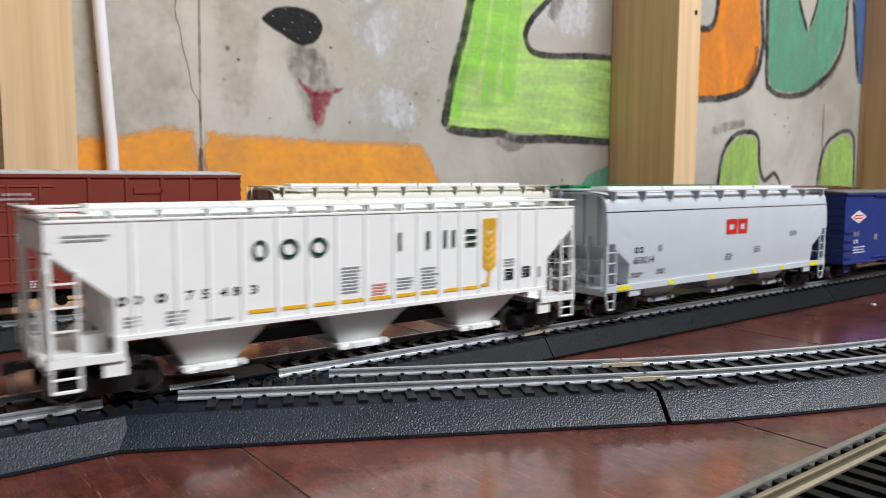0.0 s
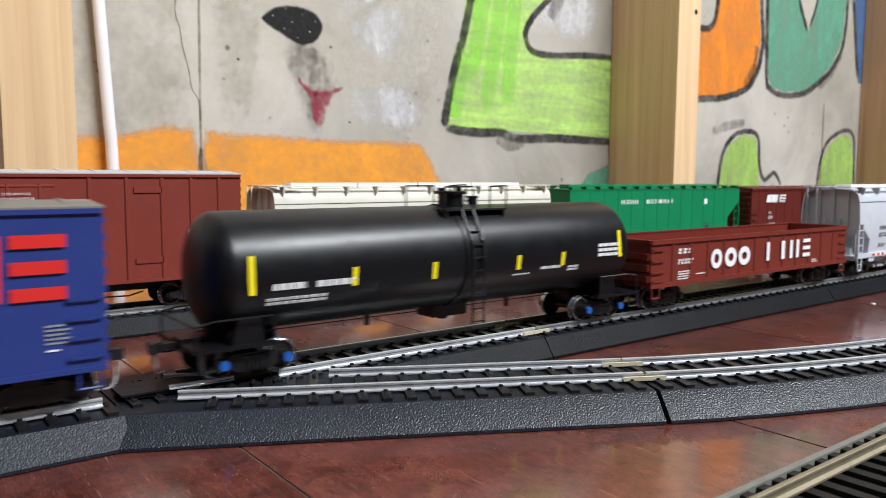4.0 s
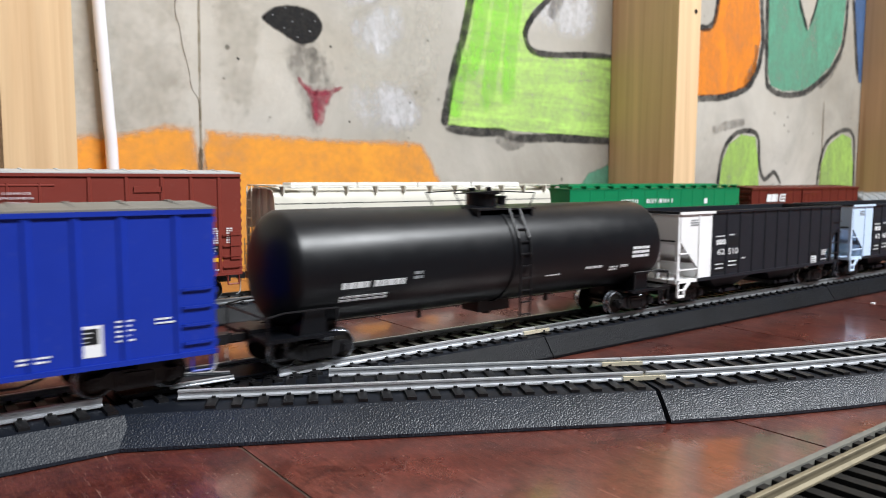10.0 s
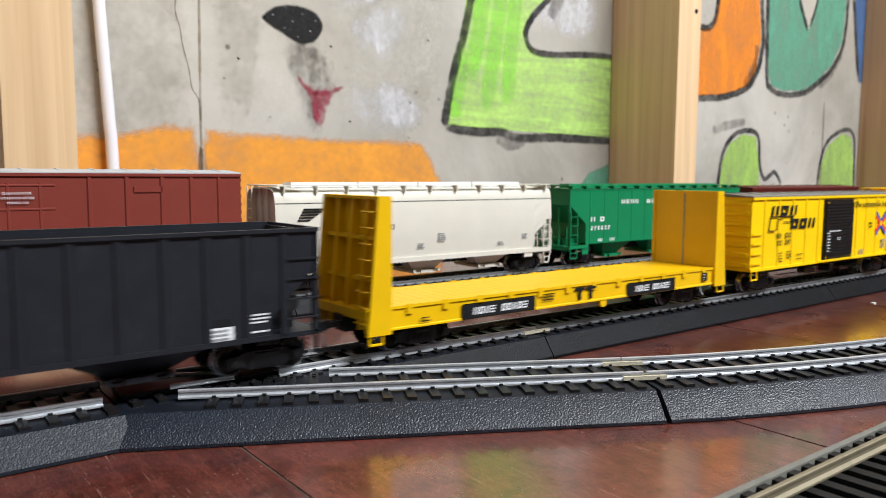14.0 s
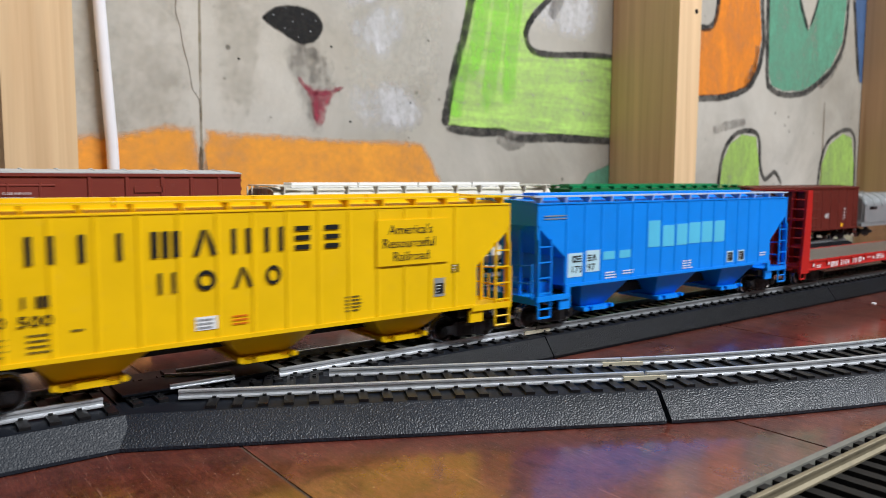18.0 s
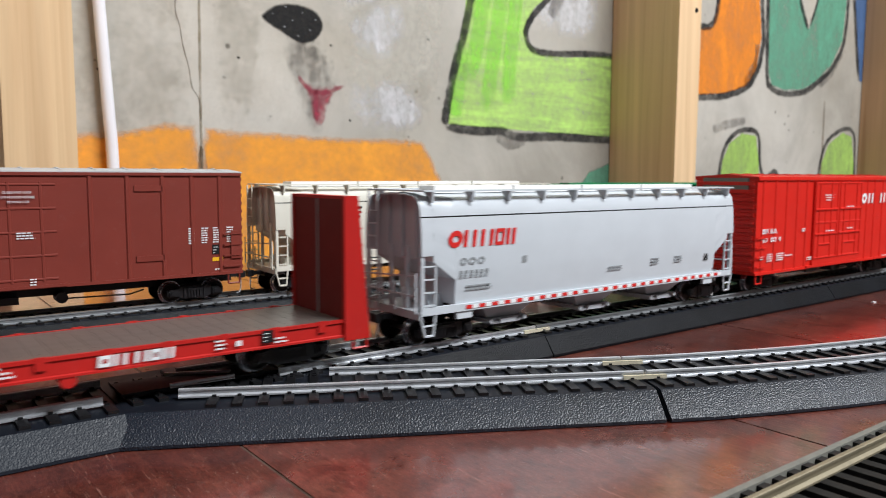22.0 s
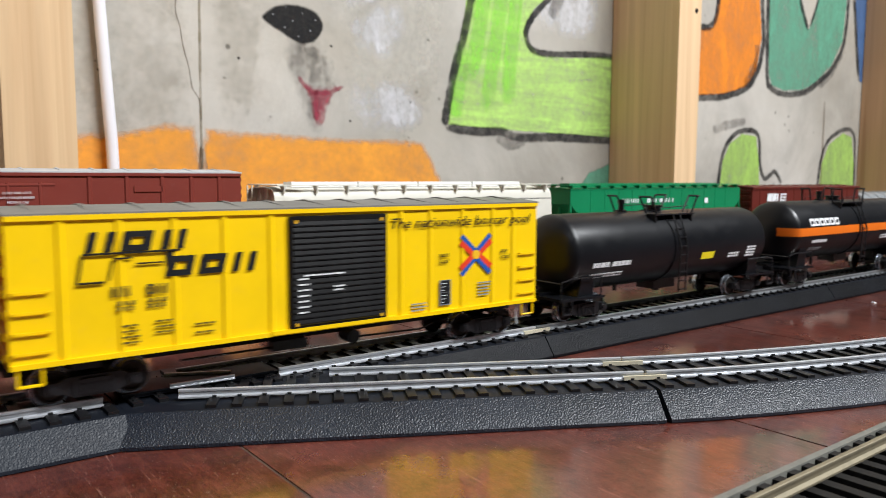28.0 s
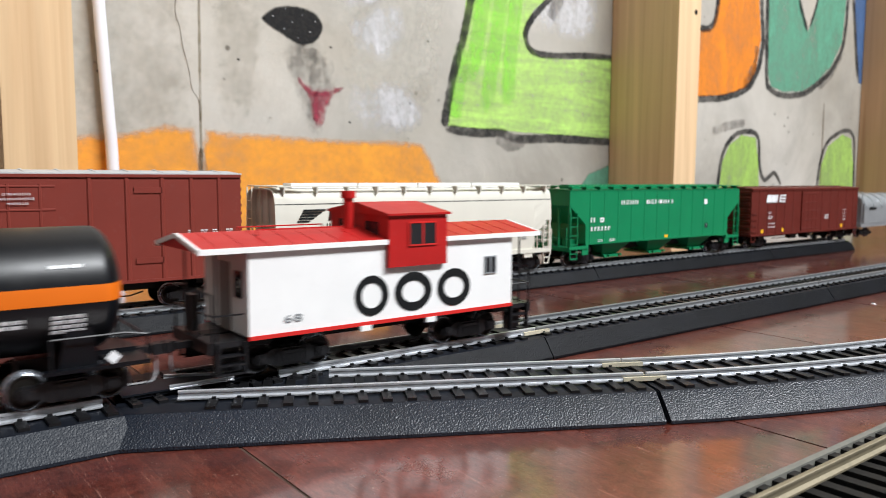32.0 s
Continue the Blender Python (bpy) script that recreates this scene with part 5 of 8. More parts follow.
    box(bm, h - 12, h - 4, 4, 13, 12.8, 17)
    disc_y(bm, h - 8, 21, -14, -4, 3.0, 14)
    part("brake_cylinder", bm, TRUCK_BLACK, car, smooth=40)
    part("slope_sheet_brace", quick(sweep, [[(h - 16, y, 12.6), (h - 14.6, y, 12.6), (h - 3, y, 30.6), (h - 4.4, y, 30.6)] for y in (-13, 13)]), COAL, car)
    hopper_bays(car, (-26, 26), COAL, 13.0, 4.4, 24.0, 15.5)
    centre_sill(car, h, 8.0, 12.0)
    for a, b, z0, z1 in ((-48.0, -38.6, 14.6, 19.8), (-37.0, -27.6, 15.6, 20.4), (-37.4, -27.8, 26.6, 31.0)):
        plate(car, a, b, z0, z1, LETTER_BLACK, HW + 0.08, "repaint_patch")
    small_print(car, -47.4, 32.0, 8.4, 1, LETTER_WHITE), small_print(car, -36.4, 32.4, 5, 1, LETTER_WHITE), small_print(car, -68, 40.4, 7, 3, LETTER_GREY)
    marks(car, (("o", -47.2, -44.8), ("o", -44.6, -42.2), ("o", -41.8, -39.4)), 27.6, 2.7, LETTER_WHITE, bold=0.3)
    fitted(car, number[0], -46.0, -39.8, 22.8, 25.6, LETTER_WHITE), fitted(car, number[1], -36.8, -28.4, 22.6, 25.6, LETTER_WHITE)
    small_print(car, -47.4, 18.6, 7.6, 2, LETTER_WHITE, 2.0), small_print(car, -36.4, 19.4, 7.6, 2, LETTER_WHITE, 2.0), small_print(car, -25, 20.4, 4, 1, LETTER_WHITE)
    plate(car, 43.6, 50.6, 12.8, 16.8, LETTER_WHITE), small_print(car, 44.2, 16.2, 6, 3, LETTER_GREY, 1.2, HW + 0.35), plate(car, 44, 50, 17.0, 19.2, LETTER_BLACK)
    small_print(car, 54, 19.6, 9, 3, LETTER_WHITE), small_print(car, 54, 14.6, 8, 1, LETTER_WHITE)
    return finish(car, u, h - 15.5, h)


def gondola(u):
    mat = paint("mineral_red_paint", "6f2b22", 0.45, 0.08)
    car = start_car("gondola_car", "empty mineral red gondola with ribbed sides and white lettering", "gondola car")
    h, zt, zb = 91.1, 32.4, 11.4
    bm = B()
    sweep(bm, [[(x, -HW, zb), (x, -HW, zt), (x, -HW + 0.9, zt), (x, -HW + 0.9, 14), (x, HW - 0.9, 14), (x, HW - 0.9, zt), (x, HW, zt), (x, HW, zb)] for x in (-h + 0.4, h - 0.4)])
    part("body", bm, mat, car)
    for s in (-1, 1):
        part("end_wall", quick(box, *sorted((s * (h - 0.4), s * (h - 1.4))), -HW + 0.9, HW - 0.9, 13, zt), mat, car)
    for s in (-1, 1):
        repeat("end_rib", "grib", lambda bm: prism_y(bm, [(-0.8, -1.3), (0, -1.6), (0.8, -0.7), (0.8, 0.7), (0, 1.6), (-0.8, 1.3)], -HW + 0.8, HW - 0.8), mat, car, [(s * h, 0, z) for z in (15, 20, 25)])
    bm = B()
    for w in (-1, 1):
        prism_x(bm, [(w * (HW - 1.2), zt), (w * (HW + 0.9), zt), (w * (HW + 0.9), zt - 1.9), (w * HW, zt - 2.4), (w * (HW - 1.2), zt - 0.6)], -h, h)
    for s in (-1, 1):
        box(bm, *sorted((s * (h - 1.6), s * (h + 0.5))), -HW, HW, zt - 1.6, zt + 0.05)
    part("top_chord", bm, mat, car, bevel=0.2)
    for w in (-1, 1):
        part("side_sill", quick(box, -h, h, w * HW - 0.7, w * HW + 0.7, zb - 0.4, zb + 1.6), mat, car)
    xs = [-75 + k * 13.64 for k in range(12)]
    repeat("rib", "gonrib", lambda bm: soft_rib(bm, zb + 1.5, zt - 2, 1.3, 0.7, 0.5), mat, car, [q for x in xs for q in both(x)])
    grab_irons(car, -h + 1, -h + 9, [14, 18, 23, 28], mat)
    grab_irons(car, h - 9, h - 1, [14, 18, 23, 28], mat)
    for s in (-1, 1):
        for w in (-1, 1):
            part("step", quick(rod, [(s * (h - 1.5), w * HW, zb), (s * (h - 1.5), w * HW, zb - 5), (s * (h - 7), w * HW, zb - 5), (s * (h - 7), w * HW, zb)], 0.7), mat, car)
    centre_sill(car, h, 7.4, 13.6)
    y = HW + 0.72
    marks(car, (("o", -46.0, -37.0), ("o", -34.4, -24.4), ("o", -22.6, -12.2)), 16.8, 9.4, LETTER_WHITE, y, 0.0, 0.27)
    marks(car, (("l", 3.3, 11.0), ("i", 14.0, 25.0), ("n", 26.4, 35.8), ("e", 40.2, 47.8)), 17.5, 9.6, LETTER_WHITE, y, 0.0, 0.3)
    digits(car, -71, 25.4, 2.4, 3, LETTER_WHITE, 2.6)
    digits(car, -71, 20.6, 2.4, 5, LETTER_WHITE, 1.7)
    small_print(car, -71, 17.4, 10, 4, LETTER_WHITE)
    small_print(car, -57, 15.6, 9, 1, LETTER_WHITE)
    small_print(car, 51, 15.4, 6, 2, LETTER_WHITE)
    return finish(car, u, 71.5, h)


def bulkhead_flat(u, L, mat, deck_mat, label, zdeck, zlow, wall_mat):
    car = start_car("bulkhead_flatcar", label, "flatcar")
    h = L / 2
    bm = B()
    box(bm, -h, h, -HW + 0.6, HW - 0.6, zdeck - 4, zdeck - 0.9)
    part("deck_frame", bm, mat, car)
    for w in (-1, 1):
        bm = B()
        prism_x(bm, [(w * (HW - 1.2), zlow), (w * (HW - 0.1), zlow), (w * (HW - 0.1), zlow + 0.6), (w * (HW - 0.5), zlow + 0.9), (w * (HW - 0.5), zdeck - 1.2), (w * HW, zdeck - 0.9), (w * HW, zdeck + 0.1), (w * (HW - 1.2), zdeck + 0.1)], -h, h)
        part("side_sill", bm, mat, car)
    n = int((L - 18) / 4.55)
    me = shared("deck_plank:" + deck_mat.name, lambda bm: box(bm, -2.24, 2.24, -HW + 1.3, HW - 1.3, zdeck - 0.9, zdeck), deck_mat)
    for k in range(n):
        put("deck_plank", me, car, (-h + 9 + (k + 0.5) * (L - 18) / n, 0, 0))
    repeat("stake_pocket", "pocket:" + mat.name, lambda bm: prism_x(bm, [(-0.15, zdeck - 3), (0.55, zdeck - 3), (0.55, zdeck + 0.4), (-0.15, zdeck + 0.4)], -1.3, 1.3), mat, car,
           [(x, -HW, 0) for x in [-h + 17 + k * (L - 34) / 11 for k in range(12)]] + [(x, HW - 0.4, 0) for x in [-h + 17 + k * (L - 34) / 11 for k in range(12)]])
    zt = 53.2
    for s in (-1, 1):
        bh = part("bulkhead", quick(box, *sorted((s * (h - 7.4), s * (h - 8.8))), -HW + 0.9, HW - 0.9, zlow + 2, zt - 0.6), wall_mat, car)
        for w in (-1, 1):
            bm = B()
            prism_y(bm, [(s * h, zlow - 1), (s * (h - 9.2), zlow - 1), (s * (h - 9.2), zt), (s * (h - 4.2), zt), (s * (h - 1), zlow + 8)], w * HW - 0.8, w * HW + 0.8)
            part("side_column", bm, mat, bh, bevel=0.25)
        for yy in (-9.5, 0, 9.5):
            bm = B()
            prism_y(bm, [(s * (h - 1.5), zlow), (s * (h - 7.3), zlow), (s * (h - 7.3), zt - 1), (s * (h - 5.4), zt - 1)], yy - 0.7, yy + 0.7)
            part("stiffener", bm, mat, bh)
        bm = B()
        for z in (zdeck + 8, zdeck + 22):
            box(bm, *sorted((s * (h - 7.3), s * (h - 4.6))), -HW, HW, z, z + 1.2)
        box(bm, *sorted((s * (h - 9.0), s * (h - 4.2))), -HW, HW, zt - 1.0, zt)
        part("crossbar", bm, mat, bh)
        bm = B()
        for k in range(8):
            z = zlow + 3 + k * 5.2
            x = s * (h - 4.4 + 3.0 * (1 - k / 8) )
            rod(bm, [(x, -HW + 0.9, z), (x + s * 1.6, -HW + 0.9, z), (x + s * 1.6, -HW + 7, z), (x, -HW + 7, z)], 0.55)
        part("rung", bm, mat, bh)
        bm = B()
        box(bm, *sorted((s * (h - 9.05), s * (h - 8.75))), -0.35, 0.35, zdeck, zt - 1)
        part("seam_strip", bm, LETTER_GREY, bh, "pale grey seam strip")
    for s in (-1, 1):
        for w in (-1, 1):
            part("step", quick(rod, [(s * (h - 1), w * HW, zlow), (s * (h - 1), w * HW, zlow - 4), (s * (h - 6), w * HW, zlow - 4), (s * (h - 6), w * HW, zlow)], 0.8), mat, car)
    bm = B()
    disc_y(bm, 14, zlow - 1.0, -HW + 0.4, -HW + 2.4, 2.0, 14)
    box(bm, 11.6, 16.4, -HW + 1.4, -HW + 3.4, zlow - 1, zlow + 2)
    part("brake_wheel", bm, mat, car)
    centre_sill(car, h, 7.2, zdeck - 3.6)
    finish(car, u, h - 25, h)
    return car


# -- tank cars
def tall_dome(bm, dome, zt, rails):
    disc_z(bm, dome, 0, zt - 1.2, zt + 4.2, 4.9 if rails else 6.0, 22)
    disc_z(bm, dome, 0, zt + 4.2, zt + 5.2, 6.2 if rails else 7.6, 22)
    disc_z(bm, dome + 13, 3, zt - 1.2, zt + 2.4, 1.9, 14)
    disc_z(bm, dome + 13, 3, zt + 2.4, zt + 3.2, 2.4, 14)
    disc_z(bm, dome - 3, 2, zt + 5.2, zt + 6.4, 1.4, 10)
    disc_z(bm, dome + 3, -1, zt + 5.2, zt + 6.8, 1.1, 10)


def tank_car(u, L, rad, zc, label, dome, ladder_x, stripe=False, cap=None, rails=True, splay=None):
    car = start_car("tank_car", label, "tank car")
    h = L / 2
    bm = B()
    n, rings = 40, []
    prof = [(-h + rad * 0.42 * (1 - math.cos(a)), rad * math.sin(a)) for a in [0.03 + k * (math.pi / 2 - 0.03) / 9 for k in range(10)]]
    prof += [(x, rad) for x in (-h * 0.5, 0, h * 0.5)] + [(-x, r) for x, r in reversed(prof)]
    for x, r in prof:
        rings.append([(x, r * math.cos(i * 2 * math.pi / n), zc + r * math.sin(i * 2 * math.pi / n)) for i in range(n)])
    sweep(bm, rings)
    part("tank", bm, TANK_BLACK, car, smooth=60)
    def hoop(x, w, t, mat, name="hoop", a0=0.0, a1=2 * math.pi, lab=""):
        bm = B()
        k = 32
        rr = [[(xx, (rad + o) * math.cos(a), zc + (rad + o) * math.sin(a)) for xx, o in ((x - w, 0.02), (x - w, t), (x + w, t), (x + w, 0.02))] for a in [a0 + (a1 - a0) * j / k for j in range(k + 1)]]
        sweep(bm, rr)
        return part(name, bm, mat, car, lab, smooth=40)
    if stripe:
        # orange belt round the flanks and the heads
        for s in (-1, 1):
            bm = B()
            def ring(x, q):
                lo, hi = math.asin(-1.9 / q), math.asin(2.6 / q)
                return [(x, s * (q + o) * math.cos(a), zc + (q + o) * math.sin(a)) for o, a in ((0.1, lo), (0.1, (lo + hi) / 2), (0.1, hi), (-0.2, hi), (-0.2, (lo + hi) / 2), (-0.2, lo))]
            sweep(bm, [ring(x - 0.1 if x < -h + 4 else x + 0.1 if x > h - 4 else x, r) for x, r in prof if r > 4])
            part("belt", bm, ORANGE_INK, car, "bright orange belt stripe", smooth=40)
    for s in (-1, 1):
        bm = B()
        x = s * (h - 13)
        sweep(bm, [[(x - 5, -13.5, 9.5), (x + 5, -13.5, 9.5), (x + 5, 13.5, 9.5), (x - 5, 13.5, 9.5)], [(x - 3, -14.5, zc - rad * 0.45), (x + 3, -14.5, zc - rad * 0.45), (x + 3, 14.5, zc - rad * 0.45), (x - 3, 14.5, zc - rad * 0.45)]])
        part("saddle", bm, TANK_BLACK, car)
        bm = B()
        box(bm, *sorted((s * (h - 26), s * (h + 4))), -4, 4, 7.8, 12)
        box(bm, *sorted((s * (h - 6), s * (h + 4.4))), -16.5, 16.5, 9.6, 10.8)
        box(bm, *sorted((s * (h - 22), s * (h - 4))), -16.4, -13.4, 9.6, 10.5)
        box(bm, *sorted((s * (h - 22), s * (h - 4))), 13.4, 16.4, 9.6, 10.5)
        part("end_platform", bm, TANK_BLACK, car, bevel=0.2)
        bm = B()
        for w in (-1, 1):
            rod(bm, [(s * (h + 3.6), w * 15.8, 10.5), (s * (h + 3.6), w * 15.8, 17.5), (s * (h - 2), w * 15.8, 18.5), (s * (h - 20), w * 15.8, 18.5), (s * (h - 20), w * 15.8, 10.5)], 0.55)
            rod(bm, [(s * (h + 3), w * 16.4, 10), (s * (h + 3), w * 16.4, 4.4), (s * (h - 2), w * 16.4, 4.4), (s * (h - 2), w * 16.4, 10)], 0.7)
        rod(bm, [(s * (h + 3.6), -15.8, 17), (s * (h + 3.6), 15.8, 17)], 0.55)
        part("handrail", bm, TRUCK_BLACK, car)
    rod_line = B()
    bar(rod_line, (-h + 24, 5, 9.6), (h - 24, 5, 9.6), 0.45)
    box(rod_line, -6, 10, -5, 5, zc - rad - 3.4, zc - rad + 1)
    disc_z(rod_line, 2, 0, zc - rad - 5.0, zc - rad, 2.0, 10)
    for x in (-34, 30):
        box(rod_line, x - 0.6, x + 0.6, -5.6, -4.4, 9.2, zc - rad + 2)
    part("under_piping", rod_line, TRUCK_BLACK, car)
    # dome, platform and ladder
    hoop(ladder_x - 4.5, 0.8, 0.5, TANK_BLACK, "tank_band")
    zt = zc + rad
    bm = B()
    low = splay is not None
    if low:
        post = dome - 12 - 2.2 * splay
        # low bolted manway, with the valve post beyond the platform
        disc_z(bm, dome + 2.4, 0, zt - 1.2, zt + 1.6, 3.6, 20)
        disc_z(bm, dome + 2.4, 0, zt + 1.6, zt + 2.5, 4.6, 20)
        bar(bm, (dome - 0.6, -2, zt + 3.0), (dome + 5.4, 2, zt + 3.2), 0.8)
        disc_z(bm, dome + 2.4, 0, zt + 2.5, zt + 3.9, 0.9, 10)
        disc_z(bm, post, 0, zt - 1.2, zt + 3.6, 1.3, 12)
        disc_z(bm, post, 0, zt + 3.6, zt + 5.4, 1.8, 12)
        disc_z(bm, post, 0, zt - 1.2, zt + 0.7, 2.4, 14)
        part("manway", bm, TANK_BLACK, car, smooth=40)
        for w in (-1, 1):
            for x, k in ((dome - 10.5, -1), (dome + 15.5, 1)):
                part("safety_rail", quick(rod, [(x, w * 12, zt - 1), (x + k * splay, w * 12, zt + 6.4), (x + k * (splay + 1.6), w * 12, zt + 6.8), (x + k * (splay + 1.6), w * 6.5, zt + 6.8), (x + k * splay * 0.2, w * 6.5, zt - 0.6)], 0.75), TRUCK_BLACK, car)
            part("grab_rail", quick(rod, [(dome - 8, w * 11.5, zt - 1), (dome - 8, w * 11.5, zt + 1.6), (dome + 13, w * 11.5, zt + 2.4), (dome + 13, w * 11.5, zt - 1)], 0.35), TRUCK_BLACK, car)
        bm = B()
    else:
        tall_dome(bm, dome, zt, rails)
        part("dome", bm, TANK_BLACK, car, smooth=40)
        bm = B()
    for w in (-1, 1):
        box(bm, dome - 12, dome + 17, *sorted((w * 7, w * 12.5)), zt - 1.6, zt - 0.9)
        for x in (dome - 11, dome + 16):
            box(bm, x - 0.4, x + 0.4, *sorted((w * 8, w * 12)), zc + rad * 0.7, zt - 1.2)
    part("platform", bm, TRUCK_BLACK, car, "dark grated walkway platform")
    if not rails:
        for w in (-1, 1):
            part("safety_rail", quick(rod, [(dome - 16, w * 9, zt - 1), (dome - 20, w * 9, zt + 4.6), (dome, w * 9, zt + 5.4), (dome + 20, w * 9, zt + 4.6), (dome + 17, w * 9, zt - 1)], 0.4), TRUCK_BLACK, car)
    if rails and not low:
        for w in (-1, 1):
            part("safety_rail", quick(rod, [(dome - 12, w * 12, zt - 1), (dome - 12, w * 12, zt + 7), (dome + 1, w * 12, zt + 7), (dome + 1, w * 12, zt - 1)], 0.5), TRUCK_BLACK, car)
            part("safety_rail", quick(rod, [(dome + 9, w * 12, zt - 1), (dome + 9, w * 12, zt + 7), (dome + 17, w * 12, zt + 7.4), (dome + 17, w * 12, zt - 1)], 0.5), TRUCK_BLACK, car)
    for s in (-1, 1):
        bm = B()
        for x in (ladder_x - 2.6, ladder_x + 2.6):
            rod(bm, [(x, s * 12.4, zt - 1.2), (x, s * (rad + 0.9) * 0.93, zc + rad * 0.36), (x, s * (rad + 1.0), zc), (x, s * (rad + 0.6), zc - rad * 0.5), (x, s * (rad + 0.2), 7.5)], 0.65)
        for k in range(9):
            z = 8.5 + k * (zt - 10) / 8.6
            q = max(-0.99, min(0.99, (z - zc) / rad))
            yy = (rad + 0.8) * (math.cos(math.asin(q)) if q > 0 else 1.0)
            bar(bm, (ladder_x - 2.6, s * yy, z), (ladder_x + 2.6, s * yy, z), 0.55)
        part("ladder", bm, TRUCK_BLACK, car)
    return finish(car, u, h - 15, h + 4, cap=cap)


def on_tank(car, rad, zc, x, z, w, hgt, mat, kind="plate", rows=2):
    """A marking that lies on a tank's flank."""
    q = (z + hgt / 2 - zc) / rad
    y = rad * math.cos(math.asin(max(-0.98, min(0.98, q)))) + 0.12
    tilt = math.asin(max(-0.98, min(0.98, q)))
    bm = B()
    if kind == "plate":
        box(bm, x, x + w, -0.06, 0.06, -hgt / 2, hgt / 2)
    elif kind == "print":
        rnd = random.Random(int(x * 10))
        for k in range(rows):
            a = x
            while a < x + w:
                b = min(x + w, a + rnd.uniform(1.2, 3.2))
                zz = hgt / 2 - k * hgt / rows
                box(bm, a, b, -0.06, 0.06, zz - hgt / rows * 0.62, zz)
                a = b + 0.4
    ob = part("lettering" if kind == "print" else "marking", bm, mat, car, at=(0, -y, z + hgt / 2))
    ob.rotation_euler = (-tilt, 0, 0)
    return ob


def caboose(u):
    red = paint("caboose_red", "b3201f", 0.42, 0.08)
    car = start_car("caboose_car", "white model caboose with red roof and cupola and black end platforms", "caboose")
    h, zb, zt = 51.4, 13.0, 38.6
    part("body", quick(box, -h, h, -HW, HW, zb, zt), WHITE, car, bevel=0.4)
    for w in (-1, 1):
        part("red_sill", quick(box, -h, h, w * HW - 0.4, w * HW + 0.4, zb - 0.9, zb + 0.3), RED_INK, car, "thin red sill line")
    part("roof", quick(prism_x, [(-HW - 1.0, zt), (HW + 1.0, zt), (HW + 1.0, zt + 0.9), (0, zt + 4.4), (-HW - 1.0, zt + 0.9)], -66, 64.5), red, car, "red sheet roof", bevel=0.15)
    bm = B()
    for w in (-1, 1):
        box(bm, -66.2, 64.7, w * (HW + 1.1) - 0.5, w * (HW + 1.1) + 0.5, zt - 0.6, zt + 1.0)
    for x in (-66, 64.5):
        for w in (-1, 1):
            prism_x(bm, [(w * (HW + 1.2), zt - 0.4), (w * (HW + 1.2), zt + 1.0), (0, zt + 4.6), (0, zt + 3.2)], x - 0.5, x + 0.5)
    part("roof_edge", bm, WHITE, car, "white roof edge")
    me = shared("croof", lambda bm: sweep(bm, [[(-0.3, -HW - 0.8, zt + 0.9), (0.3, -HW - 0.8, zt + 0.9), (0.3, -HW - 0.8, zt + 1.4), (-0.3, -HW - 0.8, zt + 1.4)], [(-0.3, 0, zt + 4.4), (0.3, 0, zt + 4.4), (0.3, 0, zt + 4.9), (-0.3, 0, zt + 4.9)], [(-0.3, HW + 0.8, zt + 0.9), (0.3, HW + 0.8, zt + 0.9), (0.3, HW + 0.8, zt + 1.4), (-0.3, HW + 0.8, zt + 1.4)]]), red)
    for k in range(16):
        put("roof_rib", me, car, (-60 + k * 7.9, 0, -0.35))
    # cupola
    a, b, cw = -4.0, 19.6, 19.4
    cup = part("cupola", quick(prism_x, [(-cw, 30.4), (cw, 30.4), (cw, 47.4), (0, 50.4), (-cw, 47.4)], a, b), red, car, "red wide-vision cupola", bevel=0.3)
    part("cupola_roof", quick(prism_x, [(-cw - 1, 47.3), (cw + 1, 47.3), (cw + 1, 48.0), (0, 51.2), (-cw - 1, 48.0)], a - 1, b + 1), red, cup)
    dark = Nodes("dark_window_glass").set((0.02, 0.022, 0.025), 0.08)
    def window(x0, x1, z0, z1, y, par):
        w = put("window", mesh_of(quick(box, x0, x1, -0.25, 0.25, z0, z1), dark, name="window"), par, (0, -y, 0), "dark glazed window")
        bm = B()
        for p in ((x0 - 0.5, x0, z0 - 0.5, z1 + 0.5), (x1, x1 + 0.5, z0 - 0.5, z1 + 0.5), (x0, x1, z0 - 0.5, z0), (x0, x1, z1, z1 + 0.5), ((x0 + x1) / 2 - 0.3, (x0 + x1) / 2 + 0.3, z0, z1)):
            box(bm, p[0], p[1], -0.45, 0.45, p[2], p[3])
        part("window_frame", bm, RED_INK if par is cup else LETTER_GREY, w)
    window(4.0, 14.6, 37.6, 44.6, cw, cup)
    window(38.6, 43.0, 25.6, 31.0, HW, car)
    bm = B()
    box(bm, a - 0.3, a, -13, -5, 40, 45)
    box(bm, a - 0.3, a, 5, 13, 40, 45)
    part("cupola_window", bm, dark, cup, "dark glazed end windows")
    bm = B()
    disc_z(bm, -9, -2, zt + 2, 52.6, 1.7, 14)
    disc_z(bm, -9, -2, 52.6, 55.0, 2.5, 14)
    part("smokestack", bm, red, car, "red smokestack with a cap", smooth=40)
    bm = B()
    for y in (-12, 12):
        rod(bm, [(-44, y * 0.6, zt + 3), (-44, y * 0.6, zt + 5), (-14, y * 0.6, zt + 5), (-14, y * 0.6, zt + 3)], 0.4)
    part("roof_grab", bm, red, car)
    # end walls with door, platforms, steps and rails
    door = paint("caboose_grey_door", "8f8b88", 0.5)
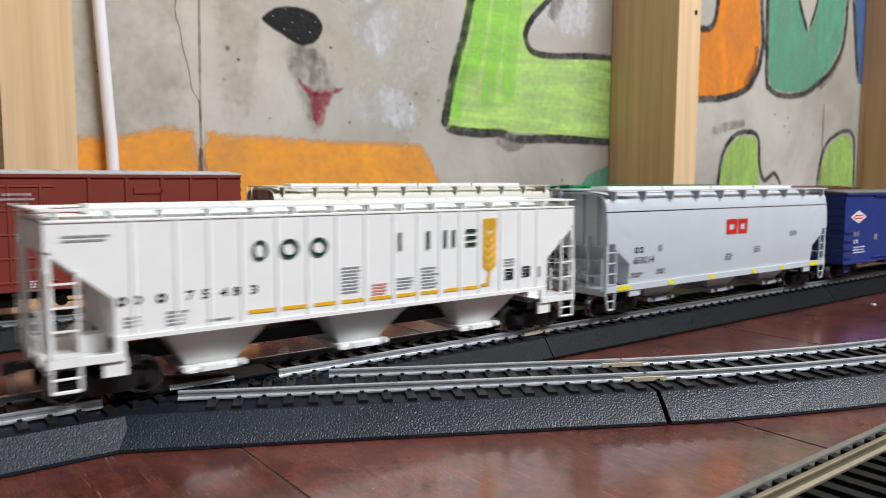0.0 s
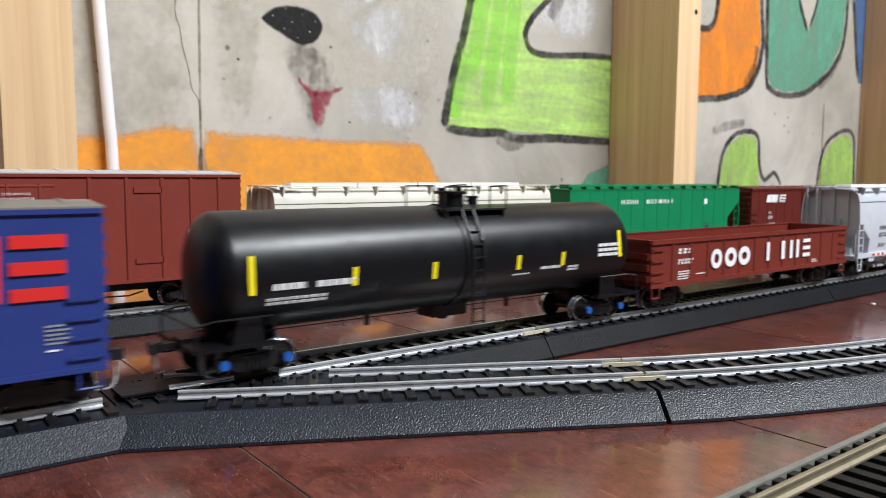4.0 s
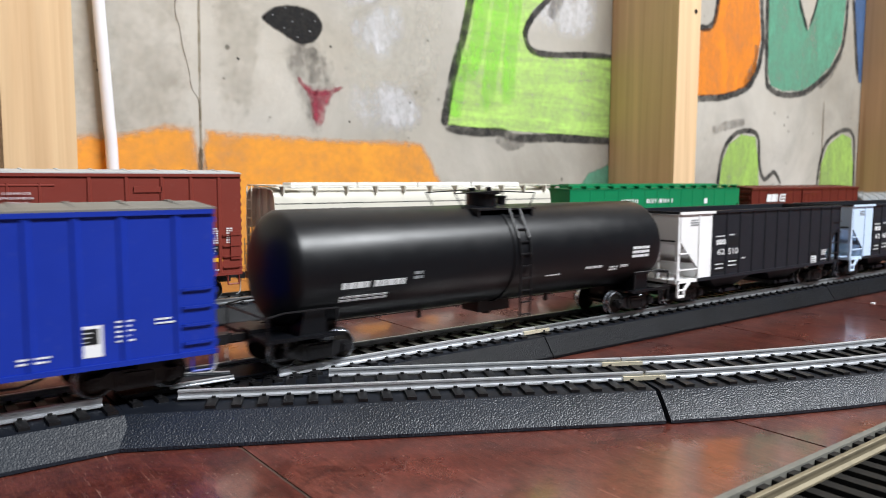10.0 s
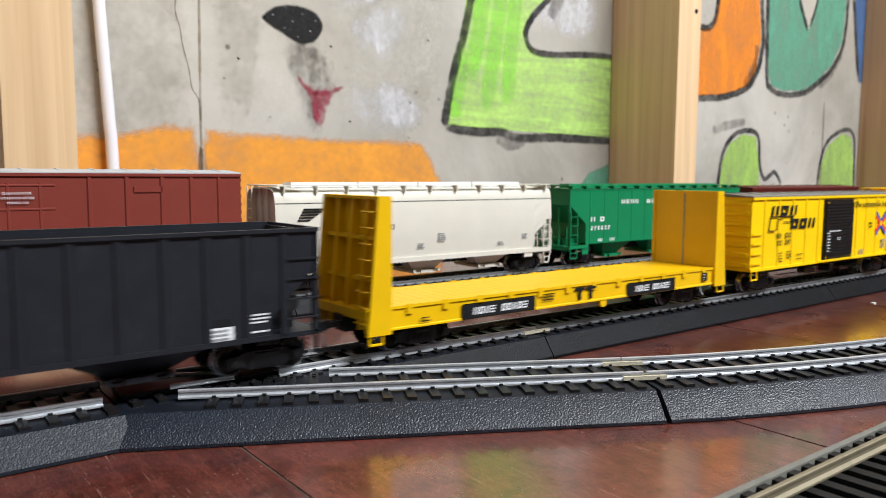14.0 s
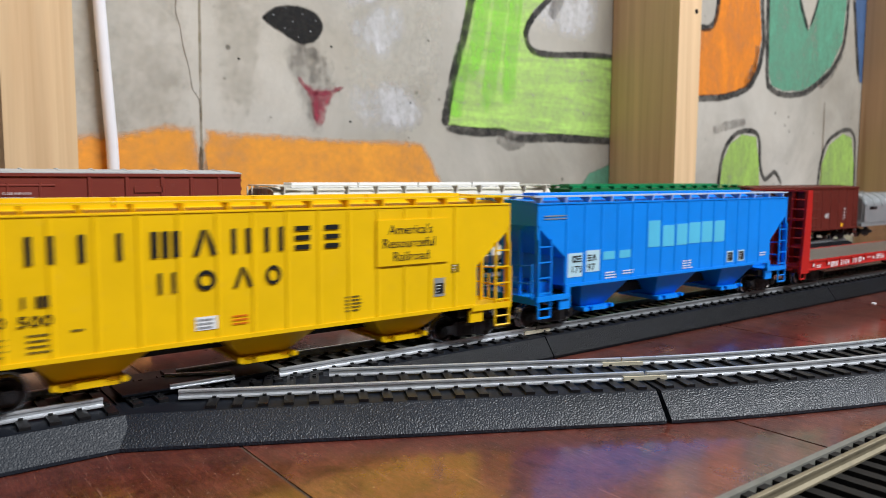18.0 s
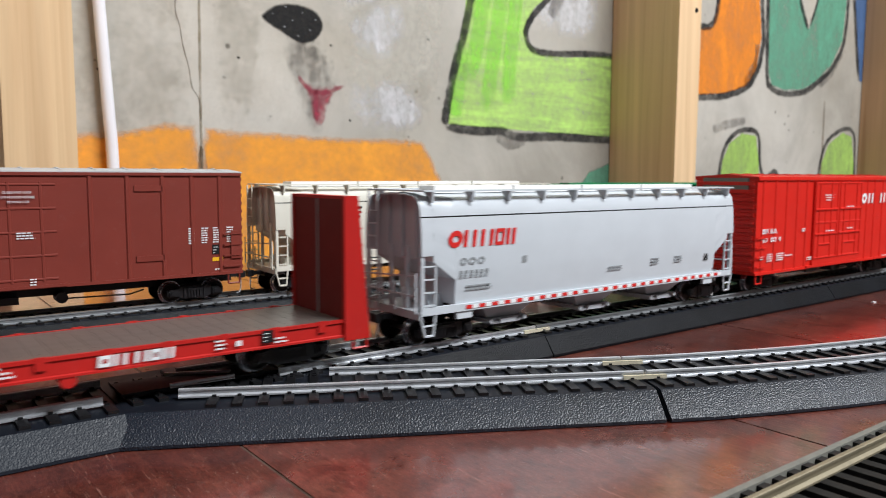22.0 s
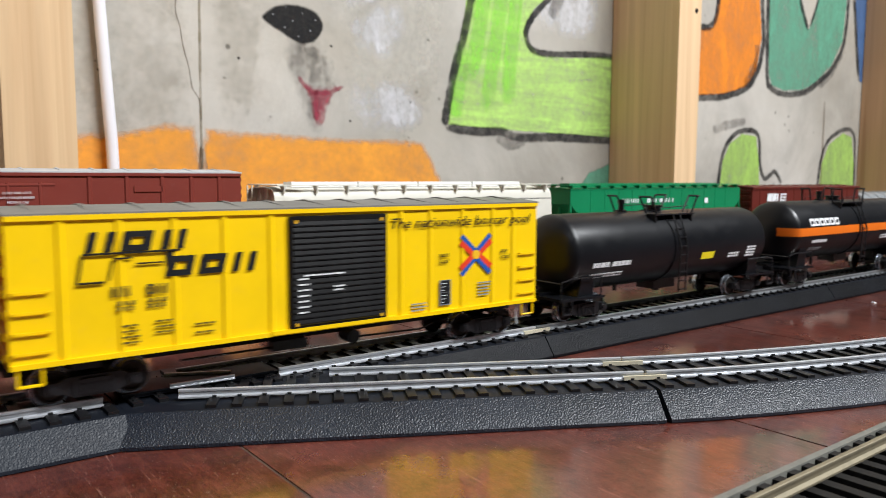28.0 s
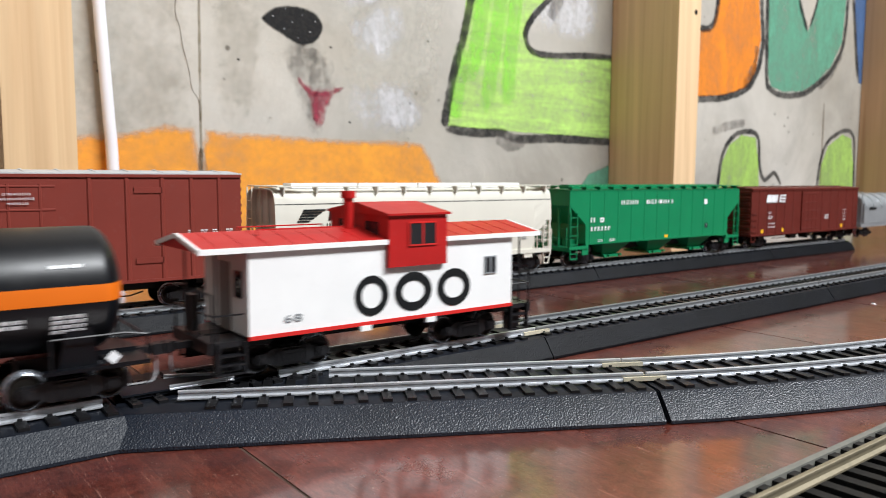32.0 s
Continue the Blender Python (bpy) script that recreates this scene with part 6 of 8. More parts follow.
    for s in (-1, 1):
        part("end_door", quick(box, *sorted((s * h, s * (h + 0.5))), -4, 4, zb, 34), door, car, "pale end door")
        part("end_window", quick(box, *sorted((s * h, s * (h + 0.5))), -13, -8, 24, 32), dark, car)
        bm = B()
        box(bm, *sorted((s * h, s * (h + 11))), -16, 16, 10.6, 12.2)
        box(bm, *sorted((s * (h + 10), s * (h + 11.4))), -16, 16, 8.8, 12.4)
        part("end_platform", bm, TRUCK_BLACK, car)
        for w in (-1, 1):
            steps = part("steps", quick(box, *sorted((s * (h + 0.8), s * (h + 9))), *sorted((w * 12.2, w * 12.7)), 2.6, 11), TRUCK_BLACK, car)
            for k in range(3):
                part("tread", quick(box, *sorted((s * (h + 1.3), s * (h + 8.5))), *sorted((w * (12.7 + k * 1.6), w * 17.0)), 10.6 - (k + 1) * 2.7, 11.1 - (k + 1) * 2.7), TRUCK_BLACK, steps)
            for x in (h + 0.8, h + 9):
                part("stringer", quick(prism_y, [(s * x - 0.4, 12), (s * x + 0.4, 12), (s * x + 0.4, 2.6), (s * x - 0.4, 2.6)], *sorted((w * 15.6, w * 17.2))), TRUCK_BLACK, steps)
        for w in (-1, 1):
            bm = B()
            rod(bm, [(s * (h + 10.4), w * 16, 12), (s * (h + 10.4), w * 16, 26), (s * (h + 10.4), w * 5, 27), (s * (h + 10.4), w * 5, 12)], 0.6)
            rod(bm, [(s * (h + 10.4), w * 5, 20), (s * (h + 10.4), w * 16, 20), (s * (h + 1), w * 16.4, 20)], 0.5)
            part("end_railing", bm, TRUCK_BLACK, car)
            part("roof_post", quick(bar, (s * (h + 8), w * 13, 12), (s * (h + 8), w * 13, 38), 0.6), TRUCK_BLACK, car)
        part("brake_stand", quick(box, *sorted((s * (h + 8), s * (h + 10))), 2, 8, 13, 24), TRUCK_BLACK, car, bevel=0.3)
    centre_sill(car, h + 8, 7.4, 12.6)
    marks(car, (("o", -16.0, -3.2), ("o", -0.8, 14.4), ("o", 16.8, 31.4)), 15.0, 13.2, LETTER_BLACK, HW + 0.15, 0.0, 0.19, "bold black company mark")
    fitted(car, "68", -40.4, -34.4, 16.2, 18.6, LETTER_GREY)
    for x in (14, -12):
        part("side_lug", quick(box, x - 2, x + 2, -HW - 0.6, -HW + 1, 10.4, 12.2), WHITE, car)
    return finish(car, u, 35.5, h + 11)


def silver_car(u):
    """A grey round-topped car at the far end of the siding."""
    mat = paint("silver_car_paint", "a9adb0", 0.35, 0.06, 0.5)
    car = start_car("silver_hopper_car", "silver grey round-topped freight car on the siding", "hopper car", "freight cars on the siding")
    h = 90.0
    bm = B()
    n = 20
    ring = lambda x: [(x, -17, 14)] + [(x, -17 * math.cos(a), 30 + 14 * math.sin(a)) for a in [k * math.pi / n for k in range(n + 1)]] + [(x, 17, 14)]
    sweep(bm, [ring(x) for x in (-h + 6, h - 6)])
    part("body", bm, mat, car, smooth=40)
    for k in range(10):
        bm = B()
        rr = [(x, -17.5 * math.cos(a), 30 + 14.5 * math.sin(a)) for x in (0,) for a in [k2 * math.pi / 14 for k2 in range(15)]]
        rod(bm, [(-h + 8 + k * 18, y, z) for _, y, z in rr], 0.8)
        part("hoop", bm, mat, car)
    box_end = B()
    box(box_end, -h, h, -17, 17, 11, 14.4)
    part("side_sill", box_end, mat, car)
    bm = B()
    rod(bm, [(-h + 2, -16, 14), (-h + 2, -16, 46), (-h + 2, 16, 46), (-h + 2, 16, 14)], 0.8)
    part("end_railing", bm, mat, car)
    plate(car, -74, -58, 28, 31, LETTER_BLACK, 17.3)
    return finish(car, u, 70, h, False, Y1)


def siding_cars():
    g = "freight cars on the siding"
    maroon = paint("oxide_red_paint", "7c352c", 0.45, 0.06)
    car = boxcar("high_cube_boxcar", 51.5, 179, 12.6, 60.2, maroon, "oxide red high-cube boxcar with white stencils on the siding", paint("silver_roof", "b9bbbd", 0.4, 0.08),
                 [-84, -73, -62, -51, 23, 38, 53, 66, 79], (-36, 10, "panel", maroon), 68, False, Y1, 12, g)
    y = HW + 1.4
    for k, t in enumerate(("CLOSE AND LOCK", "BOTH DOORS BEFORE", "MOVING CAR")):
        words(car, t, (-9.4, -10.6, -7.8)[k], 51.6 - k * 1.9, 0.98, LETTER_WHITE, y + 0.4, 0.9)
    small_print(car, -5, 36, 7, 3, LETTER_WHITE, y=y)
    small_print(car, -1, 17, 3, 3, LETTER_WHITE, y=y)
    part("recessed_placard", quick(box, 41, 53, -0.5, 0.5, 52, 54.5), maroon, car, at=(0, -HW, 0))
    part("recessed_placard", quick(box, 41, 53, -0.5, 0.5, 21, 23.5), maroon, car, at=(0, -HW, 0))
    for x in (64, 70, 75.5, 82):
        small_print(car, x, 35, 3.2, 7, LETTER_WHITE)
    data_panel(car, 75, 22.5, 4.4)
    plate(car, 75, 80, 19.2, 21, GOLD_INK)
    small_print(car, 76, 15.6, 4, 1, LETTER_WHITE)
    part("placard_frame", quick(box, 84, 89, -0.7, 0.7, 20, 33), maroon, car, at=(0, -HW, 0))
    cream = paint("cream_car_paint", "d8d5c9", 0.42, 0.03)
    car = round_hopper("covered_hopper_car", 254, 191, cream, "cream covered hopper with a black striped mark on the siding", 79, False, Y1, (-48, 0, 48), g)
    bm = B()
    for k in range(5):
        prism_y(bm, [(-83.6 + (4 - k) * 0.8, 43.0 - k * 1.4), (-67.4 - k * 2.2, 43.0 - k * 1.4), (-68.6 - k * 2.2, 42.1 - k * 1.4), (-83.8 + (4 - k) * 0.8, 42.1 - k * 1.4)], -18.15, -18.0)
    part("company_mark", bm, LETTER_BLACK, car, "black speed-striped mark")
    marks(car, (("f", -66.4, -62.6), ("n", -61.8, -55.2), ("e", -54.6, -47.6)), 37.2, 5.9, LETTER_BLACK, 18.1, 0.2, 0.32)
    marks(car, (("n", -67.4, -65.2), ("e", -64.2, -62.0)), 32.8, 2.8, LETTER_BLACK, 18.15)
    fitted(car, "298179", -67.6, -53.2, 27.0, 30.2, LETTER_BLACK, 18.1)
    small_print(car, -67.4, 24.6, 12, 2, LETTER_GREY, 1.6, 18.0), marks(car, (("q", -28.4, -25.6),), 30.6, 2.8, LETTER_GREY, 18.12, name="marking")
    small_print(car, -10, 22, 5, 3, LETTER_GREY, y=18.0)
    small_print(car, 4, 27, 6, 5, LETTER_GREY, y=18.1)
    small_print(car, 50, 20, 5, 2, LETTER_GREY, y=18.0)
    small_print(car, 70, 24, 5, 3, LETTER_GREY, y=18.0)
    green = paint("jade_green_paint", "0f7d50", 0.42, 0.06)
    car = ribbed_hopper("covered_hopper_car", 467, 200, green, "jade green ribbed covered hopper with white lettering on the siding", [-80 + k * 14.5 for k in range(12)], 82, False, Y1, 51.0, group=g)
    for k, ch in enumerate("nenn"):
        marks(car, ((ch, -48 + k * 4.9, -44.6 + k * 4.9),), 41.0, 2.8, LETTER_WHITE, bold=0.3)
    for k, ch in enumerate("qenmnvl"):
        marks(car, ((ch, -20 + k * 4.9, -16.6 + k * 4.9),), 40.9, 2.8, LETTER_WHITE, bold=0.3)
    plate(car, 50.4, 55.4, 39.4, 43.4, LETTER_WHITE)
    marks(car, (("n", -79.4, -75.4), ("q", -70, -66)), 29.2, 3.2, LETTER_WHITE)
    digits(car, -79.4, 23.6, 2.6, 6, LETTER_WHITE, 2.4)
    small_print(car, -72, 17.4, 6, 3, LETTER_WHITE)
    small_print(car, -60, 17.4, 6, 3, LETTER_WHITE)
    data_panel(car, 53, 21)
    plate(car, 2, 6, 15.6, 17.6, GOLD_INK)
    brown = paint("dark_oxide_paint", "5f241d", 0.45, 0.08)
    car = boxcar("boxcar", 682, 192, 10.6, 50.6, brown, "dark oxide boxcar with white marks on the siding", brown, [-84, -70, -56, -42, -28, 24, 40, 56, 72, 86], (-14, 16, "panel", brown), 74, False, Y1, 8, g)
    blocks(car, "bbne", -74, 39, 6.4, 7.2, 0.6, LETTER_WHITE, HW + 0.7, lean=0.2)
    small_print(car, -70, 31, 6, 2, LETTER_WHITE)
    digits(car, -70, 25, 2.4, 4, LETTER_WHITE)
    small_print(car, -70, 21, 16, 2, LETTER_WHITE, 3)
    small_print(car, 30, 26, 8, 4, LETTER_WHITE)
    small_print(car, 66, 30, 8, 4, LETTER_WHITE, 3)
    for x in (-80, -46, 62):
        plate(car, x, x + 4, 13, 16, GOLD_INK)
    silver_car(880)


# ---------------------------------------------------------------- the train, car by car
def sill_stripe(car, h):
    bm_r, bm_w = B(), B()
    x = -h + 19.5
    k = 0
    while x < h - 9:
        box(bm_r if k % 2 == 0 else bm_w, x, x + 2.9, -0.08, 0.08, 12.6, 13.9)
        x += 3.0 if k % 2 == 0 else 3.1
        k += 1
    part("sill_stripe", bm_r, RED_INK, car, "red reflective sill dashes", at=(0, -HW - 0.42, 0))
    part("sill_stripe", bm_w, LETTER_WHITE, car, "white reflective sill dashes", at=(0, -HW - 0.42, 0))


def yellow_dashes(car, h):
    for x, w in ((-h + 7, 9), (-h + 42, 4), (-h + 74, 4), (-h + 110, 4), (-h + 138, 4), (h - 17, 9)):
        plate(car, x, x + w, 12.3, 14.2, YELLOW_INK, HW + 0.42, "reflective_dash")


def train():
    grey_paint = paint("pale_grey_car_paint", "c4cad0", 0.4, 0.03)
    grey_2 = paint("cool_grey_car_paint", "bfc6cf", 0.4, 0.03)
    roof_grey = paint("galvanised_roof", "77746e", 0.5, 0.12)

    # white ribbed hopper
    ribs = [-73.4, -62.0, -53.0, -43.4, -32.6, -22.6, -12.6, -2.2, 8.6, 18.2, 27.6, 36.4, 45.2, 55.4, 65.0, 74.0]
    car = ribbed_hopper("covered_hopper_car", 127.8, 188.4, WHITE, "white ribbed covered hopper with golden ear of grain mark", ribs, 79, zt=48.6, zlow=17.4)
    marks(car, (("o", -40.4, -35.6), ("o", -31.8, -25.6), ("o", -22.0, -15.8)), 35.6, 5.9, GREEN_INK, HW + 0.4, bold=0.17)
    marks(car, (("l", 10.4, 14.0), ("i", 20.0, 25.0), ("n", 29.2, 34.0), ("e", 39.0, 43.6)), 35.7, 6.0, GREEN_INK, HW + 0.4, bold=0.24)
    bm = B()
    prism_y(bm, [(48.6, 21.0), (50.0, 20.8), (50.7, 26), (49.7, 26)], -0.06, 0.06)
    stem = part("grain_mark", bm, GOLD_INK, car, "golden ear of grain", at=(0, -HW - 0.25, 0))
    part("stem_foot", quick(box, 46.6, 48.5, -0.06, 0.06, 20.8, 21.8), GOLD_INK, stem)
    for k in range(5):
        for s in (-1, 1):
            part("kernel", quick(prism_y, [(50.1 + s * 0.1, 25.6 + k * 2.9), (50.1 + s * 3.1, 28.0 + k * 2.9), (50.1 + s * 3.0, 30.6 + k * 2.9), (50.1 + s * 0.25, 28.0 + k * 2.9)], -0.07, 0.07), GOLD_INK, stem)
    for k in range(-2, 3):
        part("awn", quick(box, 50.1 + k * 1.35 - 0.5, 50.1 + k * 1.35 + 0.5, -0.05, 0.05, 40.6 + abs(k) * 0.6, 45.2), GOLD_INK, stem)
    for x in (-41.8, -31.2, -20.6, -11.0, -0.6, 9.8, 19.6, 29.4, 38.2):
        plate(car, x, x + 8.2, 20.2, 21.3, GOLD_INK, name="gold_dash")
    marks(car, (("o", -77.6, -75.2), ("o", -74.0, -71.4), ("o", -67.6, -65.0)), 26.0, 2.5, LETTER_BLACK, bold=0.24)
    for text, a, b in (("7", -59.6, -57.4), ("5", -55.2, -53.0), ("4", -50.2, -47.9), ("8", -46.2, -44.2), ("3", -41.0, -38.9)):
        fitted(car, text, a, b, 26.1, 28.6, LETTER_BLACK)
    for x, z, w, n in ((-76, 23, 5, 3), (-65, 23.4, 6, 4), (-54, 20, 8, 1), (-11.0, 31.6, 7.4, 8), (9.8, 26.6, 7, 4), (19.8, 29.4, 7, 7), (57.4, 30, 5.6, 3)):
        small_print(car, x, z, w, n, LETTER_GREY)
    small_print(car, 0.2, 25.4, 6.4, 4, paint("pale_red_print", "d98a86", 0.5, 0.05), 1.0)
    small_print(car, -90, 45, 12, 2, LETTER_GREY)
    data_panel(car, 57.8, 22.2, 4), data_panel(car, 66.4, 22.6, 4)
    plate(car, 74.5, 76, 22, 26, LETTER_GREY)

    # grey round hopper with a red mark
    car = round_hopper("covered_hopper_car", 335.2, 186.2, grey_paint, "pale grey smooth covered hopper with red mark and yellow dashes", stripe=yellow_dashes)
    y = 18.12
    marks(car, (("q", -6.6, 2.4), ("q", 3.4, 11.4)), 33.0, 7.2, RED_INK, y, 0.05, 0.26, "red company mark")
    marks(car, (("q", -75.2, -73.0), ("q", -71.8, -69.6)), 27.8, 2.4, LETTER_BLACK, y - 0.1)
    fitted(car, "650214", -75.6, -61.8, 23.2, 26.0, LETTER_BLACK, y - 0.2)
    small_print(car, -77, 19.4, 9, 2, LETTER_GREY, y=17.7), small_print(car, -59, 20, 7, 2, LETTER_GREY, y=17.8), plate(car, -59, -56.4, 28, 30.6, LETTER_GREY, y)
    small_print(car, -6, 23.6, 7, 3, LETTER_GREY, y=y - 0.2), small_print(car, 19, 26, 6, 3, LETTER_GREY, y=y - 0.1), plate(car, 53, 60, 30, 32.4, LETTER_GREY, y)

    # dark blue boxcar with red letters
    navy = paint("navy_blue_paint", "27387a", 0.42, 0.07)
    car = boxcar("boxcar", 541.7, 181.8, 9.8, 51.6, navy, "navy blue smooth-sided boxcar with large red letters and a red diamond", roof_grey, [], (-26.4, 26.4, "plain", navy), 75)
    y = HW + 0.75
    marks(car, (("m", 39.8, 53.4), ("n", 55.2, 67.6), ("e", 69.4, 81.8)), 29.2, 16.2, RED_INK, y - 0.2, 0.02, 0.24, "large red company letters")
    bm = B()
    prism_y(bm, [(-84, 37.4), (-74, 41.2), (-64, 37.4), (-74, 33.6)], -0.07, 0.07)
    mark = part("diamond_mark", bm, LETTER_WHITE, car, "white and red striped diamond", at=(0, -HW - 0.2, 0))
    part("diamond_field", quick(prism_y, [(-81.4, 37.4), (-74, 40.2), (-66.6, 37.4), (-74, 34.6)], -0.07, 0.07), RED_INK, mark, at=(0, -0.1, 0))
    bm = B()
    for z, w in ((35.7, 3.0), (37.4, 5.4), (39.1, 3.0)):
        box(bm, -74 - w, -74 + w, -0.07, 0.07, z - 0.4, z + 0.4)
    part("diamond_stripe", bm, LETTER_WHITE, mark, at=(0, -0.2, 0))
    marks(car, (("m", -79.2, -77.0), ("n", -76.6, -74.6), ("e", -74.2, -72.4)), 25.9, 2.6, LETTER_GREY)
    fitted(car, "578", -79.0, -73.4, 21.8, 23.8, LETTER_WHITE)
    small_print(car, -79, 19.6, 17, 3, LETTER_WHITE, 1.6), marks(car, (("q", -52.0, -48.4),), 23.0, 3.3, LETTER_GREY, name="marking"), plate(car, -51.0, -49.4, 24.0, 25.2, LETTER_GREY)
    small_print(car, -18, 33.8, 12.4, 3, LETTER_WHITE, 1.4, HW + 0.75), small_print(car, 10, 33.2, 12, 3, LETTER_WHITE, 1.4, HW + 0.75), small_print(car, 12.6, 25, 7, 2, LETTER_WHITE, 1.0, HW + 0.75)
    small_print(car, 76.7, 22.8, 6, 5, LETTER_GREY), small_print(car, 77, 16.6, 3, 1, LETTER_WHITE)
    for x, w in ((-27, 0.8), (-21, 0.5), (-15, 0.5), (-2.6, 0.8), (1.4, 0.8), (8, 0.5), (15, 0.5), (26.4, 0.8)):
        part("door_post", quick(soft_rib, 12, 47.6, w, w * 0.4, 0.12), navy, car, at=(x, -HW - 0.5, 0))
    for z in (14.0, 26.5, 32.4, 38.6, 46.8):
        part("door_bar", quick(prism_x, [(0, -0.4), (-0.28, -0.2), (-0.28, 0.2), (0, 0.4)], -26.4, 26.2), navy, car, at=(0, -HW - 0.5, z))
    part("door_rail", quick(prism_x, [(0, -0.5), (-1.0, -0.2), (-1.0, 0.3), (0, 0.5)], -54, 60), navy, car, at=(0, -HW, 49.6))
    part("door_rail", quick(prism_x, [(0, -0.5), (-0.9, -0.2), (-0.9, 0.3), (0, 0.5)], -54, 54), navy, car, at=(0, -HW, 12.2))

    # long black tank with yellow dashes and blue bearing caps
    r, zc = 18.7, 30.6
    car = tank_car(753, 186, r, zc, "long satin black tank car with yellow dashes and blue bearing caps", 6, 4, cap=BLUE_INK)
    for x, z, tall in ((-82, 25.5, 11.5), (-47.5, 25.5, 6), (-16, 25, 6), (23, 25.5, 5.4), (46.5, 25.5, 5.4), (80, 27, 11)):
        on_tank(car, r, zc, x, z, 1.9, tall, YELLOW_INK)
    on_tank(car, r, zc, -74.5, 25, 11, 3.2, LETTER_WHITE, "print", 1), on_tank(car, r, zc, -60, 25, 14, 3.2, LETTER_WHITE, "print", 1), on_tank(car, r, zc, -76, 21, 20, 3.0, LETTER_WHITE, "print", 2)
    on_tank(car, r, zc, 68, 27, 12, 6, LETTER_WHITE, "print", 3), on_tank(car, r, zc, 36, 24, 11, 1.8, LETTER_WHITE, "print", 1), on_tank(car, r, zc, 22, 23, 8, 0.8, LETTER_WHITE, "print", 1), on_tank(car, r, zc, 51, 22.6, 6, 2.6, LETTER_WHITE, "print", 2)
    placard = paint("red_placard", "d8595c", 0.5)
    on_tank(car, r, zc, 78, 14.5, 4, 3.6, placard)

    gondola(947.6)

    # grey round hopper with a round seal
    car = round_hopper("covered_hopper_car", 1146.9, 184.6, grey_2, "pale grey covered hopper with round seal and red sill dashes", stripe=sill_stripe)
    y = 18.12
    blocks(car, "o", 30.2, 33.0, 10.2, 11.0, 0, LETTER_GREY, y, label="round grey seal", bold=0.1)
    blocks(car, "o", 31.6, 34.4, 7.6, 8.2, 0, LETTER_GREY, y, bold=0.06), plate(car, 33.4, 38.0, 39.0, 41.4, LETTER_BLACK, y), plate(car, 34.4, 37.2, 35.6, 38.2, LETTER_GREY, y), plate(car, 33.0, 38.4, 31.6, 32.4, LETTER_BLACK, y)
    for z, w, n in ((40.2, 18.0, 8), (36.4, 14.0, 7), (32.6, 15.6, 7)):
        for k in range(n):
            blocks(car, "envnioq"[(k * 3 + n) % 7], 44.2 + k * w / n, z, 2.6 if k == 0 else 2.0, w / n * 0.74, 0, RED_INK, y, label="red company mark", bold=0.25)
    marks(car, (("o", -65.2, -62.2), ("o", -61.4, -58.2), ("o", -57.6, -54.6)), 28.2, 2.7, LETTER_BLACK, y - 0.1, 0.12, 0.2), digits(car, -65.4, 24.0, 2.6, 6, LETTER_BLACK, 1.6, y - 0.2)
    small_print(car, -65, 20, 12, 2, LETTER_GREY, y=17.8), plate(car, -42, -39.6, 26.6, 29.4, LETTER_GREY, y)
    for x, z, w, n in ((-6, 23, 12, 4), (22, 22.6, 6, 3), (50, 22.6, 6, 3)):
        small_print(car, x, z, w, n, LETTER_GREY, y=18.0)
    data_panel(car, 70.2, 18.9, 3.4, 17.9)

    # bright blue boxcar with twin louvred doors
    royal = paint("royal_blue_paint", "13309a", 0.42, 0.06)
    car = boxcar("boxcar", 1344.1, 177.0, 9.9, 50.6, royal, "royal blue ribbed boxcar with twin louvred doors and white lettering", roof_grey, [-80, -68, -57.5, -46, -34.5, 31, 42, 53, 64, 78], (-26.6, 28.8, "louvre", royal), 68, end_ribs=8)
    part("door_gap", quick(box, 0.4, 3.0, -0.6, 0.6, 12, 48), royal, car, at=(0, -HW - 0.9, 0))
    marks(car, (("q", -85.2, -80.8), ("n", -76.8, -72.6), ("q", -66.6, -62.4), ("q", -57.2, -52.8), ("q", -47.2, -42.6), ("n", -36.8, -32.2)), 31.3, 4.1, LETTER_WHITE, HW + 0.55, 0.0, 0.3)
    marks(car, (("q", -76.6, -74.8), ("n", -74.2, -72.4), ("v", -66.5, -64.4), ("v", -64.0, -61.9)), 25.6, 2.6, LETTER_WHITE, bold=0.3)
    fitted(car, "206", -77.0, -72.2, 20.6, 22.9, LETTER_WHITE), fitted(car, "057", -67.6, -62.6, 20.8, 23.1, LETTER_WHITE)
    small_print(car, -77, 19.0, 5, 4, LETTER_WHITE, 1.3), small_print(car, -67, 19.4, 5, 4, LETTER_WHITE, 1.3), marks(car, (("q", -46.4, -43.2),), 22.6, 3.3, LETTER_GREY, name="marking"), plate(car, -45.4, -44.2, 23.6, 25.0, LETTER_GREY)
    small_print(car, -57, 18.8, 3, 1, LETTER_WHITE), small_print(car, -57, 15.6, 9, 1, LETTER_WHITE), small_print(car, -31, 15.6, 3, 1, LETTER_WHITE), small_print(car, 10, 31.6, 10, 1, LETTER_WHITE, y=HW + 1.7), small_print(car, 11, 27.6, 4, 2, LETTER_WHITE, y=HW + 1.7)
    plate(car, 52.6, 58.6, 13.2, 21.4, LETTER_WHITE, HW + 0.12), data_panel(car, 53.6, 16.6, 4, HW + 0.25), small_print(car, 39, 15, 8, 2, LETTER_WHITE), small_print(car, 62, 22, 4.6, 5, LETTER_WHITE, 1.3), small_print(car, 72, 21.6, 5, 2, LETTER_WHITE)

    # black tank
    r, zc = 18.8, 30.2
    car = tank_car(1546, 187, r, zc, "long plain satin black tank car with small white lettering", -1, 5, rails=False)
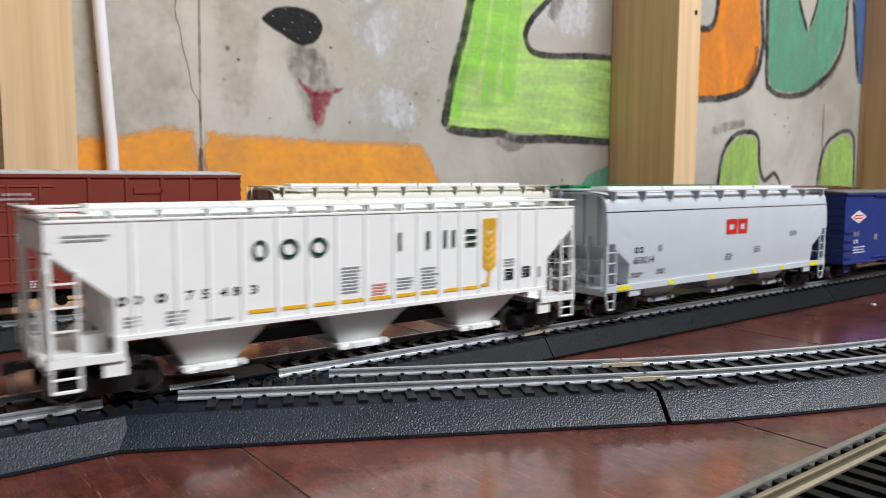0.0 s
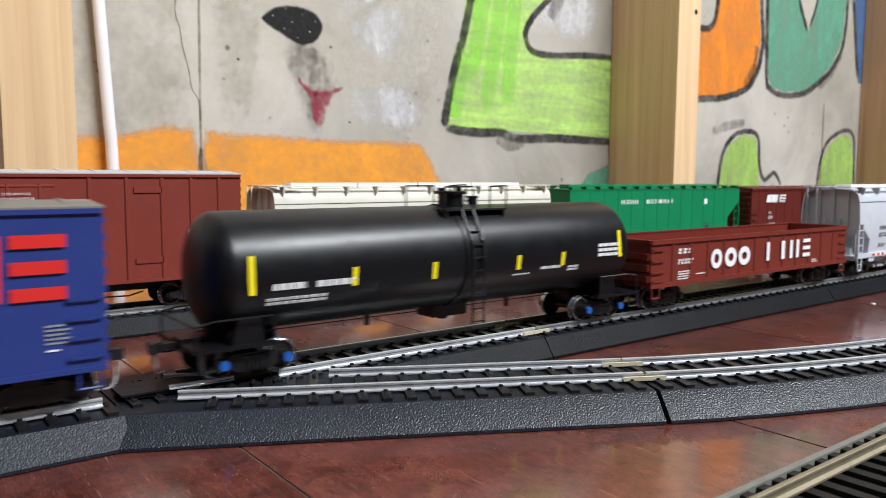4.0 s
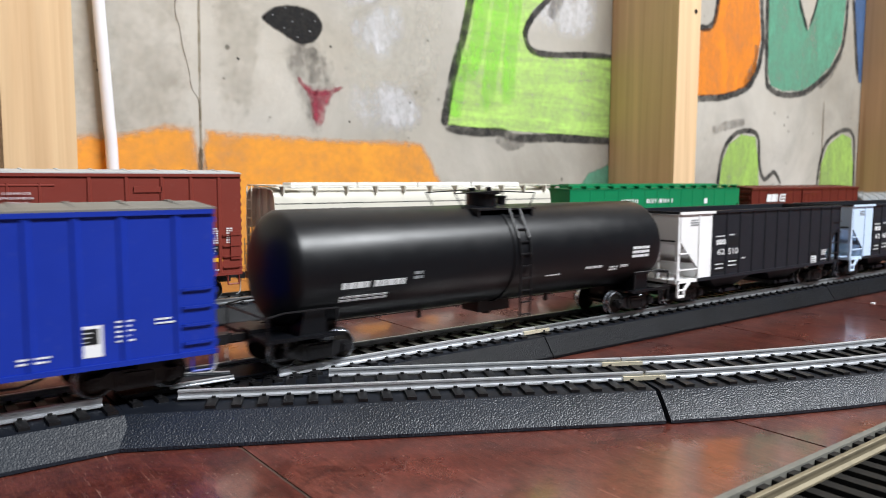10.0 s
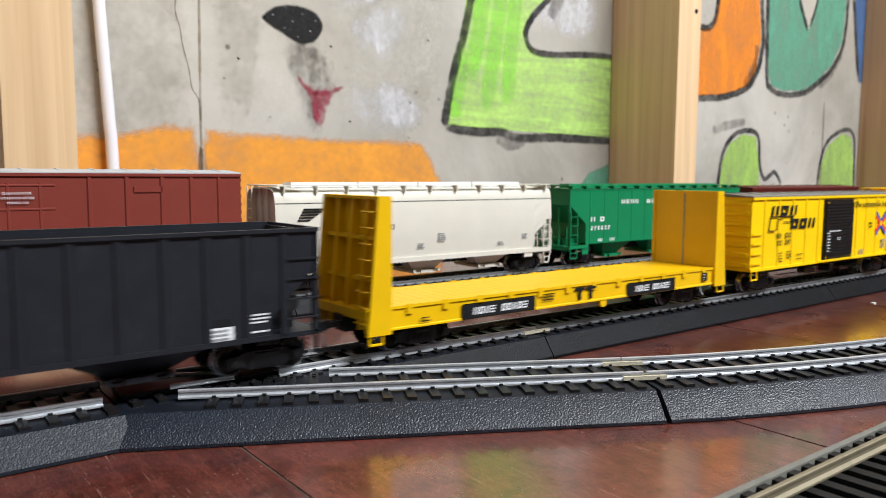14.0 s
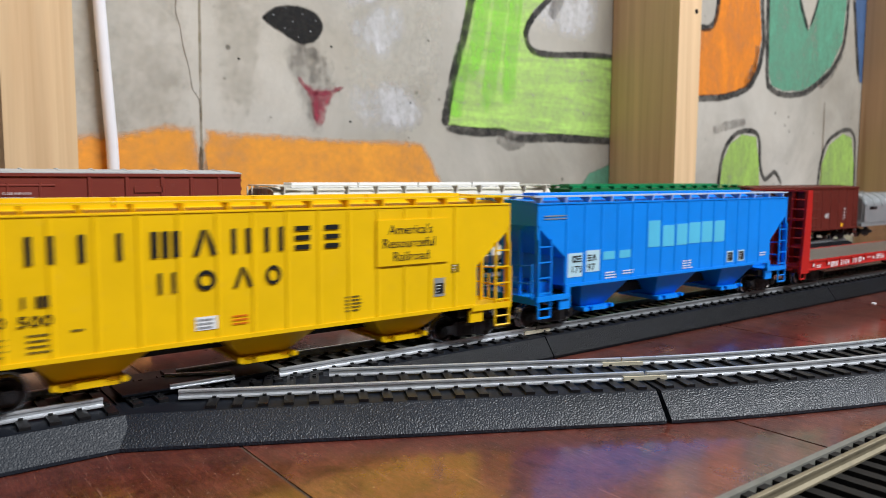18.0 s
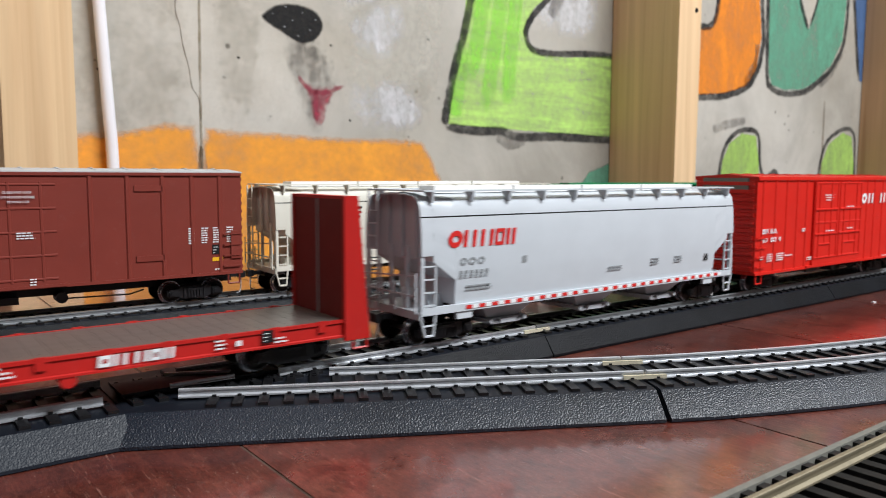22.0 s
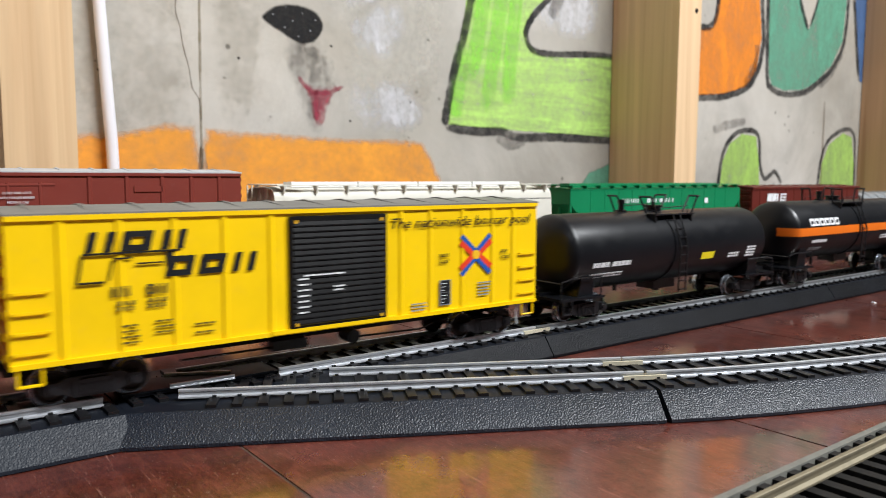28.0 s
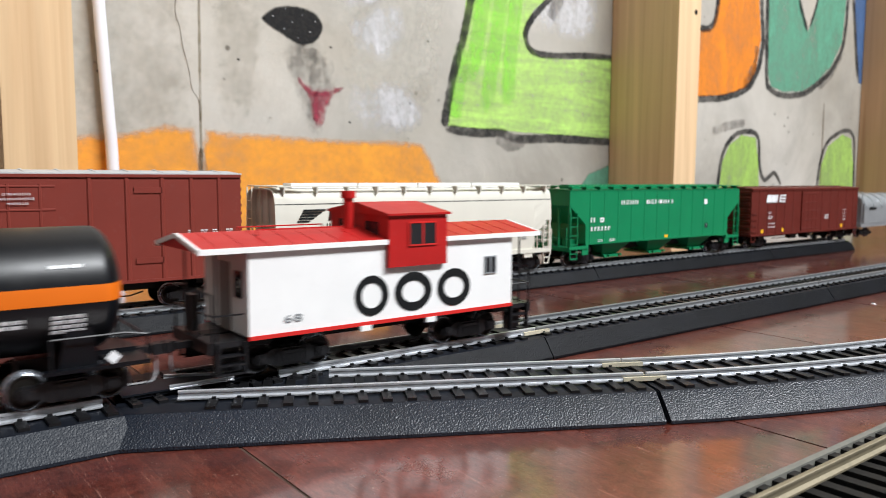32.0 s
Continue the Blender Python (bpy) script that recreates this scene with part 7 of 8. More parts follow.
    on_tank(car, r, zc, -73, 23, 10, 3.4, LETTER_WHITE, "print", 1), on_tank(car, r, zc, -61, 23, 12, 3.4, LETTER_WHITE, "print", 1), on_tank(car, r, zc, -73, 19.4, 18, 2.6, LETTER_WHITE, "print", 2), on_tank(car, r, zc, -45.6, 25, 3.6, 3.2, LETTER_GREY, "print", 2)
    on_tank(car, r, zc, 68, 25, 11, 5.4, LETTER_WHITE, "print", 3), on_tank(car, r, zc, 40, 22, 10, 1.6, LETTER_WHITE, "print", 1), on_tank(car, r, zc, 18, 21, 8, 0.8, LETTER_WHITE, "print", 1), on_tank(car, r, zc, 55, 20.4, 5, 2.4, LETTER_WHITE, "print", 2), on_tank(car, r, zc, 62, 21, 5, 2, LETTER_WHITE, "print", 1)

    # coal hoppers
    coal_hopper(1724.6, 154.4, paint("silver_end_paint", "efeff0", 0.38, 0.04), ("62", "510"), "black open coal hopper with a silver white end panel")
    coal_hopper(1894.1, 156.0, paint("ice_blue_end_paint", "c9def6", 0.38, 0.04), ("62", "404"), "black open coal hopper with an ice blue end panel")

    # yellow bulkhead flat
    yellow = paint("flatcar_yellow", "e8b800", 0.42, 0.06)
    car = bulkhead_flat(2090.8, 203.0, yellow, yellow, "yellow bulkhead flatcar with an empty deck", 16.8, 8.8, yellow)
    for a, b in ((-62.0, -26), (28.6, 62)):
        plate(car, a, b, 9.0, 14.6, LETTER_BLACK, HW + 0.1)
        for k, ch in enumerate("nqne.qqvqe"):
            if ch != ".":
                marks(car, ((ch, a + 5 + k * (b - a - 9) / 10, a + 5 + (k + 0.8) * (b - a - 9) / 10),), 10.4, 2.6, LETTER_WHITE, HW + 0.2, 0.15, 0.3)
    bm = B()
    for x in (-4, 2.6):
        box(bm, x, x + 6, -0.06, 0.06, 14.2, 15.4)
        box(bm, x + 2.2, x + 3.8, -0.06, 0.06, 10.4, 14.2)
    part("company_mark", bm, LETTER_BLACK, car, at=(0, -HW - 0.1, 0))
    small_print(car, -22, 14.6, 7, 3, LETTER_BLACK, y=HW + 0.1), data_panel(car, 83, 11, 4), small_print(car, -80, 12, 4, 2, LETTER_BLACK)

    # yellow boxcars
    bright = paint("boxcar_yellow", "f7cb00", 0.42, 0.05)
    for u, full in ((2302.6, True), (3706.0, False)):
        car = boxcar("boxcar", u, 176.0, 12.2, 49.8, bright, "bright yellow boxcar with a black louvred door and a crossed-arrows mark", roof_grey, [-76, -62, -48, -34, -20, 26, 38, 52, 66, 76], (-14.4, 19.8, "louvre", BLACK), 68, end_ribs=7)
        y = HW + 0.6
        marks(car, (("n", -70.4, -64.0), ("q", -62.0, -54.4), ("f", -51.6, -49.6), ("f", -47.6, -45.6)), 40.0, 5.2, LETTER_BLACK, y - 0.1, 0.25, 0.3)
        marks(car, (("q", -50.6, -43.6), ("q", -41.6, -34.6), ("n", -32.0, -25.6)), 32.6, 5.4, LETTER_BLACK, y - 0.1, 0.25, 0.3)
        plate(car, -50.2, -48.2, 36.0, 39.8, LETTER_BLACK, y - 0.1, "company_mark")
        bm = B()
        rod(bm, [(-72.4, 0, 32.3), (-71.0, 0, 39.6), (-47.0, 0, 39.6)], 0.5), rod(bm, [(-72.4, 0, 32.3), (-66, 0, 32.3)], 0.5), rod(bm, [(-65, 0, 32.6), (-63.6, 0, 38.2), (-59, 0, 38.2)], 0.4), rod(bm, [(-58, 0, 36.6), (-51, 0, 36.6)], 0.4)
        part("logo_line", bm, LETTER_BLACK, car, at=(0, -y, 0))
        dim = paint("worn_grey_black_print", "5a4f22", 0.5, 0.1)
        marks(car, (("n", -64.4, -62.4), ("n", -61.8, -59.8), ("q", -55.6, -53.4), ("n", -52.6, -50.2)), 28.2, 2.7, dim, y, 0.0, 0.3)
        digits(car, -63.2, 24.4, 2.6, 3, dim, 1.2, y), digits(car, -55.4, 24.6, 2.6, 3, dim, 1.3, y)
        small_print(car, -62, 20.6, 5, 4, dim, 1.5, y), small_print(car, -53.6, 21.0, 5, 3, dim, 1.5, y), small_print(car, -43, 19, 6, 2, dim, 2.4, y)
        words(car, "The nationwide boxcar pool", 21.0, 42.6, 3.4, LETTER_BLACK, y + 0.1, 1.13, 0.22)
        for sx in (-1, 1):
            for sz in (-1, 1):
                for (x0, z0), (x1, z1), half, m in (((0.5, 1.4), (6.6, 6.9), 0.85, BLUE_INK), ((1.4, 0.3), (7.0, 4.6), 1.0, ARROW_RED)):
                    d = Vector((x1 - x0, z1 - z0)).normalized()
                    q = Vector((-d.y, d.x)) * half
                    ring = [Vector((x0, z0)) + q, Vector((x1, z1)) + q, Vector((x1, z1)) - q, Vector((x0, z0)) - q]
                    part("arrow_mark", quick(prism_y, [(58 + sx * v.x, 32 + sz * v.y) for v in ring], -0.06, 0.06), m, car, at=(0, -y + 0.1, 0))
        part("arrow_mark", quick(disc_y, 58, 32, -0.06, 0.06, 1.7, 16), GOLD_INK, car, "golden disc of the crossed-arrows mark", at=(0, -y + 0.05, 0))
        words(car, "next", 41.5, 32.0, 1.7, LETTER_BLACK, y), words(car, "load", 41.5, 29.8, 1.7, LETTER_BLACK, y), words(car, "any", 69.5, 32.0, 1.7, LETTER_BLACK, y), words(car, "road", 69.5, 29.8, 1.7, LETTER_BLACK, y)
        px = 68.6 if full else 42.2
        plate(car, px - 0.4, px + 4.4, 15.2, 24.0, LETTER_GREY, y, "panel_frame"), data_panel(car, px, 19.8, 4.0, y + 0.12), data_panel(car, px, 15.6, 4.0, y + 0.12), small_print(car, 59, 22, 6, 5, LETTER_GREY, y=y), small_print(car, 30, 17, 7, 3, LETTER_GREY, y=y)
        small_print(car, -12, 29, 4, 7, LETTER_WHITE, 1.7, HW + 1.7), small_print(car, 0, 26, 4, 2, LETTER_WHITE, y=HW + 1.7), small_print(car, -10, 30, 14, 1, LETTER_WHITE, y=HW + 1.7)
        for x, z in ((-13, 46), (17, 46), (-13, 15), (17, 15)):
            plate(car, x, x + 0.9, z - 0.5, z + 0.5, GOLD_INK, HW + 1.7, "door_latch")

    # yellow ribbed hopper
    amber = paint("amber_yellow_paint", "efbf00", 0.42, 0.06)
    car = ribbed_hopper("covered_hopper_car", 2503.0, 187.4, amber, "amber yellow ribbed covered hopper with black lettering", [-70 + k * 10.6 for k in range(14)], 79, zt=50.0, zlow=13.6)
    marks(car, (("n", -64.6, -58.2), ("i", -55.2, -48.6), ("l", -43.6, -38.8), ("m", -35.0, -27.4), ("v", -23.9, -17.0), ("n", -12.8, -7.2), ("n", -2.8, 3.0), ("e", 6.8, 11.8), ("e", 16.8, 21.8)), 37.8, 7.1, LETTER_BLACK, HW + 0.35, 0.0, 0.24)
    marks(car, (("n", -33.4, -28.8), ("o", -23.2, -17.6), ("v", -12.5, -6.7), ("o", -2.7, 2.2)), 28.0, 5.7, LETTER_BLACK, HW + 0.35, 0.0, 0.21)
    for k, t in enumerate(("America's", "Resourceful", "Railroad")):
        words(car, t, (39.8, 37.4, 41.4)[k], 40.9 - k * 4.4, 3.1, LETTER_BLACK, HW + 0.75, 1.02)
    part("slogan_board", quick(box, 35.4, 64.5, -0.3, 0.3, 30.6, 45.6), amber, car, "raised yellow slogan board", at=(0, -HW - 0.35, 0), bevel=0.12)
    marks(car, (("n", -75.6, -73.0), ("i", -71.8, -69.6), ("l", -65.8, -63.8), ("m", -62.6, -59.8)), 27.4, 2.9, LETTER_BLACK, HW + 0.35), fitted(car, "100", -76.2, -69.4, 22.9, 25.8, LETTER_BLACK, HW + 0.35), fitted(car, "500", -66.8, -59.0, 22.8, 25.6, LETTER_BLACK, HW + 0.35)
    small_print(car, -74, 20.4, 5, 4, dim, 1.4), small_print(car, -65, 20.8, 6, 4, dim, 1.4), small_print(car, -55, 21, 3, 1, dim)
    plate(car, -23.6, -17.4, 16.8, 20.6, LETTER_WHITE), small_print(car, -23, 20, 5, 3, LETTER_GREY, 1.1, HW + 0.3), small_print(car, -13, 20, 6, 3, ORANGE_INK), plate(car, 58.8, 63.2, 18.6, 25.0, LETTER_GREY), data_panel(car, 59.2, 19.6, 3.6, HW + 0.3), data_panel(car, 66.4, 26.4, 3.0), small_print(car, 24, 22, 6, 5, dim)

    # sky-blue ribbed hopper
    sky = paint("azure_blue_paint", "0086ef", 0.42, 0.06)
    # The roof walk's pale colour stands for the bright highlight along the roof edge.
    car = ribbed_hopper("covered_hopper_car", 2702.3, 183.0, sky, "azure blue ribbed covered hopper with pale blue patches", [-75.6, -65.0, -54.8, -44.8, -35.0, -25.2, -15.0, -5.0, 4.6, 14.6, 24.6, 35.0, 45.0, 55.0, 65.0], 78, zt=49.6, zlow=16.8, walk_mat=paint("pale_blue_grey_walk", "b7c3d6", 0.4, 0.05))
    plate(car, -74.6, -66.2, 20.0, 29.6, PATCH_INK, HW + 0.1, "repaint_patch"), plate(car, -64.0, -55.8, 21.4, 30.2, PATCH_INK, HW + 0.1, "repaint_patch")
    marks(car, (("q", -72.0, -69.6), ("e", -69.2, -66.8), ("e", -63.2, -60.8), ("v", -60.4, -58.0)), 25.9, 2.6, LETTER_BLACK, HW + 0.22)
    fitted(car, "173", -72.2, -66.6, 21.6, 24.4, LETTER_BLACK, HW + 0.22), fitted(car, "97", -63.2, -58.6, 22.0, 24.8, LETTER_BLACK, HW + 0.22)
    for a, b, z0, z1 in ((-53.6, -46.4, 25.8, 29.2), (-43.4, -36.2, 25.9, 29.2), (-24.4, -16.2, 29.4, 41.0), (-14.2, -5.8, 29.2, 38.6), (-4.0, 4.0, 29.3, 38.9), (5.2, 14.0, 29.6, 39.2), (15.2, 23.8, 29.6, 39.4), (25.4, 33.8, 29.3, 39.4)):
        plate(car, a, b, z0, z1, PALE_BLUE_INK, HW + 0.1, "repaint_patch")
    small_print(car, -88, 45, 14, 2, LETTER_GREY), small_print(car, -52, 20.6, 7, 3, LETTER_WHITE), small_print(car, -41, 20.6, 8, 2, LETTER_WHITE), small_print(car, 1, 22, 8, 4, LETTER_WHITE), small_print(car, 66, 22, 6, 2, LETTER_WHITE)
    data_panel(car, 37.2, 19.4, 4.2), data_panel(car, 47.0, 19.4, 4.2)
    for x in (36.6, 46.4):
        part("panel_frame", quick(box, x, x + 5.4, -0.05, 0.05, 18.8, 24.2), PATCH_INK, car, at=(0, -HW - 0.1, 0))

    # red bulkhead flat
    crimson = paint("action_red_paint", "b5201c", 0.42, 0.06)
    deck = paint("grey_deck_boards", "5d5652", 0.3, 0.12)
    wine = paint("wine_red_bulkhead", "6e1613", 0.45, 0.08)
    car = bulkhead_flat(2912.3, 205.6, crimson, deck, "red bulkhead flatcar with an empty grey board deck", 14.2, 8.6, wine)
    marks(car, (("q", -67.2, -64.6), ("n", -64.0, -61.4), ("f", -60.6, -59.6)), 9.2, 3.0, LETTER_WHITE, HW + 0.2, 0.12, 0.3), fitted(car, "3164", -56.2, -45.4, 9.4, 12.4, LETTER_WHITE), fitted(car, "10", -40.6, -35.2, 9.6, 12.6, LETTER_WHITE)
    marks(car, (("q", 20.8, 24.2), ("n", 24.8, 28.0), ("n", 30.0, 33.4), ("q", 34.0, 36.8), ("f", 37.4, 38.4), ("f", 39.2, 40.2)), 10.0, 3.0, LETTER_WHITE, HW + 0.2, 0.12, 0.3)
    small_print(car, -84, 11.4, 6, 2, LETTER_WHITE), small_print(car, -22, 12.2, 5, 1, LETTER_WHITE), small_print(car, -10, 13.2, 12, 3, LETTER_WHITE), small_print(car, 70, 11.6, 4, 2, LETTER_WHITE)
    marks(car, (("q", -33.0, -29.8),), 9.8, 3.0, LETTER_WHITE, name="marking"), data_panel(car, 66, 10.4, 3.6), small_print(car, 52, 13, 3, 3, LETTER_WHITE)
    for x in (-88, -70.6, -27.4, -14, 58, 94):
        plate(car, x, x + 1.6, 10.6, 12.2, LETTER_WHITE, name="reflector")

    # grey round hopper with red italic mark
    car = round_hopper("covered_hopper_car", 3129.3, 187.0, grey_paint, "pale grey covered hopper with slanted red mark and sill dashes", stripe=sill_stripe)
    y = 18.12
    marks(car, (("o", -82.6, -76.2), ("n", -75.6, -70.0), ("n", -67.8, -62.0), ("q", -61.0, -56.6), ("f", -55.6, -54.0), ("f", -52.8, -51.2)), 34.7, 6.0, RED_INK, y, 0.14, 0.28, "slanted red company mark")
    marks(car, (("o", -77.0, -74.0), ("o", -73.2, -69.8), ("o", -69.0, -65.8)), 28.4, 2.6, LETTER_GREY, y, 0.12, 0.2), digits(car, -77.2, 23.8, 2.6, 6, LETTER_GREY, 1.65, y - 0.1)
    small_print(car, -74, 21, 12, 2, LETTER_GREY, y=17.9), plate(car, -47, -44.8, 27.6, 30, LETTER_GREY, y)
    for x, z, w, n in ((2, 22.4, 10, 2), (30, 24, 6, 3), (47, 24, 6, 3)):
        small_print(car, x, z, w, n, LETTER_GREY, y=18.0)
    data_panel(car, 70, 20.6, 3, 17.8)

    # red high-cube boxcar
    scarlet = paint("scarlet_paint", "cf241a", 0.42, 0.05)
    car = boxcar("high_cube_boxcar", 3329.5, 171.6, 9.6, 59.2, scarlet, "scarlet high-cube boxcar with a wide panelled door and white lettering", scarlet, [-80, -68, -57, -46, -36, 36, 46, 57, 68, 80], (-29.0, 27.2, "twin", scarlet), 66, end_ribs=12)
    y = HW + 0.6
    marks(car, (("o", 28.0, 34.2), ("n", 36.4, 42.6), ("n", 52.6, 58.6), ("q", 61.6, 66.8), ("f", 70.4, 72.2), ("f", 78.4, 80.2)), 44.2, 5.9, LETTER_WHITE, y - 0.1, 0.14, 0.27)
    marks(car, (("q", -80.2, -77.8), ("n", -77.2, -74.8), ("v", -72.8, -70.0), ("v", -69.4, -66.6)), 30.6, 2.5, LETTER_WHITE, y - 0.1, 0.0, 0.3)
    fitted(car, "87", -79.8, -74.8, 26.0, 28.4, LETTER_WHITE, y - 0.1), digits(car, -72.0, 26.2, 2.4, 3, LETTER_WHITE, 1.4, y - 0.1), fitted(car, "4", -64.8, -61.8, 26.4, 28.8, LETTER_WHITE, y - 0.1)
    for x, z, w, n in ((-82, 19, 4, 2), (-75, 20, 6, 4), (-66, 20, 8, 4), (-58, 18.6, 8, 1), (-41, 32, 4, 2), (-34, 16, 8, 2), (66, 27, 5, 5), (60, 11.6, 10, 1)):
        small_print(car, x, z, w, n, LETTER_WHITE, y=y)
    for z, w in ((50, 10), (48.6, 9), (47.2, 8)):
        small_print(car, -18 + (10 - w) / 2, z, w, 1, LETTER_WHITE, y=HW + 1.3)
    small_print(car, 8, 43, 9, 1, LETTER_WHITE, y=HW + 1.3), small_print(car, 9, 30.6, 9, 1, LETTER_WHITE, y=HW + 1.5), small_print(car, -16, 30, 10, 1, LETTER_WHITE, y=HW + 1.5), plate(car, 69.4, 75.2, 17.4, 22.4, LETTER_GREY), data_panel(car, 70.0, 17.8, 4.4, HW + 0.3)
    part("end_board", quick(box, -86.6, -85.8, -13, 13, 52, 59), roof_grey, car, "weathered grey board on the end")

    # dark red boxcar
    cherry = paint("cherry_red_paint", "8e1b20", 0.42, 0.06)
    car = boxcar("boxcar", 3521.5, 174.6, 10.2, 50.6, cherry, "cherry red ribbed boxcar with a louvred door and white reflective dashes", roof_grey, [-76, -65, -54, -42, -30, 18, 30, 44, 58, 74], (-17.4, 14.6, "louvre", cherry), 67, end_ribs=8)
    y = HW + 0.6
    blocks(car, "o", -80.2, 37.8, 7.6, 7.0, 0, LETTER_GREY, y - 0.1, label="round grey seal"), plate(car, -78.2, -75.2, 39.8, 43.6, LETTER_BLACK, y - 0.1)
    for k, (w, n) in enumerate(((14.5, 8), (10, 6), (11.5, 7))):
        for i in range(n):
            blocks(car, "envnioq"[(i * 3 + n) % 7], -65.2 + i * w / n, 41.8 - k * 3.2, 2.0, w / n * 0.72, 0, LETTER_WHITE, y - 0.1, bold=0.3)
    marks(car, (("q", -80.2, -78.0), ("n", -77.4, -75.2)), 31.0, 2.6, LETTER_WHITE, y - 0.1), digits(car, -80, 25.0, 2.6, 3, LETTER_WHITE, 1.5, y=y - 0.1), digits(car, -66, 25.6, 2.6, 3, LETTER_WHITE, 1.5, y=y - 0.1), marks(car, (("q", -51.4, -47.8),), 28.6, 3.4, LETTER_GREY, y - 0.1, name="marking")
    for x, z, w, n in ((-60, 17, 6, 2), (-46, 17, 6, 2), (-18, 22, 2, 1), (53, 20, 6, 2), (62, 24, 6, 5), (-2, 37, 14, 2)):
        small_print(car, x, z, w, n, LETTER_WHITE, y=HW + 1.3)
    for x in (-80, -72, -60, -48, -36, -26, 22, 31, 40, 49, 60, 70, 80):
        plate(car, x, x + 3.0, 10.4, 11.6, LETTER_WHITE, HW + 0.85, "reflector")
    for z in (15, 19, 23, 27):
        plate(car, -86.4, -84.6, z, z + 2, LETTER_WHITE, HW + 0.3, "reflector"), plate(car, 84.6, 86.4, z, z + 2, LETTER_WHITE, HW + 0.3, "reflector")

    # short black tanks
    r, zc = 16.6, 27.4
    car = tank_car(3889.5, 151, r, zc, "short satin black tank car with a yellow plate", -4, -1, splay=4.0)
    on_tank(car, r, zc, -61, 20.8, 10, 3.4, LETTER_WHITE, "print", 1), on_tank(car, r, zc, -49, 20.8, 12, 3.4, LETTER_WHITE, "print", 1), on_tank(car, r, zc, -61, 17, 20, 2.6, LETTER_WHITE, "print", 2), on_tank(car, r, zc, 15, 21, 10, 3.4, YELLOW_INK)
    on_tank(car, r, zc, 37.5, 20, 9, 3.0, LETTER_WHITE, "print", 2), on_tank(car, r, zc, 53, 19.5, 8, 6, LETTER_WHITE, "print", 4)
    r, zc = 16.8, 29.4
    car = tank_car(4065, 151, r, zc, "short satin black tank car with an orange belt stripe", -4, 4, True, splay=1.0)
    for k in range(6):
        on_tank(car, r, zc, -59 + k * 5.7, 32.8, 4.8, 4.2, LETTER_WHITE)
        on_tank(car, r, zc, -57.9 + k * 5.7, 33.9, 2.6, 1.8, TANK_BLACK).location.y -= 0.0001
    on_tank(car, r, zc, -56, 22.4, 17, 2.6, LETTER_WHITE, "print", 1), on_tank(car, r, zc, -56, 18.4, 14, 2.4, LETTER_GREY, "print", 2)
    on_tank(car, r, zc, 56, 36, 8, 1.4, LETTER_WHITE, "print", 1), on_tank(car, r, zc, 30, 21.6, 20, 3, LETTER_WHITE, "print", 2), on_tank(car, r, zc, 56, 19, 8, 6, LETTER_WHITE, "print", 4)
    part("placard", quick(prism_y, [(0, -1.9), (1.9, 0), (0, 1.9), (-1.9, 0)], -0.1, 0.1), LETTER_WHITE, car, "white diamond placard", at=(70, -16.9, 12.6))
    caboose(4223.5)


# ---------------------------------------------------------------- the train's motion
GONE = [0.0, 76.2, 151.3, 224.4, 297.7, 372.9, 445.6, 515.9, 585.2, 653.4, 720.3, 785.8, 849.8, 913.7, 977.8, 1041.5, 1103.3, 1165.9, 1230.6, 1293.7, 1356.3,
        1418.4, 1480.0, 1542.2, 1604.6, 1667.8, 1731.5, 1796.9, 1863.4, 1930.4, 1997.3, 2064.2, 2131.5, 2199.6, 2268.6, 2338.9, 2409.0, 2472.0, 2534.7,
        2594.2, 2652.6, 2711.8, 2770.2, 2828.2, 2888.4, 2947.9, 3005.8, 3063.5, 3120.6, 3179.8, 3239.2, 3298.0, 3356.1, 3413.9, 3472.2, 3531.7, 3592.9,
        3651.9, 3713.5, 3774.6, 3835.2, 3896.9, 3960.6, 4024.4, 4086.0]


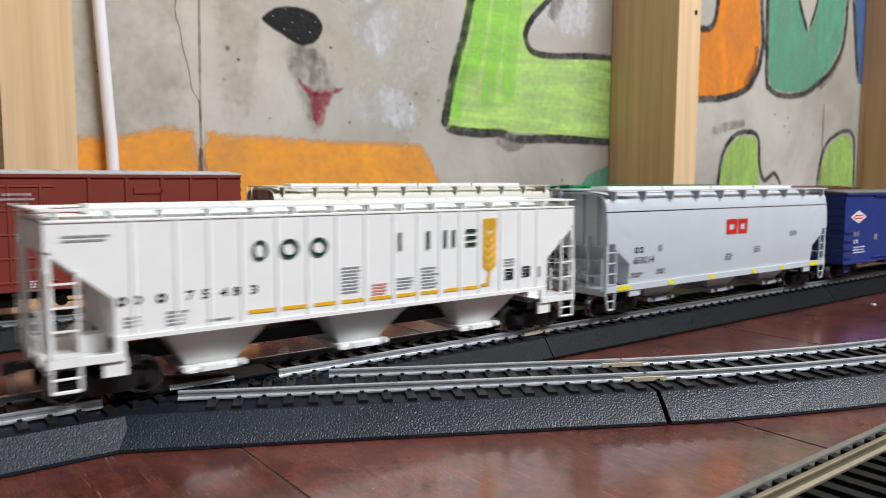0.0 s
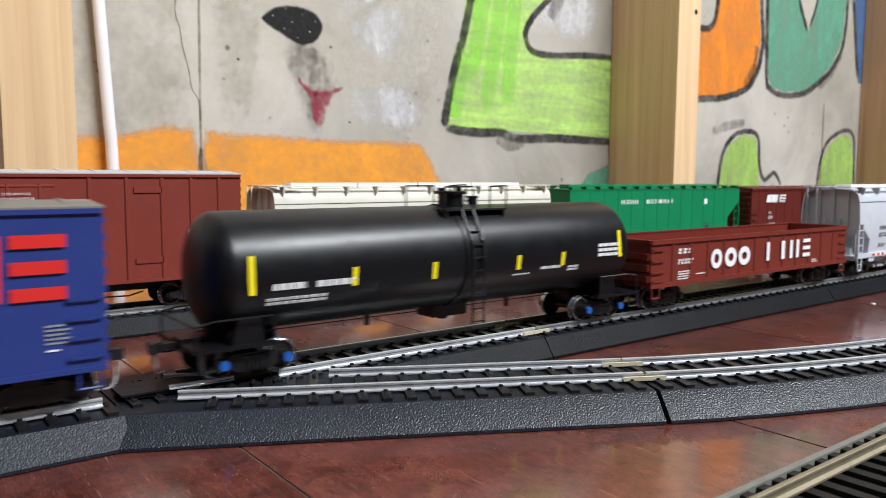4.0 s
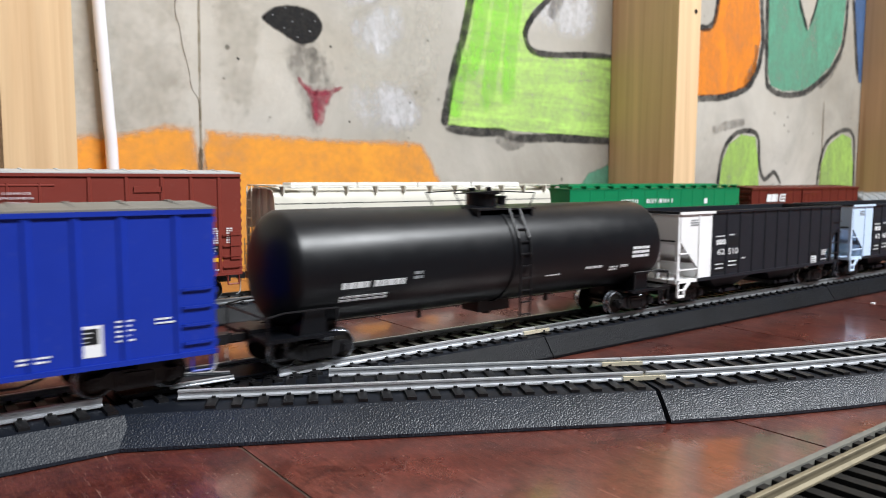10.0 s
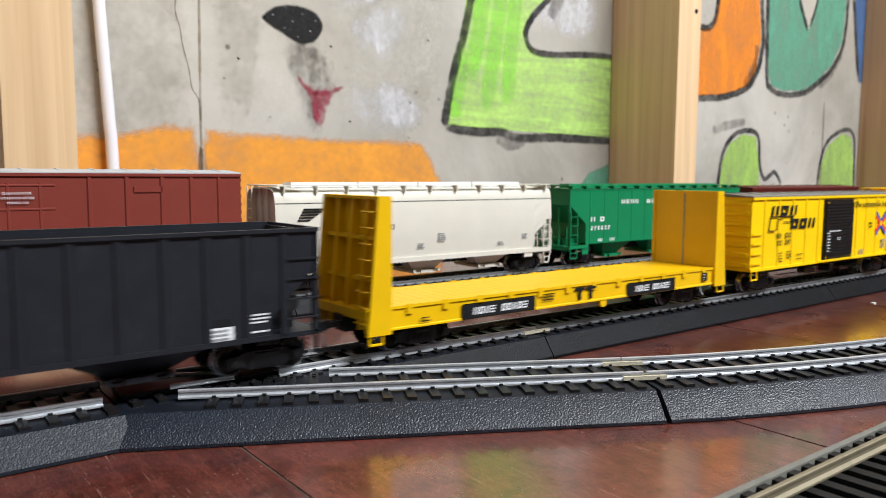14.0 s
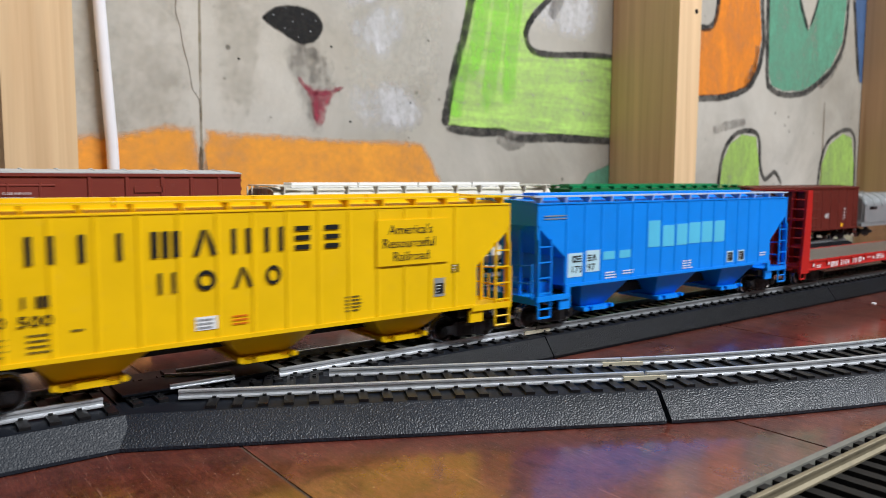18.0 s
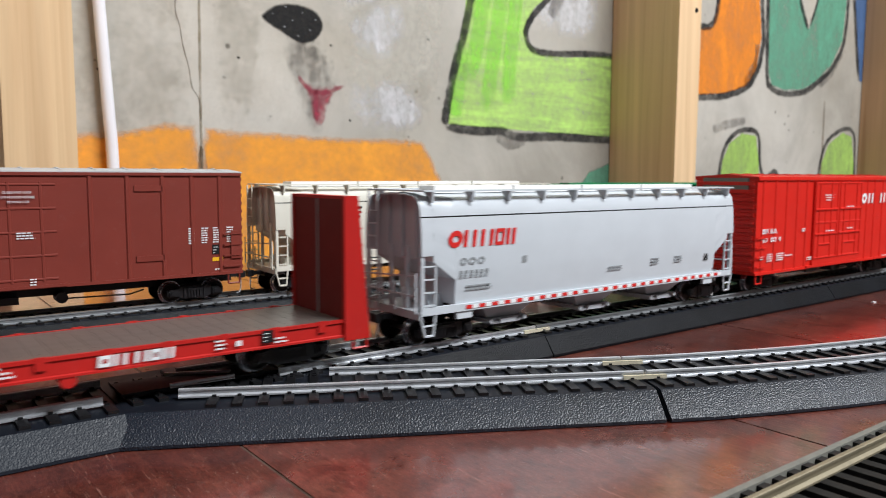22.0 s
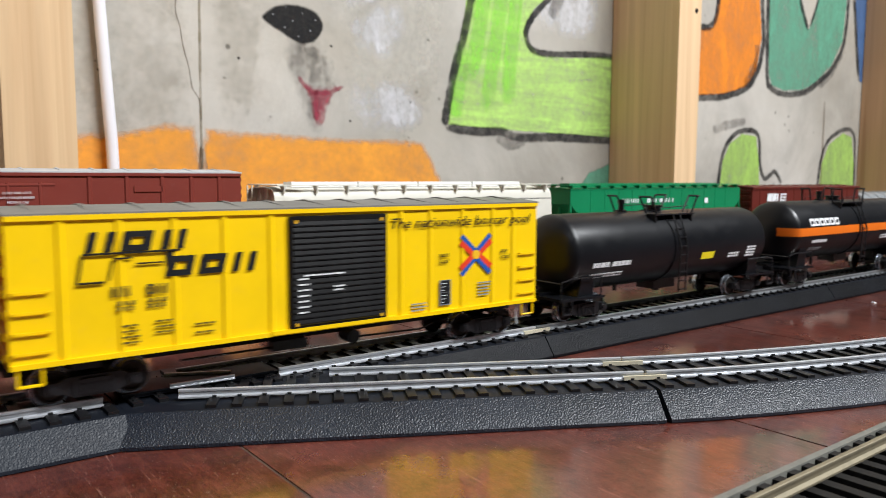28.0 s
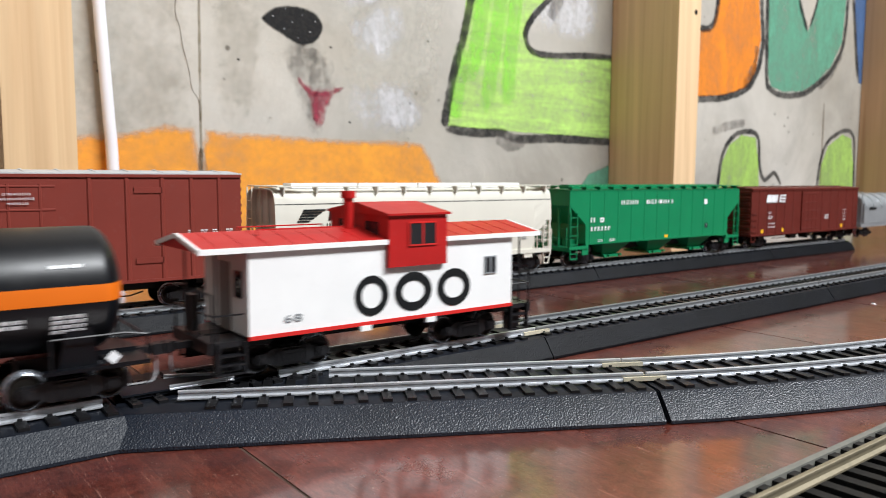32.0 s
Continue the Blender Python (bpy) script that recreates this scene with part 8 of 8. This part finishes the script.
def gone(t):
    """How far the train has rolled at t seconds, gliding between half seconds."""
    i = min(int(t * 2), 63)
    f = t * 2 - i
    p = [GONE[i - 1] if i > 0 else 2 * GONE[0] - GONE[1], GONE[i], GONE[i + 1], GONE[i + 2] if i < 63 else 2 * GONE[64] - GONE[63]]
    return 0.5 * (2 * p[1] + (p[2] - p[0]) * f + (2 * p[0] - 5 * p[1] + 4 * p[2] - p[3]) * f * f + (3 * p[1] - p[0] - 3 * p[2] + p[3]) * f ** 3)


def car_pose(u, tc):
    a, b = Vector(path(u - tc)[:2]), Vector(path(u + tc)[:2])
    m = (a + b) / 2
    return m, math.atan2(b.y - a.y, b.x - a.x)


def motions():
    half_seconds = [k * 0.5 for k in range(65)]
    for car, u0, tc, trucks, wheels in MOVING:
        rows = []
        for t in half_seconds:
            m, turn = car_pose(u0 - gone(t), tc)
            rows.append((t, pose(m.x / 1000, m.y / 1000, RAIL / 1000, 0, 0, math.degrees(turn))))
        walk(car, rows)
        for truck, x in trucks:
            rows = []
            for t in half_seconds:
                u = u0 - gone(t)
                m, turn = car_pose(u, tc)
                swing = math.degrees(path(u + x)[2] - turn + math.pi) % 360 - 180
                rows.append((t, pose(x / 1000, 0, 0, 0, 0, swing)))
            walk(truck, rows)
        # wheels turn while the car is within sight
        inside = [k for k in range(0, 961) if -130 < u0 - gone(k / 30) < 760]
        first, last = (inside[0], inside[-1]) if inside else (0, 0)
        times = sorted({0, 960, *range(first, last + 1)})
        base = gone(first / 30)
        for axle, x in wheels:
            rows = []
            for k in times:
                g = gone(min(max(k, first), last) / 30) - base
                rows.append((k / 30, pose(x / 1000, 0, 0.00485, 0, -math.degrees(g / 4.85), 0)))
            walk(axle, rows)


# ---------------------------------------------------------------- assembly
WALL = room()
stud(62.3, LUMBER, "new pine wall stud standing before the concrete wall")
stud(678.4, OLD_LUMBER, "aged pine wall stud with a nail hole", (29, 245))
stud(1294.5, BROWN_LUMBER, "aged brown pine wall stud")
graffiti(WALL)
cable()
table()
speck = part("paper_scrap", quick(box, -1.4, 1.2, -0.9, 1.0, 0.02, 0.5), LETTER_WHITE, None, at=(452, 187, 0), bevel=0.15)
tagged(speck, "tiny white scrap lying on the table", "scrap")
siding_cars()
train()
tracks()
motions()
